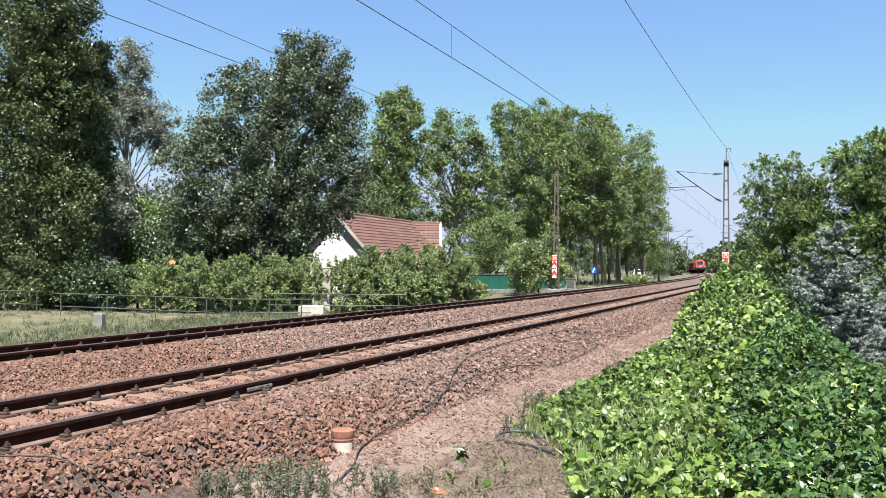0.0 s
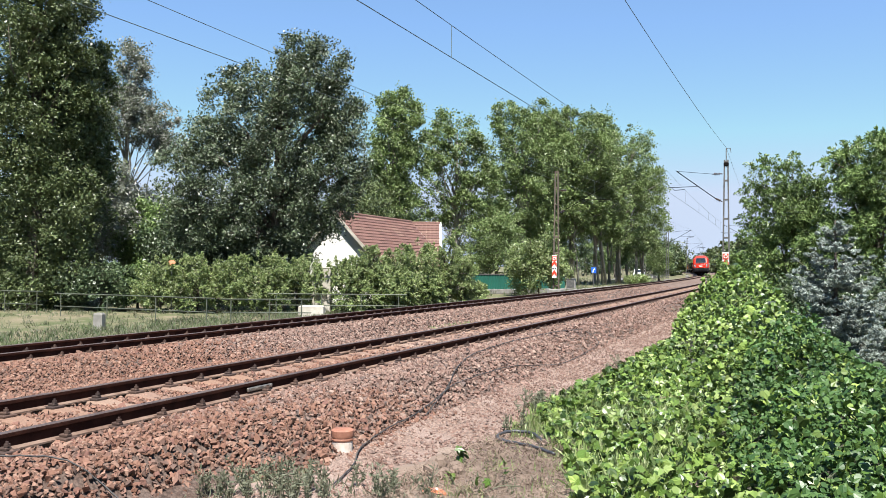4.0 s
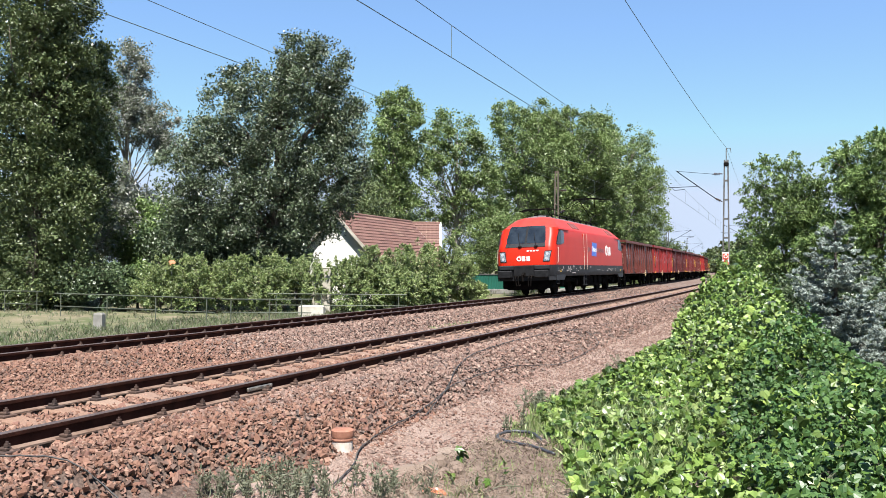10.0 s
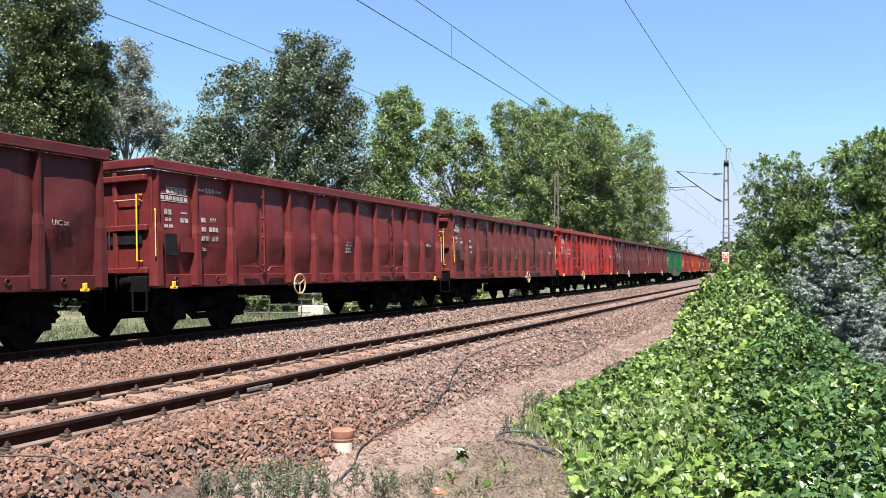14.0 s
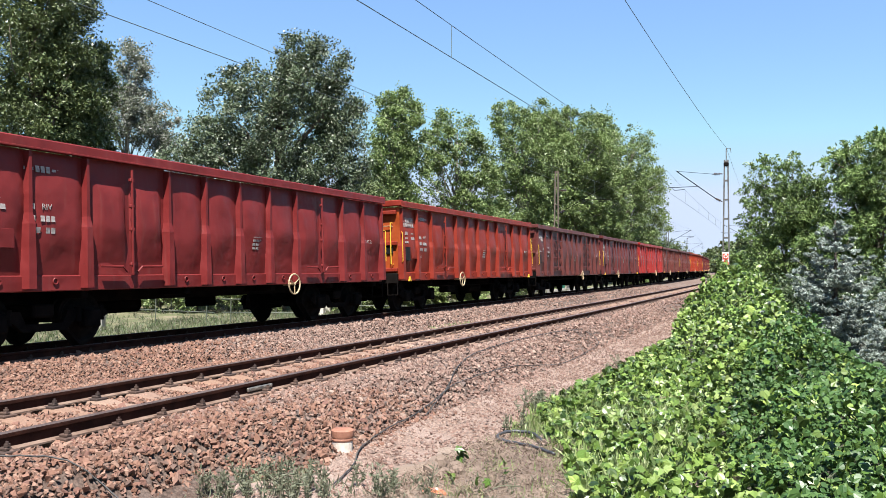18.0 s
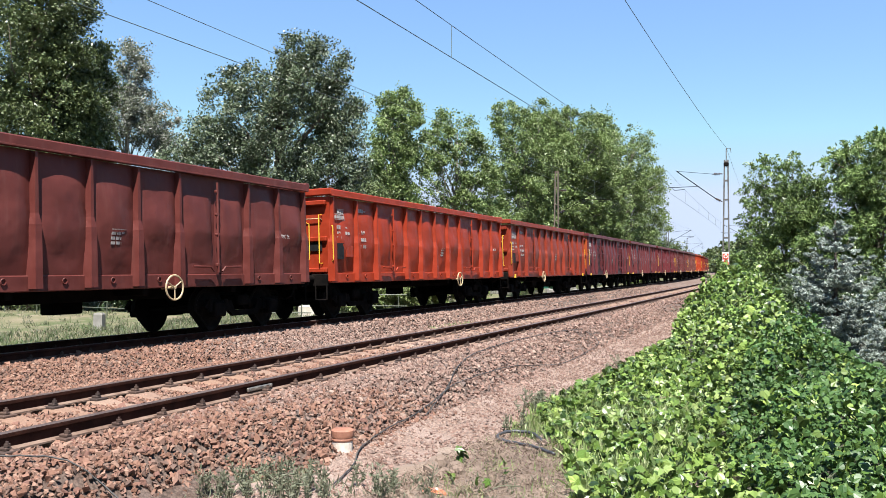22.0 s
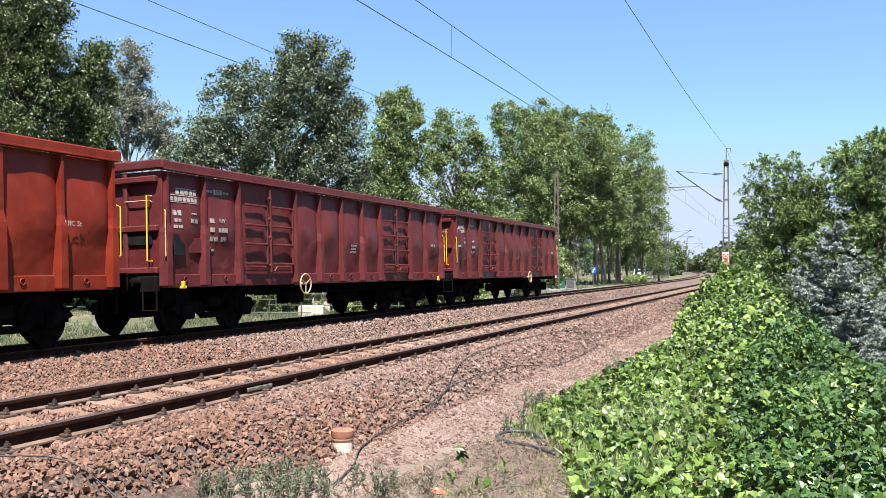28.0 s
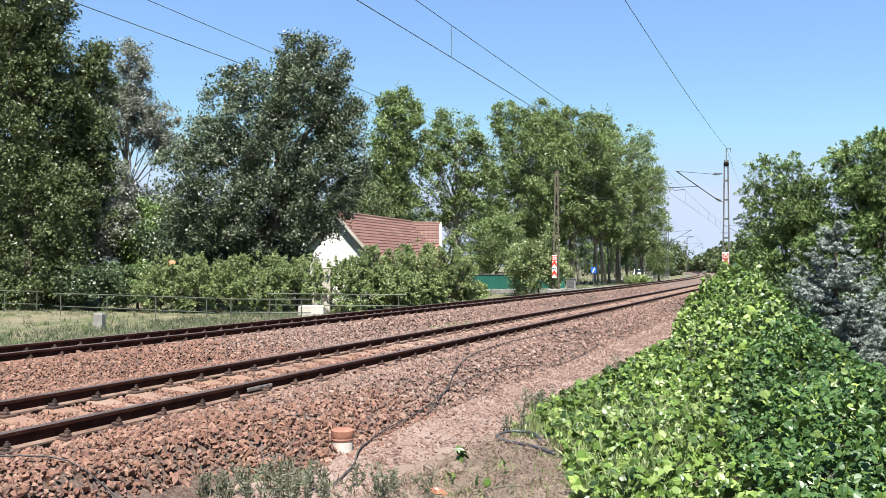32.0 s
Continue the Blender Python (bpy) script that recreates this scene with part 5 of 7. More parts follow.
    m.tube([(-5.6, 0.45, 4.14), (4.2, 0.45, 4.14)], 0.03, 6)
    m.box((0.3, 0, 4.0), (1.4, 0.7, 0.16), 0.03)
    part("roof_gear", m, "under", L, "dark roof insulators, busbar and boxes")
    m = Mesh()
    for y in (-0.5, 0.5):
        m.tube([(-6.6, y, 3.95), (-4.6, y, 3.95)], 0.03, 6)
        m.tube([(-6.6, y * 1.5, 4.22), (-6.5, y, 4.3)], 0.02, 6)
        m.tube([(-4.7, y * 0.4, 4.12), (-6.45, y, 4.3)], 0.025, 6)
    m.tube([(-6.6, 0, 4.0), (-4.7, 0, 4.14)], 0.045, 6)
    m.tube([(-6.5, -0.95, 4.27), (-6.5, -0.6, 4.35), (-6.5, 0.6, 4.35), (-6.5, 0.95, 4.27)], 0.03, 6)
    m.tube([(-6.15, -0.95, 4.27), (-6.15, -0.6, 4.35), (-6.15, 0.6, 4.35), (-6.15, 0.95, 4.27)], 0.03, 6)
    part("folded_pantograph", m, "under", L, "folded dark pantograph")
    m = Mesh()
    for y in (-0.5, 0.5):
        m.tube([(4.6, y, 3.92), (6.6, y, 3.92)], 0.03, 6)
    m.tube([(4.9, 0, 3.95), (6.55, 0, 4.75)], [0.05, 0.035], 6)
    m.tube([(6.55, 0.2, 4.75), (4.9, 0.5, 5.72)], 0.025, 6)
    m.tube([(6.55, -0.2, 4.75), (4.9, -0.5, 5.72)], 0.025, 6)
    for x in (4.75, 5.1):
        m.tube([(x, -0.95, 5.68), (x, -0.6, 5.78), (x, 0.6, 5.78), (x, 0.95, 5.68)], 0.025, 6)
    part("raised_pantograph", m, "under", L, "raised pantograph touching the wire")
    return L


LOCO = locomotive()
TRAIN.append((LOCO, 5.523 + 8.7 - 21.9591 * 8.5, 0))


# ---- plants ----
def leaf_quads(pos, size, r, droop=0.3, stretch=1.5, out=None, face=0.0, small=False, flat=0.0):
    """Folded diamond leaves at the given places: corners and faces."""
    n = len(pos)
    a = r.normal(size=(n, 3))
    a[:, 2] -= droop
    if out is not None:
        a += out * face
    a /= np.linalg.norm(a, axis=1, keepdims=True)
    b = np.cross(a, r.normal(size=(n, 3)) + np.array([0, 0, flat]))
    b /= np.linalg.norm(b, axis=1, keepdims=True) + 1e-9
    c = np.cross(a, b)
    k = size * r.uniform(0.6, 1.4, (n, 1))
    ln, wd = k * stretch * 0.5, k * 0.5
    if small:
        v = np.stack([pos - a * ln + b * wd * 0.4, pos + a * ln, pos - b * wd * 1.2 - a * ln * 0.3 + c * wd * 0.3], 1)
        return v.reshape(-1, 3), np.arange(n)[:, None] * 3 + np.array([[0, 1, 2]])
    v = np.stack([pos - a * ln, pos + b * wd + c * wd * 0.35, pos + a * ln, pos - b * wd + c * wd * 0.35], 1)
    return v.reshape(-1, 3), np.arange(n)[:, None] * 4 + np.array([[0, 1, 2, 3]])


def in_ball(r, n):
    d = r.normal(size=(n, 3))
    d /= np.linalg.norm(d, axis=1, keepdims=True)
    return d * (r.uniform(0, 1, (n, 1)) ** (1 / 3))


def crown_points(r, blobs, count, clump, per, shell=0.4, share_even=0.55):
    """Leaf places: clumps spread through blobs (x, y, z, rx, ry, rz), part evenly and part gathered in lumps, with gaps."""
    vol = np.array([b[3] * b[4] * b[5] for b in blobs]) ** 0.75

    def spread(n, lo, hi):
        share = r.choice(len(blobs), n, p=vol / vol.sum())
        d = r.normal(size=(n, 3))
        d /= np.linalg.norm(d, axis=1, keepdims=True)
        rad = lo + (hi - lo) * r.uniform(0, 1, (n, 1)) ** 0.7
        rad *= 1 + 0.13 * np.sin(d[:, :1] * 6.3 + share[:, None] * 2.0) * np.cos(d[:, 2:] * 5.1)
        B = np.array(blobs)[share]
        return B[:, :3] + d * rad * B[:, 3:], B[:, 3:].mean(1, keepdims=True)

    more = int(count * 1.7)
    even, _ = spread(int(more * share_even), shell * 0.8, 0.98)
    m = more - len(even)
    lumps = max(6, count // 12)
    lump, size = spread(lumps, shell, 1.06)
    pick = r.integers(0, lumps, m)
    cen = np.concatenate([even, lump[pick] + r.normal(size=(m, 3)) * size[pick] * 0.085])
    # boughs and hollows: only the fuller places carry leaves
    wave = np.mean([min(b[3], b[5]) for b in blobs]) * 0.8
    fill = np.zeros(more)
    for k in range(7):
        d = r.normal(size=3) * (1.0, 1.0, 0.8)
        d *= 2 * math.pi / wave / np.linalg.norm(d) * r.uniform(0.6, 2.2)
        fill += np.sin(cen @ d + r.uniform(0, 6.3))
    cen = cen[np.argsort(-(fill + r.normal(size=more) * 0.9), kind="stable")[:count]]
    cen = cen[r.permutation(count)]
    k = clump * r.uniform(0.4, 1.4, (count, 1))
    pts = cen[:, None, :] + np.clip(r.normal(size=(count, per, 3)), -2.0, 2.0) * k[:, None, :] * np.array([0.6, 0.6, 0.46])
    return pts.reshape(-1, 3), cen


def shoot_points(r, blobs, cen, per, length, rise):
    """Leaf places along leafy shoots that grow outward and up from the given places, and the shoots' ends."""
    B = np.array(blobs)
    near = np.argmin((((cen[:, None, :] - B[None, :, :3]) / B[None, :, 3:]) ** 2).sum(2), 1)
    d = (cen - B[near, :3]) / B[near, 3:].mean(1, keepdims=True) + r.normal(size=cen.shape) * 0.45 + np.array([0, 0, rise])
    d /= np.linalg.norm(d, axis=1, keepdims=True)
    L = length * r.uniform(0.5, 1.3, (len(cen), 1, 1))
    q = np.linspace(0.05, 1.0, per)[None, :, None]
    pts = cen[:, None, :] + d[:, None, :] * L * q + np.array([0, 0, -0.3]) * L * q * q
    side = r.normal(size=(len(cen), per, 3)) * length * 0.16 * (1.15 - q)
    axis = np.repeat(d[:, None, :], per, 1) * 0.8 + side / (length * 0.12) + np.array([0, 0, -0.35])
    return (pts + side).reshape(-1, 3), axis.reshape(-1, 3)


def limb(m, a, b, r0, r1, rr, bend=0.12):
    a, b = Vector(a), Vector(b)
    L = (b - a).length
    mid = [a.lerp(b, t) + Vector((rr.gauss(0, 1), rr.gauss(0, 1), rr.gauss(0, 0.5))) * L * bend * 0.4 + Vector((0, 0, L * bend * math.sin(math.pi * t))) for t in (0.33, 0.66)]
    m.tube([a, *mid, b], [r0, r0 * 0.72 + r1 * 0.28, r0 * 0.4 + r1 * 0.6, r1], 7)


def tree(name, base, blobs, mat, label, category="tree", stems=0, count=500, per=40, clump=0.55, leaf=0.2, trunk=0.25, seed=1, bark="bark", shell=0.45, group="", limbs=9, droop=0.3, shoot=0.0, rise=0.5, stretch=1.5, flat=1.0, share_even=0.55):
    r, rr = np.random.default_rng(seed), random.Random(seed)
    t = thing(name, label, category, Matrix.Translation(base), group)
    pts, cen = crown_points(r, blobs, count, clump, per, shell, share_even)
    m = Mesh()
    top = np.mean([b[2] for b in blobs]) + 0.3 * max(b[5] for b in blobs) if shoot else max(b[2] + b[5] * 0.5 for b in blobs)
    low = min(b[2] - b[5] * 0.6 for b in blobs)
    cx, cy = np.mean([b[0] for b in blobs]), np.mean([b[1] for b in blobs])
    path = [(0, 0, -0.15), (0, 0, 0.4), (cx * 0.35 + rr.uniform(-0.1, 0.1), cy * 0.35, top * 0.35), (cx * 0.7, cy * 0.7, top * 0.68), (cx, cy, top)]
    m.tube(path, [trunk * 1.35, trunk, trunk * 0.75, trunk * 0.45, 0.03], 10)
    order = rr.sample(range(len(cen)), min(limbs * 4, len(cen)))
    for i, k in enumerate(order):
        tip = cen[k]
        z0 = max(0.25 if top < 5 else 0.24 * top, min(top * 0.85, tip[2] - 0.25 * top - rr.uniform(0, 0.12) * top)) if limbs else 0
        f = z0 / max(top, 0.1)
        start = (cx * f, cy * f, z0)
        big = i < limbs
        limb(m, start, tip, trunk * (0.36 if big else 0.16), 0.012, rr)
    for j in range(stems):
        b = blobs[j % len(blobs)]
        limb(m, (rr.uniform(-1.3, 1.3), rr.uniform(-1.0, 1.0), -0.15), (b[0] * 0.8 + rr.uniform(-0.5, 0.5), b[1] * 0.8, b[2]), trunk * rr.uniform(0.6, 0.9), 0.04, rr, 0.05)
    part("trunk", m, bark, t, "trunk and limbs", "all")
    if shoot:
        pts, axis = shoot_points(r, blobs, cen, per, shoot, rise)
        v, f = leaf_quads(pts, leaf, r, droop, stretch, axis, 1.2, True, flat)
    else:
        v, f = leaf_quads(pts, leaf, r, droop, small=True, flat=1.1)
    part("crown", quick("crown", v, f, mat), mat, t, "crown of many small leaves")
    return t


def P(dx, depth):
    """Sideways place for a direction across the view, at a distance ahead."""
    return (dx - 784) / 1467.1 * depth


def stand(dx, depth, z=-0.6):
    return Vector((P(dx, depth), depth, z))


# tall poplar with feathered branches
SWAYING = tree("poplar_tree", stand(58, 36.5), [(0.0, 0, 1.43, 2.62, 1.50, 1.94), (0.1, 0, 4.97, 2.85, 1.70, 3.42), (0.0, 0, 9.53, 2.85, 2.20, 3.65), (0.3, 0, 13.41, 2.51, 2.20, 3.65), (0.2, 0, 17.28, 1.37, 1.40, 2.97)], "poplar", "tall narrow dark green poplar reaching almost to the ground", count=3300, per=50, clump=0.36, leaf=0.092, trunk=0.32, seed=2, shell=0.3, limbs=16)
tree("poplar_tree", stand(215, 50), [(0, 0, 4.2, 3.4, 2.6, 2.8), (0.6, 0, 10.9, 2.4, 2.0, 1.9), (0.6, 0, 13.4, 1.3, 1.2, 2.3), (-1.9, 0, 11.5, 1.5, 1.2, 2.2), (2.3, 0, 9.5, 1.4, 1.1, 1.2)], "olive", "slender pale green poplar behind the front row", count=1500, per=46, clump=0.38, leaf=0.10, trunk=0.22, seed=3, shell=0.35, bark="palebark", limbs=12)
tree("white_poplar_tree", stand(492, 37.5), [(-2.9, 0, 5.6, 2.3, 2.2, 3.3), (-1.8, 0.3, 8.8, 2.0, 1.9, 2.5), (0.7, 0, 7.4, 2.8, 2.3, 4.2), (1.4, -0.2, 10.5, 1.9, 1.7, 1.8), (2.0, 0.2, 6.0, 1.8, 1.7, 2.6), (-0.6, 0, 4.1, 3.1, 2.3, 1.9), (-3.6, 0, 3.2, 1.6, 1.7, 1.5), (2.6, 0, 8.4, 1.1, 1.1, 1.8), (0.9, -0.3, 3.5, 1.0, 1.1, 1.2), (3.1, 0, 7.6, 1.0, 1.0, 2.4), (-2.2, 0, 2.3, 1.9, 1.5, 1.5), (0.0, 0.2, 2.4, 1.6, 1.5, 1.5)], "silver", "big dark white poplar with silvery leaf undersides", count=3600, per=48, clump=0.34, leaf=0.088, trunk=0.34, seed=4, shell=0.5, limbs=16)
tree("poplar_tree", stand(697, 68), [(0, 0, 11.0, 2.5, 2.3, 4.6), (0.3, 0, 14.6, 1.7, 1.7, 2.0), (-0.8, 0, 7.2, 2.3, 2, 2.8)], "aspen", "bright green poplar behind the house", count=1300, per=38, clump=0.44, leaf=0.145, share_even=0.3, trunk=0.22, seed=5, bark="palebark", limbs=14)
tree("poplar_tree", stand(805, 74), [(0, 0, 12.4, 3.1, 2.4, 3.6), (-1.8, 0, 9.0, 1.6, 1.6, 4.2), (2.2, 0, 9.6, 1.7, 1.6, 4.4), (0.2, 0, 7.4, 1.4, 1.4, 2.8)], "aspen", "thin-crowned bright poplar with pale forked stems", count=900, per=36, clump=0.44, leaf=0.145, share_even=0.3, trunk=0.2, seed=6, bark="palebark", limbs=16)
for i, (dx, d, top, w) in enumerate(((922, 86, 19.9, 3.7), (966, 92, 19.4, 3.2), (1010, 94, 21.4, 4.6), (1052, 98, 20.2, 3.6), (1092, 106, 21.2, 5.0), (1126, 114, 18.2, 3.9))):
    tree("poplar_tree", stand(dx, d), [(0, 0, top * 0.47, w, w, top * 0.25), (0.2, 0, top * 0.68, w * 0.98, w, top * 0.24), (-0.4 * w, 0, top * 0.85, w * 0.5, w * 0.5, top * 0.14), (0.45 * w, 0, top * 0.84, w * 0.5, w * 0.5, top * 0.13), (0.75 * w, 0, top * 0.52, w * 0.5, w * 0.6, top * 0.16), (-0.75 * w, 0, top * 0.36, w * 0.5, w * 0.5, top * 0.10), (0.5 * w, 0, top * (0.34 if i < 4 else 0.27), w * 0.55, w * 0.6, top * 0.11), (-0.35 * w, -0.3 * w, top * 0.2, w * 0.45, w * 0.4, top * 0.07)], "aspen", "broad fresh-green poplar in a row beside the line", stems=3, bark="palebark", count=(1400 + 180 * int(w * 1.0)) * (7 if i < 3 else 5) // 7, per=30, clump=0.46, leaf=0.16, share_even=0.3, trunk=0.22, seed=20 + i, limbs=16, group="poplars in a row")
tree("poplar_tree", stand(140, 39), [(0, 0, 6.0, 1.7, 1.6, 3.0), (0.2, 0, 9.2, 1.4, 1.3, 2.4), (0.4, 0, 11.3, 0.8, 0.8, 1.4)], "poplar", "dark green poplar beside the tall one", count=1000, per=46, clump=0.34, leaf=0.10, trunk=0.2, seed=12, shell=0.35, limbs=12)
tree("poplar_tree", stand(252, 54), [(0, 0, 3.9, 2.4, 2.0, 2.7), (-0.9, 0, 6.2, 0.9, 0.9, 1.1)], "olive", "grey-green poplar in the gap between the big trees", count=300, per=44, clump=0.4, leaf=0.13, trunk=0.18, seed=13, shell=0.35, bark="palebark", limbs=10)
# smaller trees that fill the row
# dark-toned ones also stand for the shade beneath the crowns
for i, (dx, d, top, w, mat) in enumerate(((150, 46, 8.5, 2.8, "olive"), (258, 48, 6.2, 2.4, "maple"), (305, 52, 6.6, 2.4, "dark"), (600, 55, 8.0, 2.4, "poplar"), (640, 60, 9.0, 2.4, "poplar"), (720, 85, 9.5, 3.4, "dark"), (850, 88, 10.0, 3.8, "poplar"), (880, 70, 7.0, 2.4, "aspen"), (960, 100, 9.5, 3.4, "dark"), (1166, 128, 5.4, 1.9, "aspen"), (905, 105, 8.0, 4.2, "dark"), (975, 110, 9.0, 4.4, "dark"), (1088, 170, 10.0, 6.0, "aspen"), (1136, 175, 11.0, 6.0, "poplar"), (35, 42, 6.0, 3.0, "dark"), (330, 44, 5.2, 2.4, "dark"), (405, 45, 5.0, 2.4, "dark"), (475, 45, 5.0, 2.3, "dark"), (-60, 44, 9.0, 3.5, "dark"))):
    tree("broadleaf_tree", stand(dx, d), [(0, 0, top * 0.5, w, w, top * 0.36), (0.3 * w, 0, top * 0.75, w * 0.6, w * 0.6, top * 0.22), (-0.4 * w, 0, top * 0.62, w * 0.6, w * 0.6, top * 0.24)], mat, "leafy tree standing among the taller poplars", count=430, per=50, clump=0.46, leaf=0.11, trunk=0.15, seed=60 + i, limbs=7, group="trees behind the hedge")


def shrub(dx, d, w, top, mat, label, seed, count=150, leaf=0.1, depth=1.2, z=-0.6, group="shrubs along the railing", per=50, clump=0.26, shoot=0.0):
    h = top - z
    blobs = [(0, 0, h * 0.45, w, depth, h * 0.48), (-w * 0.5, 0, h * 0.5, w * 0.5, depth * 0.9, h * 0.45), (w * 0.5, 0, h * 0.5, w * 0.5, depth * 0.9, h * 0.42), (0.15 * w, -0.2, h * 0.68, w * 0.5, depth * 0.7, h * 0.34)]
    return tree("shrub", stand(dx, d, z), blobs, mat, label, "shrub", 0, count, per, clump, leaf, 0.05, seed, "bark", 0.45, group, 9, 0.0, shoot, 0.9, 2.2 if shoot else 1.5, 0.3)


shrub(20, 37, 1.8, 1.3, "dark", "shrub under the poplar with its shade put into dark leaf colour", 99, 220, 0.09)
shrub(110, 38, 1.4, 1.4, "dark", "shrub under the poplar with its shade put into dark leaf colour", 100, 200, 0.09)
shrub(180, 36, 1.7, 1.45, "dark", "clipped hedge shrub behind the railing, toned dark as its shaded front", 101, 240, 0.09)
shrub(245, 37, 1.3, 1.55, "maple", "dense green hedge shrub behind the railing", 102, 150, 0.09)
for i, (dx, top) in enumerate(((285, 1.55), (350, 1.7), (415, 1.75), (480, 1.85), (527, 1.75))):
    shrub(dx, 35.5, 1.05, top, "hedge", "bushy pale green hedge shrub behind the railing", 110 + i, 360, 0.05, per=44, shoot=0.42)
for i, (dx, d, w, top) in enumerate(((619, 36.0, 0.95, 1.75), (655, 36.6, 1.05, 2.0), (700, 38.2, 1.2, 2.25), (735, 39.6, 1.3, 2.5), (785, 41, 1.45, 2.6), (818, 42.5, 0.8, 2.0), (838, 44, 0.7, 0.5), (700, 37.2, 0.9, 1.2), (760, 40.2, 0.9, 1.3))):
    shrub(dx, d, w, top, "hedge", "tall bright green flowering shrub in front of the house", 120 + i, 380, 0.055, per=44, shoot=0.42)
shrub(954, 59.5, 2.35, 3.6, "hedge", "large rounded bright green bush beside the mast", 130, 420, 0.11, 2.0, clump=0.38)
shrub(1128, 104, 1.5, 0.5, "hedge", "low green bush on the verge", 131, 120, 0.14, 1.2, clump=0.4)
for i, (dx, d, w, top) in enumerate(((1294, 205, 3.2, 7.6), (1296, 190, 4.0, 8.0), (1308, 150, 3.0, 6.0), (1332, 140, 3.0, 6.4), (1268, 300, 2.6, 5.2), (1176, 260, 4, 9.0), (1190, 215, 2.1, 6.4), (1199, 240, 1.8, 5.4), (1186, 300, 3.6, 9.2))):
    shrub(dx, d, w, top, "poplar", "distant tree beyond the bend", 140 + i, 130, 0.6, 3.0, per=26, group="distant trees", clump=0.9)
for i, (dx, d, w, top) in enumerate(((1192, 330, 5, 7.5), (1206, 420, 6, 7.0), (1236, 430, 5, 7.6), (1250, 400, 6, 10.0), (1266, 380, 6, 12.0), (1284, 350, 6, 10.0), (1305, 300, 5, 9.0), (1222, 520, 6, 6.5))):
    shrub(dx, d, w, top, "poplar", "distant tree beyond the bend", 170 + i, 140, 0.75, 4.0, per=26, group="distant trees", clump=0.9)
for i in range(11):
    shrub(975 + 21 * i, 178 + 37 * (i % 3) + 3 * i, 5.6, 6.5 + 2.2 * (i * 5 % 4), "poplar" if i % 3 == 1 else "dark", "dark woodland tree beyond the road", 190 + i, 260, 0.3, 3.5, per=26, group="woodland beyond the road", clump=0.8)
# trees on the near side
tree("box_elder_tree", stand(1392, 26, -0.3), [(0, 0, 1.9, 1.35, 1.2, 1.7), (-0.2, 0, 3.5, 1.0, 0.9, 0.95), (-0.72, 0, 4.55, 0.38, 0.5, 0.62), (-1.15, 0, 4.0, 0.32, 0.4, 0.34), (0.22, 0, 4.55, 0.36, 0.5, 0.72), (0.62, 0, 3.7, 0.5, 0.6, 0.8), (0.95, 0, 2.7, 0.7, 0.8, 1.2)], "maple", "young box elder with light green top shoots", count=1500, per=40, clump=0.19, leaf=0.045, trunk=0.07, seed=81, shell=0.4, limbs=10, shoot=0.45, rise=0.35, stretch=2.3)
tree("box_elder_tree", stand(1570, 23, -0.3), [(0.2, 0, 2.4, 1.7, 1.5, 2.0), (0.3, 0, 4.3, 1.5, 1.3, 1.25), (-1.25, 0, 4.45, 0.5, 0.6, 0.42), (-0.5, 0, 4.9, 0.6, 0.7, 0.55), (0.9, 0, 5.0, 0.9, 1.0, 0.8), (-1.0, 0, 3.3, 0.8, 0.9, 0.9), (-1.2, 0, 1.9, 0.9, 0.9, 1.4)], "maple", "dense dark box elder beside the bank", count=2300, per=40, clump=0.22, leaf=0.048, trunk=0.12, seed=82, shell=0.4, limbs=12, shoot=0.48, rise=0.3, stretch=2.3)
shrub(1370, 29, 1.5, 1.9, "maple", "dense green bush behind the bank", 151, 420, 0.07, per=36, shoot=0.45)
shrub(1325, 33, 1.4, 1.9, "maple", "dense green bush behind the bank", 152, 380, 0.08, per=36, shoot=0.5)
shrub(1430, 20, 1.5, 1.3, "dark", "bush behind the spruce, leaf colour darkened as shade", 153, 420, 0.055)
shrub(1560, 17, 1.6, 1.4, "dark", "bush behind the spruce, leaf colour darkened as shade", 154, 460, 0.055)


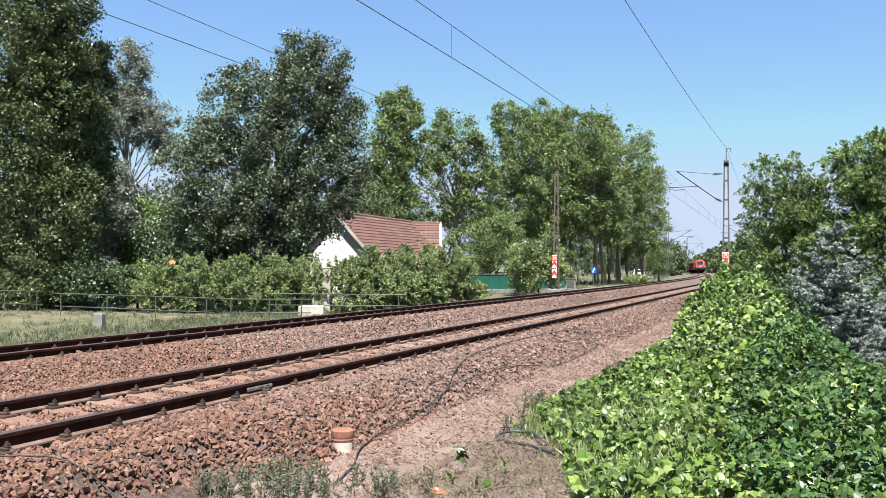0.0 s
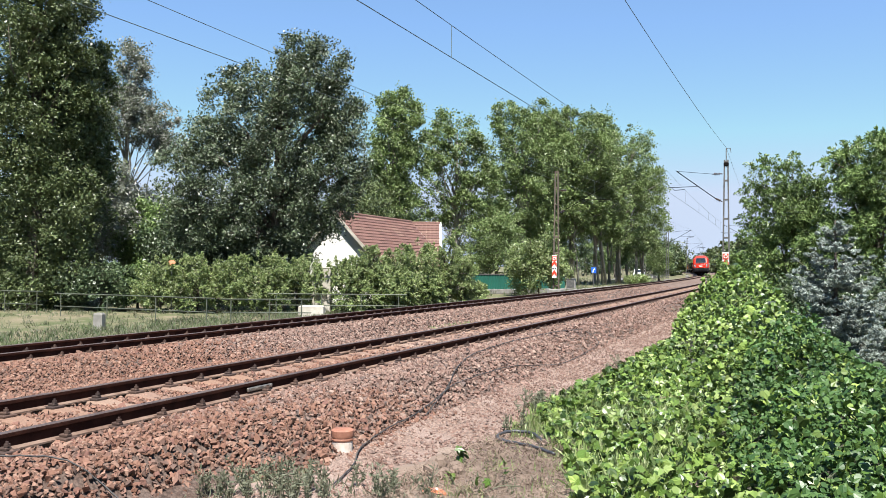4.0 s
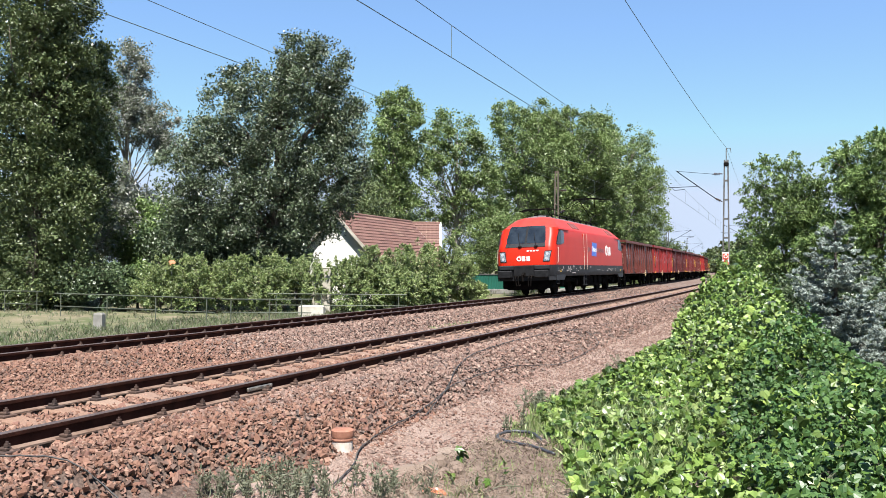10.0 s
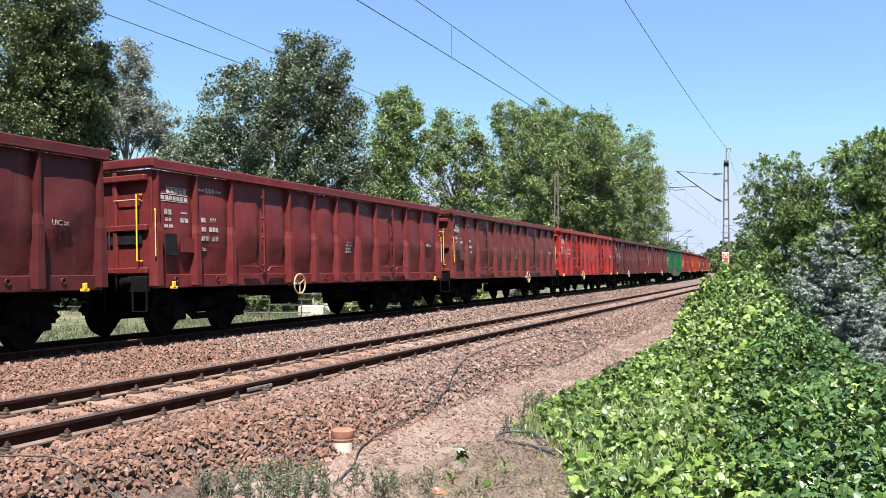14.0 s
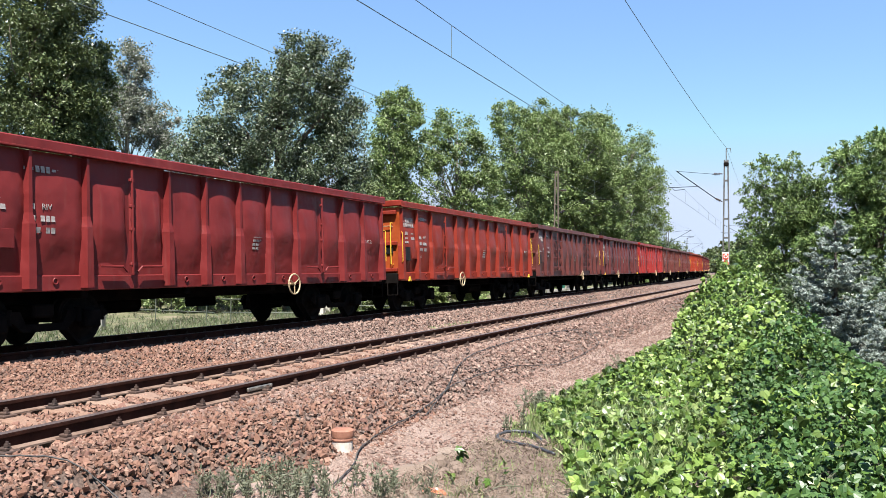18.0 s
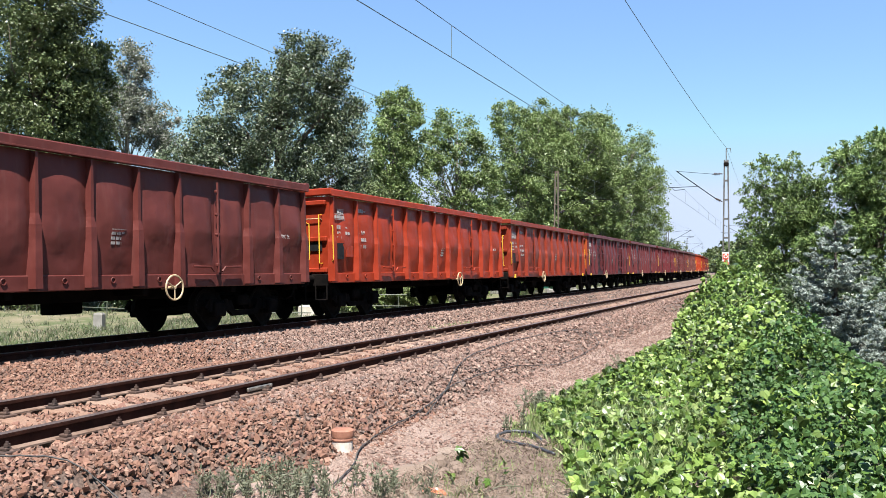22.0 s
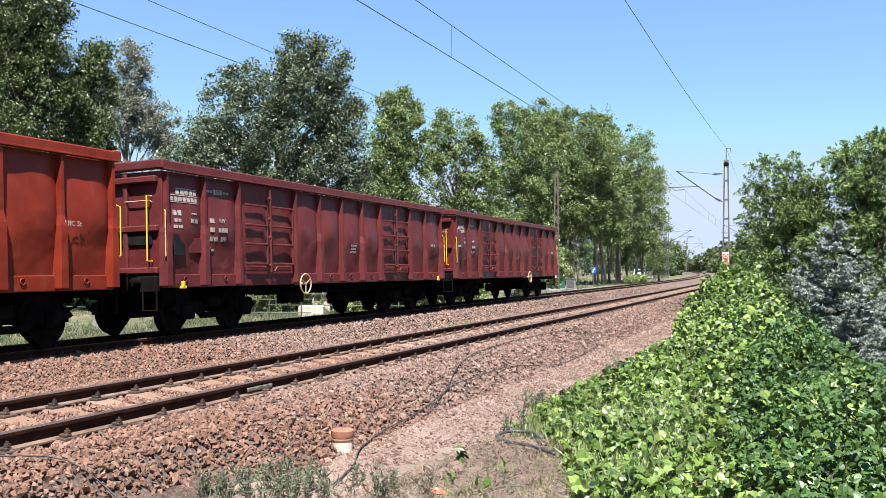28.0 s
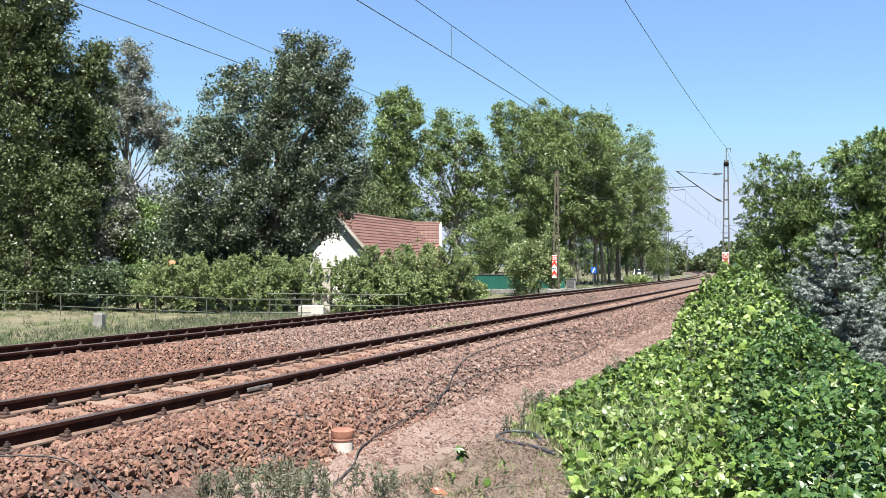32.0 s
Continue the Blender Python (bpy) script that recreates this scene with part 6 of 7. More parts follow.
def spruce():
    """Blue spruce: whorls of drooping boughs with short dense twigs."""
    r, rr = np.random.default_rng(5), random.Random(5)
    t = thing("blue_spruce", "silvery blue young spruce behind the vine bank", "spruce", Matrix.Translation(stand(1478, 13, -0.7)))
    H = 2.88
    m = Mesh().tube([(0, 0, 0), (0.01, 0, H * 0.5), (0, 0, H)], [0.06, 0.035, 0.008], 8)
    pos, axis = [], []
    heights = [0.15 + 0.21 * tier + rr.uniform(-0.07, 0.07) for tier in range(13) for _ in range(9 if tier < 10 else 5)]
    for k, z in enumerate(heights):
        reach = 0.05 + (H - z) * 0.50 if z > 0.5 else 0.95
        a = k * 0.93 + rr.uniform(-0.3, 0.3)
        L = reach * rr.uniform(0.7, 1.15)
        d = Vector((math.cos(a), math.sin(a), 0))
        rise = rr.uniform(0.15, 0.5) if z < H - 0.6 else rr.uniform(0.35, 0.7)
        sweep = lambda q: Vector((0, 0, z)) + d * L * q + Vector((0, 0, L * (rise * q * q - 0.10 * math.sin(math.pi * q))))
        m.tube([sweep(q) for q in (0, 0.35, 0.7, 1.0)], [0.011, 0.008, 0.006, 0.003], 5)
        side = Vector((-d.y, d.x, 0))
        steps = max(3, int(L / 0.10))
        for j in range(steps):
            q = (j + 1.0) / steps
            p = sweep(q)
            tw = 0.30 * L * (1.05 - q) + 0.07
            for sg in (-1, 0, 1):
                end = (d * 0.7 + side * sg * rr.uniform(0.6, 1.0) + Vector((0, 0, rr.uniform(0.0, 0.3)))).normalized()
                ln = tw * rr.uniform(0.7, 1.2) if sg else 0.07
                cnt = max(5, int(ln / 0.006))
                for c in range(cnt):
                    pos.append(p + end * ln * (c + 0.5) / cnt)
                    axis.append(end)
    part("trunk", m, "bark", t, "thin trunk and boughs")
    pos, axis = np.array([tuple(p) for p in pos]), np.array([tuple(a) for a in axis])
    pos, axis = np.repeat(pos, 4, 0), np.repeat(axis, 4, 0)
    v, f = leaf_quads(pos + r.normal(size=pos.shape) * 0.011, 0.018, r, 0.0, 3.2, axis, 1.2, True)
    part("needles", quick("needles", v, f, "spruce"), "spruce", t, "dense blue-grey needles")


spruce()

# ---- the vine bank ----
LEAF = np.array([(0, 0.08, 0.06), (0.12, -0.08, 0.0), (0.36, -0.02, -0.05), (0.50, 0.22, -0.09), (0.46, 0.50, -0.09), (0.22, 0.72, 0.0), (0, 1.0, -0.12), (-0.22, 0.72, 0.0), (-0.46, 0.50, -0.09), (-0.50, 0.22, -0.09), (-0.36, -0.02, -0.05), (-0.12, -0.08, 0.0)])
STAR = np.array([(0, 0, 0.05), (0.10, -0.12, 0.02), (0.42, -0.04, -0.07), (0.30, 0.24, 0.02), (0.52, 0.55, -0.1), (0.20, 0.58, 0.03), (0, 1.0, -0.12), (-0.20, 0.58, 0.03), (-0.52, 0.55, -0.1), (-0.30, 0.24, 0.02), (-0.42, -0.04, -0.07), (-0.10, -0.12, 0.02)])
LEAF_F = [(0, i, i + 1) for i in range(1, 11)]


def place_leaves(spots, size, r, tilt=1.25):
    """Lobed leaves lying roughly along the slope: corners and triangles."""
    n = len(spots)
    up = np.zeros((n, 3))
    up[:, 2] = 1
    up += r.normal(size=(n, 3)) * tilt + np.array([-0.15, -0.45, 0.0])
    up /= np.linalg.norm(up, axis=1, keepdims=True)
    a = np.cross(up, r.normal(size=(n, 3)))
    a /= np.linalg.norm(a, axis=1, keepdims=True)
    b = np.cross(up, a)
    k = size * r.uniform(0.5, 1.25, (n, 1, 1))
    L = np.where(r.random(n)[:, None, None] < 0.35, STAR[None], LEAF[None]) * np.stack([np.ones(n), np.ones(n), r.uniform(0.3, 2.2, n)], 1)[:, None, :]
    v = spots[:, None, :] + k * (L[:, :, :1] * a[:, None] + (L[:, :, 1:2] - 0.4) * b[:, None] + L[:, :, 2:] * up[:, None])
    f = (np.arange(n)[:, None, None] * 12 + np.array(LEAF_F)[None]).reshape(-1, 3)
    return v.reshape(-1, 3), f


def bank_spots(r, n, s0, s1, u0, u1, need=0.03, lift=(0.0, 0.1)):
    out = []
    while len(out) < n:
        s, u = r.uniform(s0, s1), r.uniform(u0, u1)
        h = bank(s, u)
        if h <= need:
            continue
        p = line(s, u)
        bump = 0.22 * wobble(p.x, p.y, 1.3) + 0.34 * wobble(p.x, p.y, 2.7) + 0.22 * wobble(p.y, p.x, 6.1)
        out.append((p.x, p.y, level(s, u) + h + bump * min(1, h * 3) + r.uniform(*lift)))
    return np.array(out)


r = np.random.default_rng(31)
vine = thing("vine_bank", "bank overgrown with bright green lobed vine leaves", "vines", kind="stuff")
sv, sf, k = [], [], 0
for n, s0, s1, u0, u1, size, lift in ((13500, 4.5, 12, -8.0, -2.6, 0.086, (-0.12, 0.2)), (10000, 12, 21, -7.5, -2.6, 0.10, (-0.12, 0.22)), (7500, 21, 37, -7, -2.4, 0.13, (-0.02, 0.24)), (3500, 4.5, 20, -8.0, -2.6, 0.09, (-0.14, 0.0))):
    v, f = place_leaves(bank_spots(r, n, s0, s1, u0, u1, 0.03, lift), size, r)
    sv.append(v)
    sf.append(f + k)
    k += len(v)
part("leaf_mass", quick("leaf_mass", np.concatenate(sv), np.concatenate(sf), "vine"), "vine", vine, "dense lobed vine leaves, some toned dark as shaded gaps")
v, f = place_leaves(bank_spots(r, 6500, 4.0, 11.5, -8.5, -5.4, 0.2, (0.12, 0.26)), 0.06, r)
part("creeper_mass", quick("creeper_mass", v, f, "creeper"), "creeper", vine, "darker small-leaved creeper over the nearest slope")
stem = Mesh()
rr = random.Random(9)
for i in range(60):
    s, u = rr.uniform(6, 24), rr.uniform(-6.5, -3.2)
    pts = []
    for j in range(6):
        s += rr.uniform(-0.1, 0.3)
        u += rr.uniform(-0.2, 0.2)
        p = line(s, u)
        pts.append((p.x, p.y, level(s, u) + bank(s, u) + rr.uniform(0.0, 0.12)))
    stem.tube(pts, 0.005, 4)
dead = []
for s, u in ((9.6, -4.1), (9.9, -3.9), (7.2, -5.3), (11.4, -4.3)):
    for i in range(12):
        p = line(s + rr.gauss(0, 0.16), u + rr.gauss(0, 0.12))
        q = su_of(p.x, p.y)
        dead.append((p.x, p.y, level(*q) + bank(*q) + rr.uniform(0.04, 0.14)))
v, f = place_leaves(np.array(dead), 0.07, r)
part("dead_leaves", quick("dead_leaves", v, f, "straw"), "straw", vine, "curled dry brown leaves among the vines")
part("runners", stem, "weed", vine, "thin green runners")
spots = bank_spots(r, 300, 5.0, 9.0, -6.0, -3.0, 0.05, (0.08, 0.16))
one = []
for i in range(12):
    v, f = place_leaves(np.zeros((1, 3)), 0.10, r)
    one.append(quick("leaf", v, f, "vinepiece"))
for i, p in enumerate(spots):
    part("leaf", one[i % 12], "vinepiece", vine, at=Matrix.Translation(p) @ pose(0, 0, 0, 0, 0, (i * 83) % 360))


def weed(x, y, z, h, seed, mat="weed", label="upright grey-green weed on the dusty ground"):
    """An upright weed: thin stems with narrow leaves all the way up."""
    rr, r = random.Random(seed), np.random.default_rng(seed)
    t = thing("weed", label, "weed", Matrix.Translation((x, y, z)), "weeds in front")
    m, pos, ax = Mesh(), [], []
    for i in range(rr.randint(2, 4)):
        d = Vector((rr.gauss(0, 0.28), rr.gauss(0, 0.28), 1)).normalized()
        L = h * rr.uniform(0.6, 1.1)
        part("stem", Mesh().tube([(0, 0, -0.03), d * L * 0.5, d * L + Vector((0, 0, 0.02))], [0.005, 0.004, 0.002], 4), mat, t)
        for j in range(int(L / 0.011)):
            q = 0.15 + 0.85 * rr.random()
            a = rr.uniform(0, 6.3)
            o = Vector((math.cos(a), math.sin(a), 0.7)).normalized()
            pos.append(d * L * q + o * 0.03)
            ax.append(o)
    v, f = leaf_quads(np.array([tuple(p) for p in pos]), 0.014, r, 0.0, 4.0, np.array([tuple(a) for a in ax]), 2.2)
    part("leaves", quick("leaves", v, f, mat), mat, t, "narrow leaves")


for i in range(36):
    u = random.uniform(-3.3, -1.3)
    s = 6.1 - (u + 1.42) * 0.5 - random.uniform(0.0, 0.65)
    p = line(s, u)
    weed(p.x, p.y, level(s, u) + bank(s, u) + 0.03, random.uniform(0.12, 0.34), 300 + i)
for i in range(14):
    s = random.uniform(9.3, 17)
    p = line(s, -2.75 + random.uniform(-0.25, 0.15))
    weed(p.x, p.y, -0.6, random.uniform(0.15, 0.38), 360 + i, "weed", "weed at the edge of the path")


def tufts(name, n, s0, s1, u0, u1, h, mat, seed, label, cond=None, lean=0.4, rise=0.0):
    """Grass blades as thin bent leaves."""
    r = np.random.default_rng(seed)
    c = max(1, n // 14)
    cs, cu = r.uniform(s0, s1, c), r.uniform(u0, u1, c)
    pos = []
    for a, b in zip(cs, cu):
        if cond and not cond(a, b):
            continue
        p = line(a, b)
        z = level(a, b) + bank(a, b) * 0.9 - 0.03 + rise
        for j in range(14):
            pos.append((p.x + r.normal() * 0.06, p.y + r.normal() * 0.06, z))
    pos = np.array(pos)
    m = len(pos)
    hh = h * r.uniform(0.4, 1.3, (m, 1))
    d = np.concatenate([r.normal(size=(m, 2)) * lean, np.ones((m, 1))], 1)
    d /= np.linalg.norm(d, axis=1, keepdims=True)
    b = np.cross(d, r.normal(size=(m, 3)))
    b /= np.linalg.norm(b, axis=1, keepdims=True)
    w = 0.0012 if lean > 2 else 0.003 + h * 0.012
    v = np.stack([pos - b * w, pos + b * w, pos + d * hh * 0.6 + b * w * 0.8, pos + d * hh + r.normal(size=(m, 3)) * 0.10 * hh], 1).reshape(-1, 3)
    f = np.arange(m)[:, None] * 4 + np.array([[0, 1, 2, 3]])
    ob = new(name, quick(name, v, f, mat))
    return tagged(ob, label, "grass", "", "stuff")


tufts("meadow_grass", 46000, 8, 45, 8.7, 14.5, 0.17, "grass", 41, "half-dry meadow grass beyond the far track")
tufts("meadow_grass", 13000, 8, 48, 14.5, 26, 0.16, "grass", 50, "half-dry grass between the railing and the trees")
tufts("meadow_grass", 12000, 55, 140, 8.8, 30, 0.3, "grass", 42, "green verge grass beside the far line")
tufts("dry_grass", 700, 5.0, 9.5, -4.2, -2.6, 0.09, "straw", 43, "dry straw-coloured grass on the bare edge")
tufts("bank_grass", 7000, 6.5, 13, -4.6, -2.8, 0.11, "hedge", 44, "fresh green grass at the foot of the vine bank")
tufts("vine_grass", 15000, 6.6, 11.5, -5.0, -2.9, 0.17, "hedge", 49, "long fresh grass growing through the vines", lambda a, b: bank(a, b) > 0.05, 0.6, 0.05)
tufts("edge_weeds", 4200, 9.2, 13.5, -3.3, -2.45, 0.15, "hedge", 47, "lush green grass at the edge of the path", lambda a, b: b < -2.62 - abs(a - 11.4) * 0.12)
for i in range(9):
    q = line(11.3 + random.uniform(-0.4, 0.7), -2.62 + random.uniform(-0.2, 0.12))
    weed(q.x, q.y, -0.6, random.uniform(0.22, 0.36), 390 + i, "weed", "bushy grey-green weed at the path's edge")
tufts("dry_litter", 13000, 5.2, 9.0, -4.2, -2.7, 0.07, "straw", 48, "flattened dry grass and stalks on the bare soil", lambda a, b: bank(a, b) < 0.16, 2.5, 0.10)
tufts("track_weeds", 500, 20.5, 23.5, 2.6, 3.4, 0.12, "hedge", 45, "small green weeds growing between the tracks")
tufts("edge_grass", 3000, 4.6, 8.2, -3.9, -1.3, 0.08, "weed", 46, "sparse grey-green grass on the dusty edge", lambda a, b: a < 6.2 - (b + 1.15) * 0.4 and b < toe(a) - 0.05, 0.6, 0.07)

# bare dusty patches in front
soil = Mesh()
nS, nU = 48, 36
sv = []
for i in range(nS + 1):
    for j in range(nU + 1):
        s, u = 3.6 + i * 0.1, -4.4 + j * 0.085
        p = line(s, u)
        hole = 0.16 * math.exp(-((s - 7.0) ** 2 + (u + 2.85) ** 2) / 0.04)
        sv.append((p.x, p.y, level(s, u) + bank(s, u) + 0.035 - 0.16 * max(0.0, u + 2.6) + 0.045 * wobble(p.x, p.y, 3.0) + 0.025 * wobble(p.y, p.x, 9.0) - hole - (0.07 if i in (0, nS) or j in (0, nU) else 0)))
n = nU + 1
sf = [(i * n + j, i * n + j + 1, (i + 1) * n + j + 1, (i + 1) * n + j) for i in range(nS) for j in range(nU)]
tagged(new("bare_soil", quick("bare_soil", sv, sf, "soil", True)), "bare dusty brown soil at the path's edge", "soil", "", "structure")


# small crumbling pit, its shade coloured into the floor disc, and seedlings beside it
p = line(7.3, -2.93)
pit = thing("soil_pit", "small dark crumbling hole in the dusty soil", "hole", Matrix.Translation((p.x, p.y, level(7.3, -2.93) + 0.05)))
# flat disc in the dark soil tone stands for the shade inside the hole
part("pit_floor", Mesh().tube([(0, 0, -0.03), (0, 0, 0.006)], [0.12, 0.13], 14), "shadesoil", pit, "flat floor disc coloured dark as the hole's shade")
rr = random.Random(77)
for i in range(16):
    a = i * 0.393 + rr.uniform(-0.1, 0.1)
    k = rr.uniform(0.045, 0.085)
    part("clod", Mesh().rings([[(k * q * math.cos(w), k * q * math.sin(w), k * z) for w in [1.05 * j for j in range(6)]] for q, z in ((0.7, -0.6), (1.0, 0.0), (0.6, 0.7))]), "soil", pit, "", at=Matrix.Translation((0.14 * math.cos(a), 0.17 * math.sin(a), rr.uniform(0.0, 0.05))) @ pose(0, 0, 0, rr.uniform(-30, 30), rr.uniform(-30, 30), rr.uniform(0, 360)))
rs = np.random.default_rng(78)
for s, u, h in ((7.55, -3.0, 0.22), (7.2, -3.55, 0.24), (6.75, -3.5, 0.18), (6.9, -3.15, 0.15)):
    p = line(s, u)
    sd = thing("vine_seedling", "young vine shoot with a few bright green leaves", "seedling", Matrix.Translation((p.x, p.y, level(s, u))), "seedlings in front")
    part("stem", Mesh().tube([(0, 0, -0.02), (0.02, 0.01, h * 0.6), (0.0, 0.03, h)], 0.004, 5), "weed", sd)
    for j in range(4):
        v, f = place_leaves(np.array([(rs.normal() * 0.03, rs.normal() * 0.03, h * (0.6 + 0.14 * j))]), 0.085, rs)
        part("leaf", quick("leaf", v, f, "vinepiece"), "vinepiece", sd)

# ---- masts, wires, signs ----
def mast(s, u, z0, top, arm_u, label, mat="mast", spike=0.0, detail=True):
    """A catenary mast of two channels with battens, and its cantilever over the track."""
    base = line(s, u, 0)
    t = thing("catenary_mast", label, "catenary mast", Matrix.Translation(base) @ pose(0, 0, 0, 0, 0, heading(s)), "masts along the line")
    for sg in (-1, 1):
        m = Mesh()
        w0, w1 = 0.20, 0.09
        m.rings([[(-0.05, sg * w - 0.038, z), (0.05, sg * w - 0.038, z), (0.05, sg * w + 0.038, z), (-0.05, sg * w + 0.038, z)] for z, w in ((z0 - 0.3, w0), (top, w1))])
        part("leg", m, mat, t)
    m = Mesh()
    k = 7
    for i in range(k + 1):
        z = z0 + 0.4 + (top - z0 - 0.5) * i / k
        w = 0.20 - 0.11 * (z - z0) / (top - z0)
        m.box((0, 0, z), (0.08, 2 * w, 0.10), 0.01)
    part("batten", m, mat, t)
    m = Mesh().box((0, 0, z0 - 0.15), (0.7, 0.9, 0.6), 0.05)
    part("footing", m, "concrete", t, "concrete footing")
    if spike:
        m = Mesh().tube([(0, 0, top - 0.4), (0, 0, top + spike)], 0.03, 6)
        m.tube([(0, 0, top + spike), (0.05, -0.22, top + spike), (0.05, -0.25, top + spike - 0.25)], 0.02, 5)
        part("spike", m, mat, t, "wire support on the mast head")
        m = Mesh().box((0, 0, top - 0.25), (0.18, 0.28, 0.2), 0.03)
        part("head_plate", m, "under", t, "dark clamp")
    e = 1 if arm_u > u else -1
    reach = abs(arm_u - u)
    # strut, tie and insulators
    m = Mesh()
    m.tube([(0, e * 0.55, 5.32), (0, e * (reach + 0.1), 6.95)], 0.024, 6)
    m.tube([(0, e * 0.7, 6.72), (0, e * (reach + 0.1), 6.95)], 0.012, 5)
    part("cantilever", m, "under", t, "sloping cantilever tube")
    m = Mesh()
    m.tube([(0, e * reach * 0.55, 6.05), (0, e * (reach + 0.5), 6.02)], 0.016, 6)
    m.tube([(0, e * (reach + 0.35), 6.0), (0, e * (reach + 0.2), 5.85), (0, e * (reach - 0.35), 5.9)], 0.015, 5)
    part("registration_arm", m, "under", t, "registration arm holding the contact wire")
    for a, b in (((0, e * 0.2, 5.15), (0, e * 0.6, 5.35)), ((0, e * 0.2, 6.72), (0, e * 0.75, 6.72))):
        m = Mesh()
        a, b = Vector(a), Vector(b)
        m.tube([a, b], 0.03, 6)
        for j in range(5):
            q = a.lerp(b, 0.3 + 0.12 * j)
            d = (b - a).normalized() * 0.015
            m.tube([q - d, q + d], 0.075, 8)
        part("insulator", m, "insulator", t, "brown ribbed insulator")
    return t


mast_r = mast(48.9, -2.5, -0.5, 7.5, 0.1, "grey lattice catenary mast on the path side", spike=0.65)
mast_l = mast(56.2, 9.15, -0.3, 8.1, FAR_MID, "rust-brown catenary mast on the far side", "rustmast")
mast(112.0, -2.5, -0.4, 7.6, 0.75, "distant catenary mast on the near side", spike=0.5)
mast(126.0, 9.15, -0.4, 8.0, FAR_MID, "distant catenary mast on the far side")
mast(190.0, 9.15, -0.4, 8.0, FAR_MID, "distant catenary mast on the far side")
mast(176.0, -2.5, -0.4, 7.6, 0.75, "distant catenary mast on the near side", spike=0.5)
mast(-14.0, -2.5, -0.5, 7.5, 0.75, "grey lattice catenary mast behind the viewer", spike=0.65)
mast(-10.0, 9.15, -0.3, 8.1, FAR_MID, "catenary mast on the far side", "rustmast")


def wires(u, supports, contact, top, sag, name):
    """Contact wire, sagging messenger and droppers over one track."""
    t = thing(name, "dark copper contact wire and messenger over the track", "overhead line", kind="structure")
    con, mes, drop = Mesh(), Mesh(), []
    pts_c, pts_m = [], []
    for a, b in zip(supports, supports[1:]):
        for i in range(12):
            q = i / 12
            s = a + (b - a) * q
            zc = contact - 0.02 * math.sin(math.pi * q)
            zm = top - sag * 4 * q * (1 - q)
            pts_c.append(line(s, u, zc))
            pts_m.append(line(s, u, zm))
            if i in (1, 3, 5, 7, 9, 11):
                sd = a + (b - a) * (0.0785 + i * 0.08)
                qd = (sd - a) / (b - a)
                drop.append((line(sd, u, contact - 0.02 * math.sin(math.pi * qd)), line(sd, u, top - sag * 4 * qd * (1 - qd))))
    part("contact_wire", con.tube(pts_c, 0.009, 5), "wire", t)
    part("messenger_wire", mes.tube(pts_m, 0.008, 5), "wire", t)
    for a, b in drop:
        part("dropper", Mesh().tube([a, b], 0.006, 4), "wire", t)


wires(0.75, [-80, -14, 48.9, 112, 176, 240], 5.85, 7.0, 0.49, "overhead_line_near")
wires(FAR_MID, [-76, -10, 56.2, 126, 190, 250], 6.1, 7.1, 0.48, "overhead_line_far")
t = thing("feeder_wire", "thin feeder wire strung along the mast heads", "overhead line", kind="structure")
pts = []
for a, b in ((-80, -14), (-14, 48.9), (48.9, 112), (112, 176)):
    for i in range(12):
        q = i / 12
        pts.append(line(a + (b - a) * q, -2.5, 8.2 - 0.9 * 4 * q * (1 - q)))
part("wire_strand", Mesh().tube(pts, 0.008, 5), "wire", t)


def chevron_board(s, u, z, label, off):
    """A tall white board with red chevrons on a mast."""
    t = thing("chevron_board", label, "railway sign", Matrix.Translation(line(s, u, z)) @ pose(0, 0, 0, 0, 0, heading(s) + off))
    part("board", Mesh().box((0, 0, 0.75), (0.025, 0.34, 1.56), 0.006), "white", t, "white sheet board")
    m = Mesh()
    m.box((-0.016, 0, 1.30), (0.012, 0.31, 0.34), 0.003)
    part("top_field", m, "signred", t, "red field")
    part("ring", Mesh().torus((-0.026, 0, 1.3), 0.09, 0.024, "x", 16, 4), "white", t, "pale ring on the red field")
    for z0 in (0.72, 0.05):
        part("chevron", Mesh().prism([(-0.165, z0), (0, z0 + 0.2), (0.165, z0), (0.165, z0 + 0.24), (0, z0 + 0.46), (-0.165, z0 + 0.24)], -0.025, -0.014, "x"), "signred", t, "red chevron")
    part("plate", Mesh().box((-0.03, 0, 0.61), (0.02, 0.36, 0.16), 0.004), "white", t, "small white plate with plain bars")
    m = Mesh()
    for y in (-0.08, 0.08):
        m.box((-0.042, y, 0.61), (0.006, 0.10, 0.09))
    part("plate_bars", m, "black", t)


chevron_board(55.9, 9.2, 0.68, "white board with red chevrons on the rusty mast", 0)
chevron_board(48.5, -2.5, 0.76, "white board with red chevrons on the grey mast", 0)

t = thing("blue_sign", "blue square road sign on a post", "road sign", Matrix.Translation(stand(1051, 82, -0.5)) @ pose(0, 0, 0, 0, 0, 8))
part("post", Mesh().tube([(0, 0.03, 0), (0, 0.03, 2.1)], 0.035, 8), "mast", t)
part("panel", Mesh().box((0, 0, 1.6), (0.52, 0.03, 0.56), 0.01), "signblue", t, "blue sheet panel")
part("figure", Mesh().prism([(-0.15, 1.4), (-0.04, 1.4), (0.0, 1.58), (0.15, 1.72), (0.07, 1.8), (-0.08, 1.68)], -0.03, -0.018, "y"), "white", t, "white figure shape")
t = thing("round_sign", "faded orange round sign among the shrubs", "sign", Matrix.Translation(stand(304, 35.1, -0.62)))
part("post", Mesh().tube([(0, 0.03, 0), (0, 0.03, 2.0)], 0.025, 8), "railing", t)
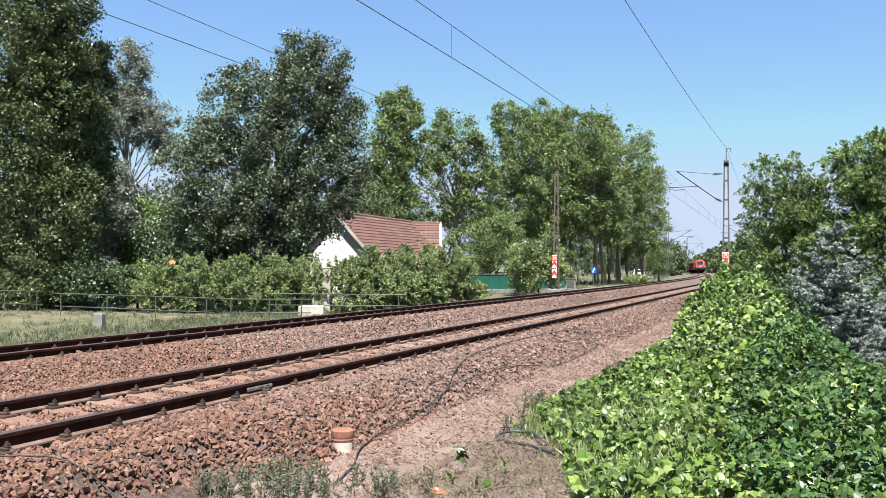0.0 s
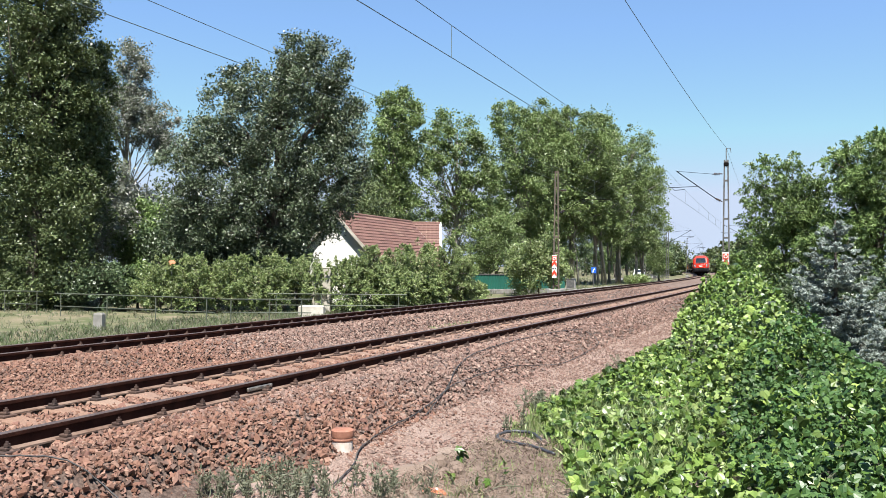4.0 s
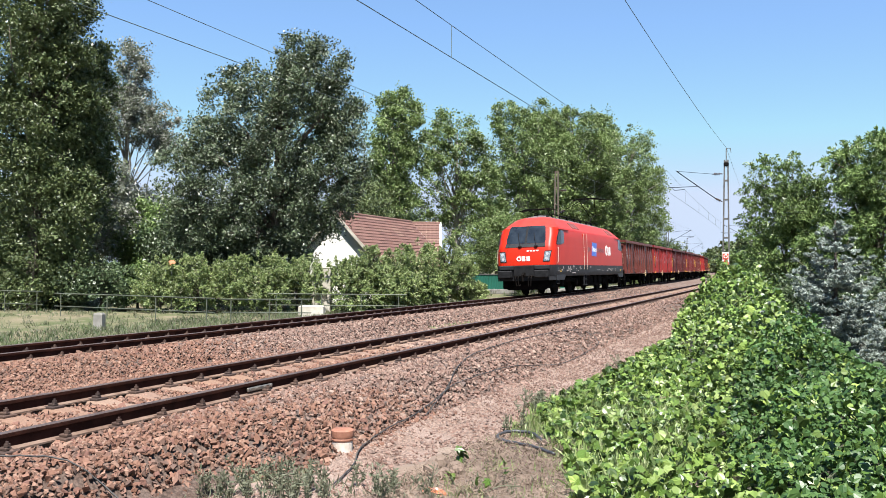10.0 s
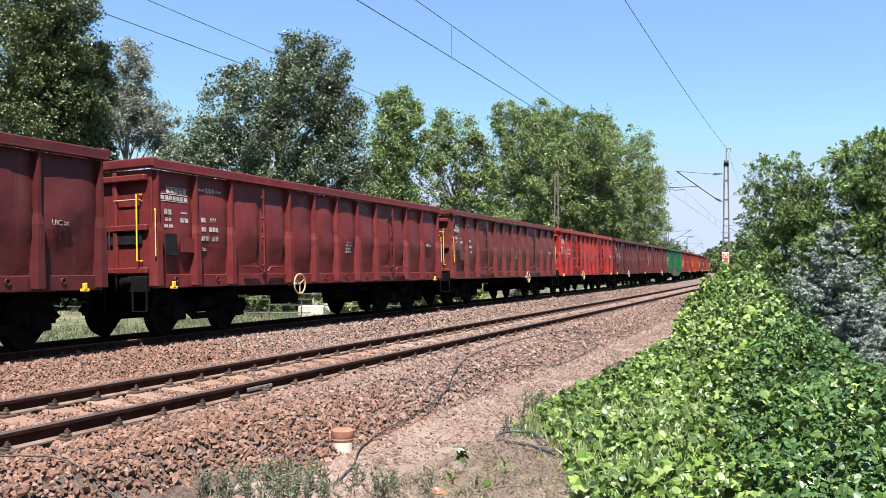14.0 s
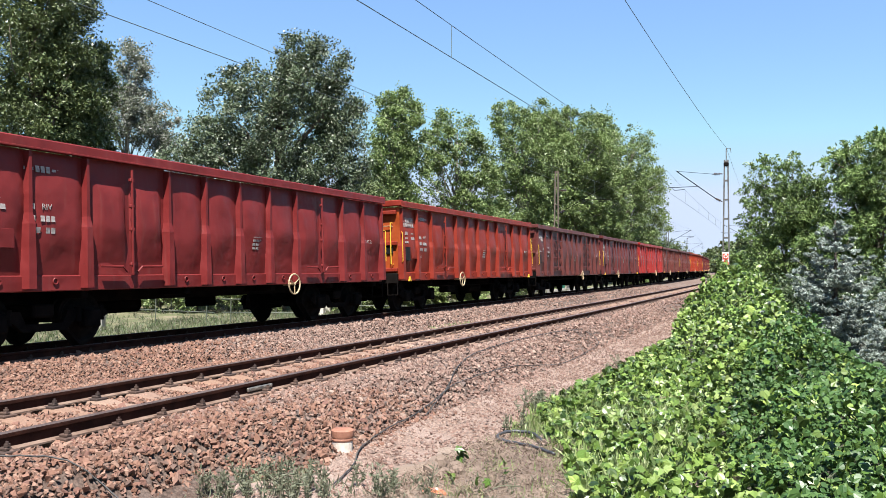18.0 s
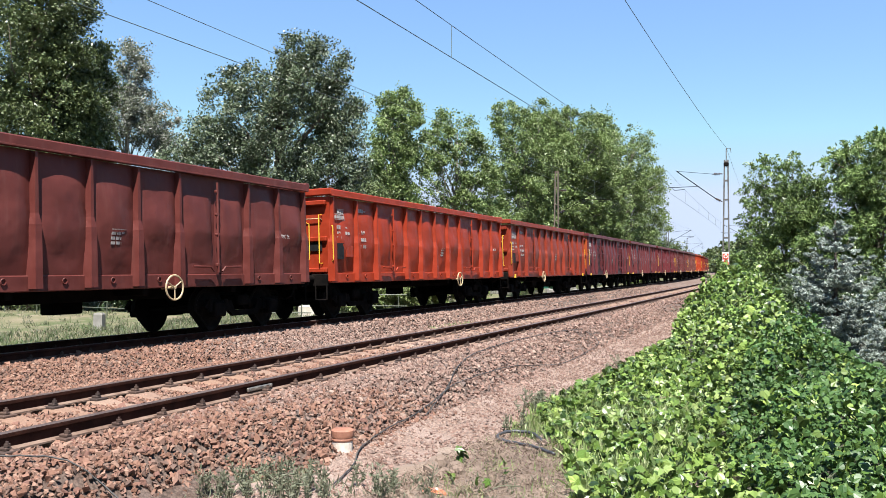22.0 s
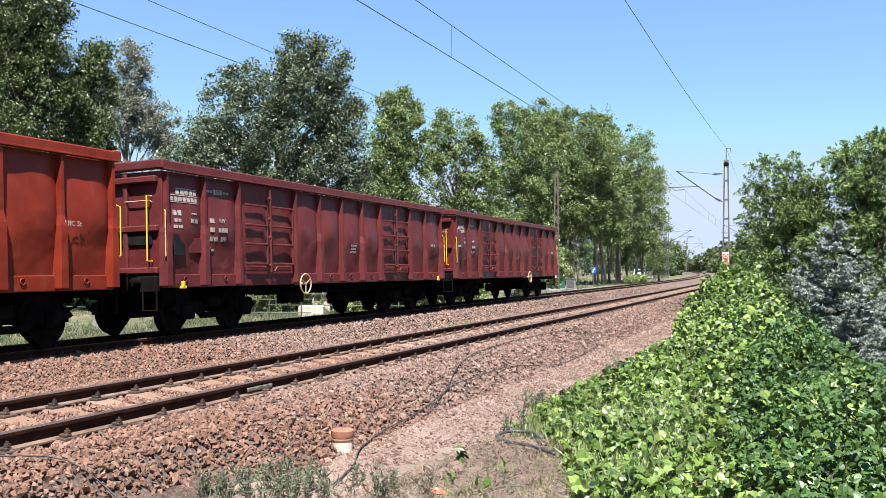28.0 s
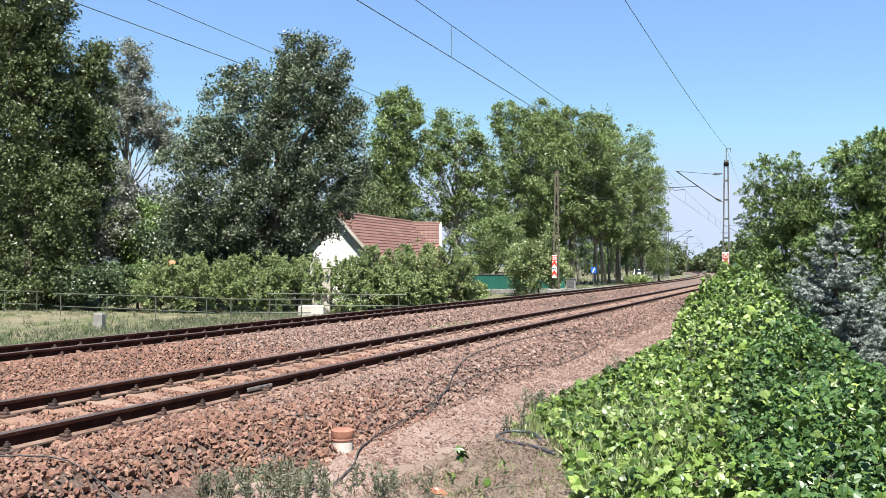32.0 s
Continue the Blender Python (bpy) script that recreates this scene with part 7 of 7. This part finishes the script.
part("disc", Mesh().tube([(0, -0.01, 2.06), (0, 0.01, 2.04)], 0.16, 20), "orange", t, "faded orange disc")

# ---- railings, posts, blocks ----
def railing(points, h, label):
    """A low tube railing: two rails and posts at the given places."""
    c = points[0]
    t = thing("railing", label, "railing", Matrix.Translation(c), "railings beside the line")
    pts = [Vector(q) - Vector(c) for q in points]
    for i in range(len(pts)):
        part("post", Mesh().tube([pts[i] + Vector((0, 0, -0.25)), pts[i] + Vector((0, 0, h - 0.03))], 0.021, 8), "railing", t)
    a, b = pts[0], pts[-1]
    d = (b - a).normalized() * 0.35
    part("top_rail", Mesh().tube([a - d + Vector((0, 0, h))] + [q + Vector((0, 0, h)) for q in pts] + [b + d + Vector((0, 0, h))], 0.021, 8), "railing", t)
    part("mid_rail", Mesh().tube([a - d + Vector((0, 0, h * 0.42))] + [q + Vector((0, 0, h * 0.42)) for q in pts] + [b + d + Vector((0, 0, h * 0.42))], 0.018, 8), "railing", t)


railing([stand(-40, 35.5, -0.72), stand(10, 34.6, -0.68), stand(67, 33.6, -0.66)], 0.90, "green-grey tube railing, slightly sagging")
railing([stand(109, 32.0, -0.62), stand(191, 31.0, -0.62), stand(277, 29.9, -0.62), stand(367, 28.8, -0.62)], 0.84, "green-grey tube railing beside the meadow")
railing([stand(410, 28.6, -0.58), stand(478, 28.2, -0.56), stand(535, 28.0, -0.54)], 0.78, "green-grey tube railing beside the meadow")
railing([stand(490, 34.3, -0.6), stand(570, 34.3, -0.6), stand(640, 34.3, -0.6), stand(706, 34.3, -0.6)], 0.80, "green-grey tube railing in front of the shrubs")
m = Mesh()
m.rings([[(-w, -w, z), (w, -w, z), (w, w, z), (-w, w, z)] for z, w in ((-0.3, 0.15), (0.38, 0.135), (0.43, 0.11))])
thing("boundary_post", "squat weathered concrete boundary post in the grass", "post", Matrix.Translation(stand(178, 26.0, -0.58)), me=m, mat="concrete")
m = Mesh()
m.rings([[(-w, -d, z), (w, -d, z), (w, d, z), (-w, d, z)] for z, w, d in ((-0.2, 0.52, 0.3), (0.34, 0.50, 0.28), (0.38, 0.44, 0.22))])
thing("concrete_block", "low pale concrete block behind the railing", "block", Matrix.Translation(stand(553, 33.6, -0.62)), me=m, mat="lime")
t = thing("gate_pillar", "weathered limewashed pillar by the hedge", "pillar", Matrix.Translation(stand(571, 35.9, -0.6)))
part("shaft", Mesh().box((0, 0, 0.85), (0.78, 0.5, 2.0), 0.02), "lime", t)
part("cap", Mesh().box((0, 0, 1.88), (0.80, 0.52, 0.06), 0.02), "lime", t)

# ---- the house ----
def house():
    a, b = Vector((-5.9, 46.0, 0)), Vector((-2.3, 55.4, 0))
    along = (b - a).normalized()
    L = (b - a).length
    turn = math.degrees(math.atan2(along.y, along.x))
    t = thing("house", "small white house with a red tiled gable roof", "house", Matrix.Translation((a.x, a.y, -0.7)) @ pose(0, 0, 0, 0, 0, turn))
    W, eave, ridge = 2.7, 2.25, 5.02
    gable = [(-W, 0), (W, 0), (W, eave), (0, ridge - 0.12), (-W, eave)]
    part("gable_wall", Mesh().prism([(y, z) for y, z in gable], 0.0, 0.3, "x"), "plaster", t, "white plastered gable wall")
    part("gable_wall", Mesh().prism([(y, z) for y, z in gable], L - 0.3, L, "x"), "plaster", t, "white plastered gable wall")
    for sg in (-1, 1):
        part("side_wall", Mesh().box((L / 2, sg * (W - 0.15), eave / 2), (L - 0.6, 0.3, eave), 0.01), "plaster", t)
        w = part("window", Mesh().box((L * 0.5, sg * (W + 0.01), 1.2), (1.1, 0.06, 0.95), 0.01), "wood", t, "wooden framed window")
        part("pane", Mesh().box((L * 0.5, sg * (W + 0.035), 1.2), (0.92, 0.03, 0.78), 0.01), "glass", w)
    slope = math.atan2(ridge - eave, W)
    run = math.hypot(W + 0.35, (ridge - eave) * (W + 0.35) / W)
    for sg in (-1, 1):
        deck = part("roof", Mesh().add([(-0.3, 0, ridge), (L + 0.3, 0, ridge), (L + 0.3, sg * (W + 0.35), ridge - math.tan(slope) * (W + 0.35)), (-0.3, sg * (W + 0.35), ridge - math.tan(slope) * (W + 0.35)), (-0.3, 0, ridge - 0.12), (L + 0.3, 0, ridge - 0.12), (L + 0.3, sg * (W + 0.35), ridge - 0.12 - math.tan(slope) * (W + 0.35)), (-0.3, sg * (W + 0.35), ridge - 0.12 - math.tan(slope) * (W + 0.35))],
                                       [(0, 1, 2, 3), (4, 5, 6, 7), (0, 1, 5, 4), (2, 3, 7, 6), (0, 3, 7, 4), (1, 2, 6, 5)]), "wood", t, "roof boarding under the tiles")
        n = 17
        cols = 12
        wide = (L + 0.6) / cols
        course = Mesh()
        for j in range(int(wide / 0.3) + 1):
            x0 = j * wide / (int(wide / 0.3) + 1)
            x1 = (j + 1) * wide / (int(wide / 0.3) + 1) - 0.012
            d = sg * (run / n + 0.05)
            course.rings([[(x0, 0, 0.0), (x0, 0, 0.025), ((x0 + x1) / 2, 0, 0.04), (x1, 0, 0.025), (x1, 0, 0.0)], [(x0, d, 0.02), (x0, d, 0.06), ((x0 + x1) / 2, d, 0.075), (x1, d, 0.06), (x1, d, 0.02)]])
        cd = course.data("tile_course", "tile")
        cnt = 0
        for i in range(n):
            for c in range(cols):
                if cnt >= 204:
                    break
                cnt += 1
                q = i * run / n
                part("tile_course", cd, "tile", deck, at=Matrix.Translation((-0.3 + c * wide, sg * q * math.cos(slope), ridge - q * math.sin(slope) + 0.01)) @ pose(0, 0, 0, -sg * math.degrees(slope), 0, 0))
    part("ridge_cap", Mesh().tube([(-0.32, 0, ridge + 0.03), (L + 0.32, 0, ridge + 0.03)], 0.10, 10), "tile", t, "rounded ridge tiles")
    for x in (-0.3, L + 0.3):
        for sg in (-1, 1):
            part("verge_board", Mesh().add([(x - 0.03, 0, ridge + 0.06), (x + 0.03, 0, ridge + 0.06), (x + 0.03, sg * (W + 0.36), ridge + 0.06 - math.tan(slope) * (W + 0.36)), (x - 0.03, sg * (W + 0.36), ridge + 0.06 - math.tan(slope) * (W + 0.36)), (x - 0.03, 0, ridge - 0.16), (x + 0.03, 0, ridge - 0.16), (x + 0.03, sg * (W + 0.36), ridge - 0.16 - math.tan(slope) * (W + 0.36)), (x - 0.03, sg * (W + 0.36), ridge - 0.16 - math.tan(slope) * (W + 0.36))],
                                            [(0, 1, 2, 3), (4, 5, 6, 7), (0, 1, 5, 4), (2, 3, 7, 6), (0, 3, 7, 4), (1, 2, 6, 5)]), "lime", t, "pale verge board")

    # annex: its ridge runs across, one slope towards the line
    back = t.matrix_basis.inverted()
    ax = back @ (Matrix.Translation((-2.9, 57.0, 0)) @ pose(0, 0, 0, 0, 0, 1.0))
    W2, ridge2, drop = 2.65, 4.33, 2.35
    part("annex_wall", Mesh().box((W2 / 2, -2.15, 0.7), (W2 - 0.1, 0.25, 2.7), 0.01), "plaster", t, "white plastered annex wall", at=ax)
    part("annex_gable", Mesh().prism([(-2.1, -0.7), (2.1, -0.7), (2.1, 2.3), (0, ridge2 - 0.15), (-2.1, 2.3)], W2 - 0.3, W2 - 0.05, "x"), "plaster", t, "white plastered annex gable", at=ax)
    fall = math.atan2(drop, 2.5)
    for sg in (-1, 1):
        deck = part("annex_roof", Mesh().prism([(0, ridge2), (sg * 2.5, ridge2 - drop), (sg * 2.5, ridge2 - drop - 0.12), (0, ridge2 - 0.12)], 0.0, W2, "x"), "wood", t, "roof boarding of the annex", at=ax)
        for i in range(13):
            q = i * math.hypot(2.5, drop) / 13
            course = Mesh()
            for j in range(9):
                x0, x1, d = j * W2 / 9, (j + 1) * W2 / 9 - 0.012, sg * 0.31
                course.rings([[(x0, 0, 0.0), (x0, 0, 0.025), ((x0 + x1) / 2, 0, 0.04), (x1, 0, 0.025), (x1, 0, 0.0)], [(x0, d, 0.02), (x0, d, 0.06), ((x0 + x1) / 2, d, 0.075), (x1, d, 0.06), (x1, d, 0.02)]])
            part("tile_course", course, "tile", deck, at=Matrix.Translation((0, sg * q * math.cos(fall), ridge2 - q * math.sin(fall) + 0.01)) @ pose(0, 0, 0, -sg * math.degrees(fall), 0, 0))
    part("annex_ridge", Mesh().tube([(-0.05, 0, ridge2 + 0.03), (W2 + 0.05, 0, ridge2 + 0.03)], 0.09, 10), "tile", t, "rounded ridge tiles", at=ax)
    part("annex_verge", Mesh().prism([(0, ridge2 + 0.07), (-2.55, ridge2 - drop + 0.03), (-2.55, ridge2 - drop - 0.2), (0, ridge2 - 0.16)], W2, W2 + 0.12, "x"), "white", t, "white verge board", at=ax)


house()

# green sheet fence, cabinet, road, vehicles
a, b = Vector((P(835, 62), 62, -0.62)), Vector((P(1000, 67), 67, -0.62))
t = thing("sheet_fence", "dark green corrugated sheet fence on a pale plinth", "fence", Matrix.Translation(a) @ pose(0, 0, 0, 0, 0, math.degrees(math.atan2(b.y - a.y, b.x - a.x))))
L = (b - a).length
for i in range(6):
    m, x0 = Mesh(), i * L / 6
    outline = []
    for j in range(13):
        outline.append((x0 + j * (L / 6 - 0.02) / 12, 0.02 if j % 2 else -0.01))
    m.prism(outline + [(x, y + 0.012) for x, y in outline[::-1]], 0.3, 1.38, "z")
    part("sheet", m, "greenwall", t)
for i in range(7):
    part("post", Mesh().box((i * L / 6, 0.06, 0.72), (0.08, 0.08, 1.44), 0.01), "mast", t)
part("plinth", Mesh().box((L / 2, 0.0, 0.12), (L, 0.24, 0.36), 0.02), "concrete", t, "pale concrete plinth")
part("cap_rail", Mesh().box((L / 2, 0.0, 1.42), (L, 0.09, 0.07), 0.01), "mast", t)
t = thing("relay_cabinet", "pale grey trackside relay cabinet", "cabinet", Matrix.Translation(line(74.5, 12.4, -0.62)) @ pose(0, 0, 0, 0, 0, heading(74)))
part("body", Mesh().box((0, 0, 0.5), (0.5, 0.8, 0.86), 0.02), "concrete", t)
part("roof", Mesh().box((0, 0, 0.96), (0.6, 0.9, 0.06), 0.02), "mast", t)
part("door", Mesh().box((-0.26, 0, 0.52), (0.03, 0.68, 0.7), 0.01), "mast", t)
part("plinth", Mesh().box((0, 0, 0.05), (0.7, 1.0, 0.16), 0.02), "concrete", t)
strip("pavement", "concrete", [62 + i for i in range(30)], [9.9, 10.4, 10.9, 11.4], lambda s, u: 0.1, "pale concrete strip beside the far track", "pavement", bumps=0.01)
strip("road", "asphalt", [130 + 6 * i for i in range(36)], [14.5, 16, 17.5, 19], lambda s, u: 0.12, "grey asphalt road behind the verge", "road")
gr = thing("guard_rail", "pale steel guard rail along the road", "guard rail")
for i in range(16):
    part("post", Mesh().box(tuple(line(131 + 5 * i, 13.9, -0.2)), (0.1, 0.1, 0.9), 0.01), "mast", gr)
part("beam", Mesh().rings([[line(129 + 5 * i, 13.88, z) for z in (-0.05, 0.1, 0.25)] + [line(129 + 5 * i, 13.94, z) for z in (0.25, -0.05)] for i in range(17)]), "mast", gr)


def car(at, paint, label, h=1.5, L=4.3, van=False):
    """A parked road vehicle: shell, glass, wheels, lamps."""
    t = thing("van" if van else "car", label, "van" if van else "car", at)
    prof = [(-L / 2, 0.35), (-L / 2, 0.8), (-L / 2 + 0.9, 0.95), (-L / 2 + 1.5, h), (L / 2 - 0.7, h), (L / 2 - 0.05, 0.95), (L / 2, 0.4)] if not van else [(-L / 2, 0.35), (-L / 2, 1.0), (-L / 2 + 0.7, 1.2), (-L / 2 + 1.2, h), (L / 2, h), (L / 2, 0.4)]
    part("body", Mesh().prism(prof, -0.85, 0.85, "y"), paint, t)
    part("windscreen", Mesh().add([(-L / 2 + 0.93, -0.7, 0.98), (-L / 2 + 0.93, 0.7, 0.98), (-L / 2 + 1.45, 0.62, h - 0.06), (-L / 2 + 1.45, -0.62, h - 0.06), (-L / 2 + 1.2, -0.7, 0.98), (-L / 2 + 1.2, 0.7, 0.98), (-L / 2 + 1.6, 0.62, h - 0.06), (-L / 2 + 1.6, -0.62, h - 0.06)], [(0, 1, 2, 3), (4, 5, 6, 7), (0, 1, 5, 4), (2, 3, 7, 6), (0, 3, 7, 4), (1, 2, 6, 5)]), "glass", t, at=pose(-0.03, 0, 0.02))
    for sg in (-1, 1):
        part("side_window", Mesh().box((0.15, sg * 0.85, (h + 0.95) / 2), (L * 0.4, 0.03, (h - 0.95) * 0.7), 0.01), "glass", t)
        part("headlight", Mesh().box((-L / 2 - 0.01, sg * 0.6, 0.68), (0.05, 0.3, 0.14), 0.02), "lamp", t)
        for x in (-L / 2 + 0.8, L / 2 - 0.8):
            w = part("wheel", Mesh().tube([(x, sg * 0.7, 0.32), (x, sg * 0.88, 0.32)], 0.32, 18), "rubber", t)
            part("rim", Mesh().tube([(x, sg * 0.885, 0.32), (x, sg * 0.895, 0.32)], 0.2, 14), "mast", w)


car(Matrix.Translation(line(152, 16, -0.42)) @ pose(0, 0, 0, 0, 0, heading(152)), "carwhite", "white car with a red front on the road behind the verge")
car(Matrix.Translation(line(226, 16.5, -0.42)) @ pose(0, 0, 0, 0, 0, heading(226)), "carwhite", "white delivery van farther along the road", 2.5, 5.4, True)
for i, s in enumerate((134, 150, 172)):
    t = thing("street_pole", "thin pale pole beside the road", "pole", Matrix.Translation(line(s, 13.2, -0.5)), "poles along the road")
    part("shaft", Mesh().tube([(0, 0, 0), (0, 0, 5.0)], [0.09, 0.05], 8), "mast", t)
    part("arm", Mesh().tube([(0, 0, 4.95), (0.5, 0.2, 5.1)], 0.03, 6), "mast", t)

# ---- small things on the ground in front ----
t = thing("standpipe", "short dusty white plastic pipe with a terracotta cap", "pipe", Matrix.Translation(line(7.5, -1.68, -0.58)))
part("barrel", Mesh().tube([(0, 0, -0.1), (0, 0, 0.19)], [0.105, 0.108], 24), "cream", t, "dusty white barrel")
part("collar", Mesh().rings([[(q * math.cos(w), q * math.sin(w), z) for w in [2 * math.pi * i / 24 for i in range(24)]] for q, z in ((0.112, 0.17), (0.116, 0.185), (0.112, 0.20))]), "terracotta", t, "thin collar ring")
part("cap", Mesh().rings([[(q * math.cos(w), q * math.sin(w), z) for w in [2 * math.pi * i / 24 for i in range(24)]] for q, z in ((0.114, 0.205), (0.118, 0.22), (0.118, 0.275), (0.10, 0.29), (0.02, 0.295))]), "terracotta", t, "terracotta-coloured cap", 40)


def cable(name, pts, rad, mat, label, lift=0.03):
    path = []
    for i, (s, u) in enumerate(pts):
        p = line(s, u)
        path.append(Vector((p.x, p.y, level(s, u) + (bank(s, u) if u < -2.6 else 0) + lift)))
    fine = []
    for i in range(len(path) - 1):
        a, b, c, d = path[max(i - 1, 0)], path[i], path[i + 1], path[min(i + 2, len(path) - 1)]
        for k in range(6):
            q = k / 6
            fine.append(0.5 * ((2 * b) + (c - a) * q + (2 * a - 5 * b + 4 * c - d) * q * q + (3 * b - a - 3 * c + d) * q ** 3) + Vector((0, 0, 0.004 * math.sin(k * 2.1 + i))))
    fine.append(path[-1])
    return thing(name, label, "cable", me=Mesh().tube(fine, rad, 7), mat=mat, smooth="all")


cable("ground_cable", [(6.42, -2.22), (7.13, -2.02), (7.69, -1.8), (8.56, -1.69), (9.3, -1.65), (10.73, -1.45), (12.0, -1.1), (13.5, -0.8), (15.5, -0.66), (17.0, -0.66), (19.0, -0.76), (20.6, -1.0)], 0.008, "rubber", "black cable lying loosely on the ballast", 0.05)
cable("ground_cable", [(20.5, -1.1), (20.2, -1.45), (19.3, -1.65), (15.9, -1.75), (13.8, -1.42), (11.9, -1.38), (10.9, -1.43), (9.5, -1.72)], 0.007, "rubber", "black cable looping back along the ballast foot", 0.05)
cable("ground_cable", [(4.42, -0.2), (4.6, -0.5), (4.74, -0.85), (4.86, -1.12), (4.84, -1.5)], 0.007, "rubber", "thin black cable on the stones beside the rail", 0.06)
cable("garden_hose", [(8.33, -3.71), (8.62, -3.38), (8.76, -3.0), (8.94, -2.87), (9.25, -2.9), (9.3, -3.16), (8.93, -3.4)], 0.019, "hose", "grey hose looped in the grass at the bank's foot", 0.08)
cable("garden_hose", [(11.6, -3.4), (11.4, -3.7), (11.2, -4.0), (10.9, -4.4)], 0.018, "hose", "grey hose half hidden under vine leaves", 0.1)
t = thing("orange_cap", "orange plastic cap lying in the soil", "cap", Matrix.Translation(line(6.6, -3.12, -0.6)) @ pose(0, 0, 0, 14, 8, 0))
part("shell", Mesh().rings([[(q * math.cos(w), q * math.sin(w), z) for w in [2 * math.pi * i / 20 for i in range(20)]] for q, z in ((0.115, -0.03), (0.12, 0.02), (0.11, 0.035), (0.09, 0.02))]), "orange", t, "orange rim")


def motions():
    """The train rolls along the far track at a steady 22 m/s; late gusts bend the tall poplar."""
    speed = 21.9591
    lean = -math.degrees(math.atan(CANT / GAUGE))
    for ob, s20, about in TRAIN:
        rows = []
        for i in range(33):
            s = s20 - speed * (i - 20.0)
            a, b = line(s - 4.5, FAR_MID), line(s + 4.5, FAR_MID)
            mid = (a + b) / 2
            turn = math.degrees(math.atan2(b.y - a.y, b.x - a.x))
            rows.append((float(i), pose(mid.x, mid.y, 0.014 - CANT / 2, lean, 0, turn) @ pose(0, 0, 0, 0, 0, about)))
        walk(ob, rows)
    foot = SWAYING.matrix_basis.translation
    gusts = ((0, 0), (3, -0.3), (6, 0.2), (9, 0), (12, 0.2), (15, -0.2), (18, 0.1), (22, 0), (24, -0.5), (25.5, -1.5), (28, -6.0), (29, -5.0), (30, -4.4), (32, -5.4))
    walk(SWAYING, [(float(t), Matrix.Translation(foot) @ pose(0, 0, 0, 0.3 * a, a, 0)) for t, a in gusts])
    for wheelset in LOCO.children_recursive:
        if wheelset.name.split(".")[0] == "wheelset":
            spin(wheelset, math.degrees(speed / 0.575))


def spin(wheelset, rate):
    """Turns a driving wheelset as it rolls, in steps of less than a quarter turn."""
    x, z = wheelset.location.x, wheelset.location.z
    walk(wheelset, [(i / FPS, pose(x, 0, z, 0, -rate * i / FPS, 0)) for i in range(int(32 * FPS) + 1)])


motions()
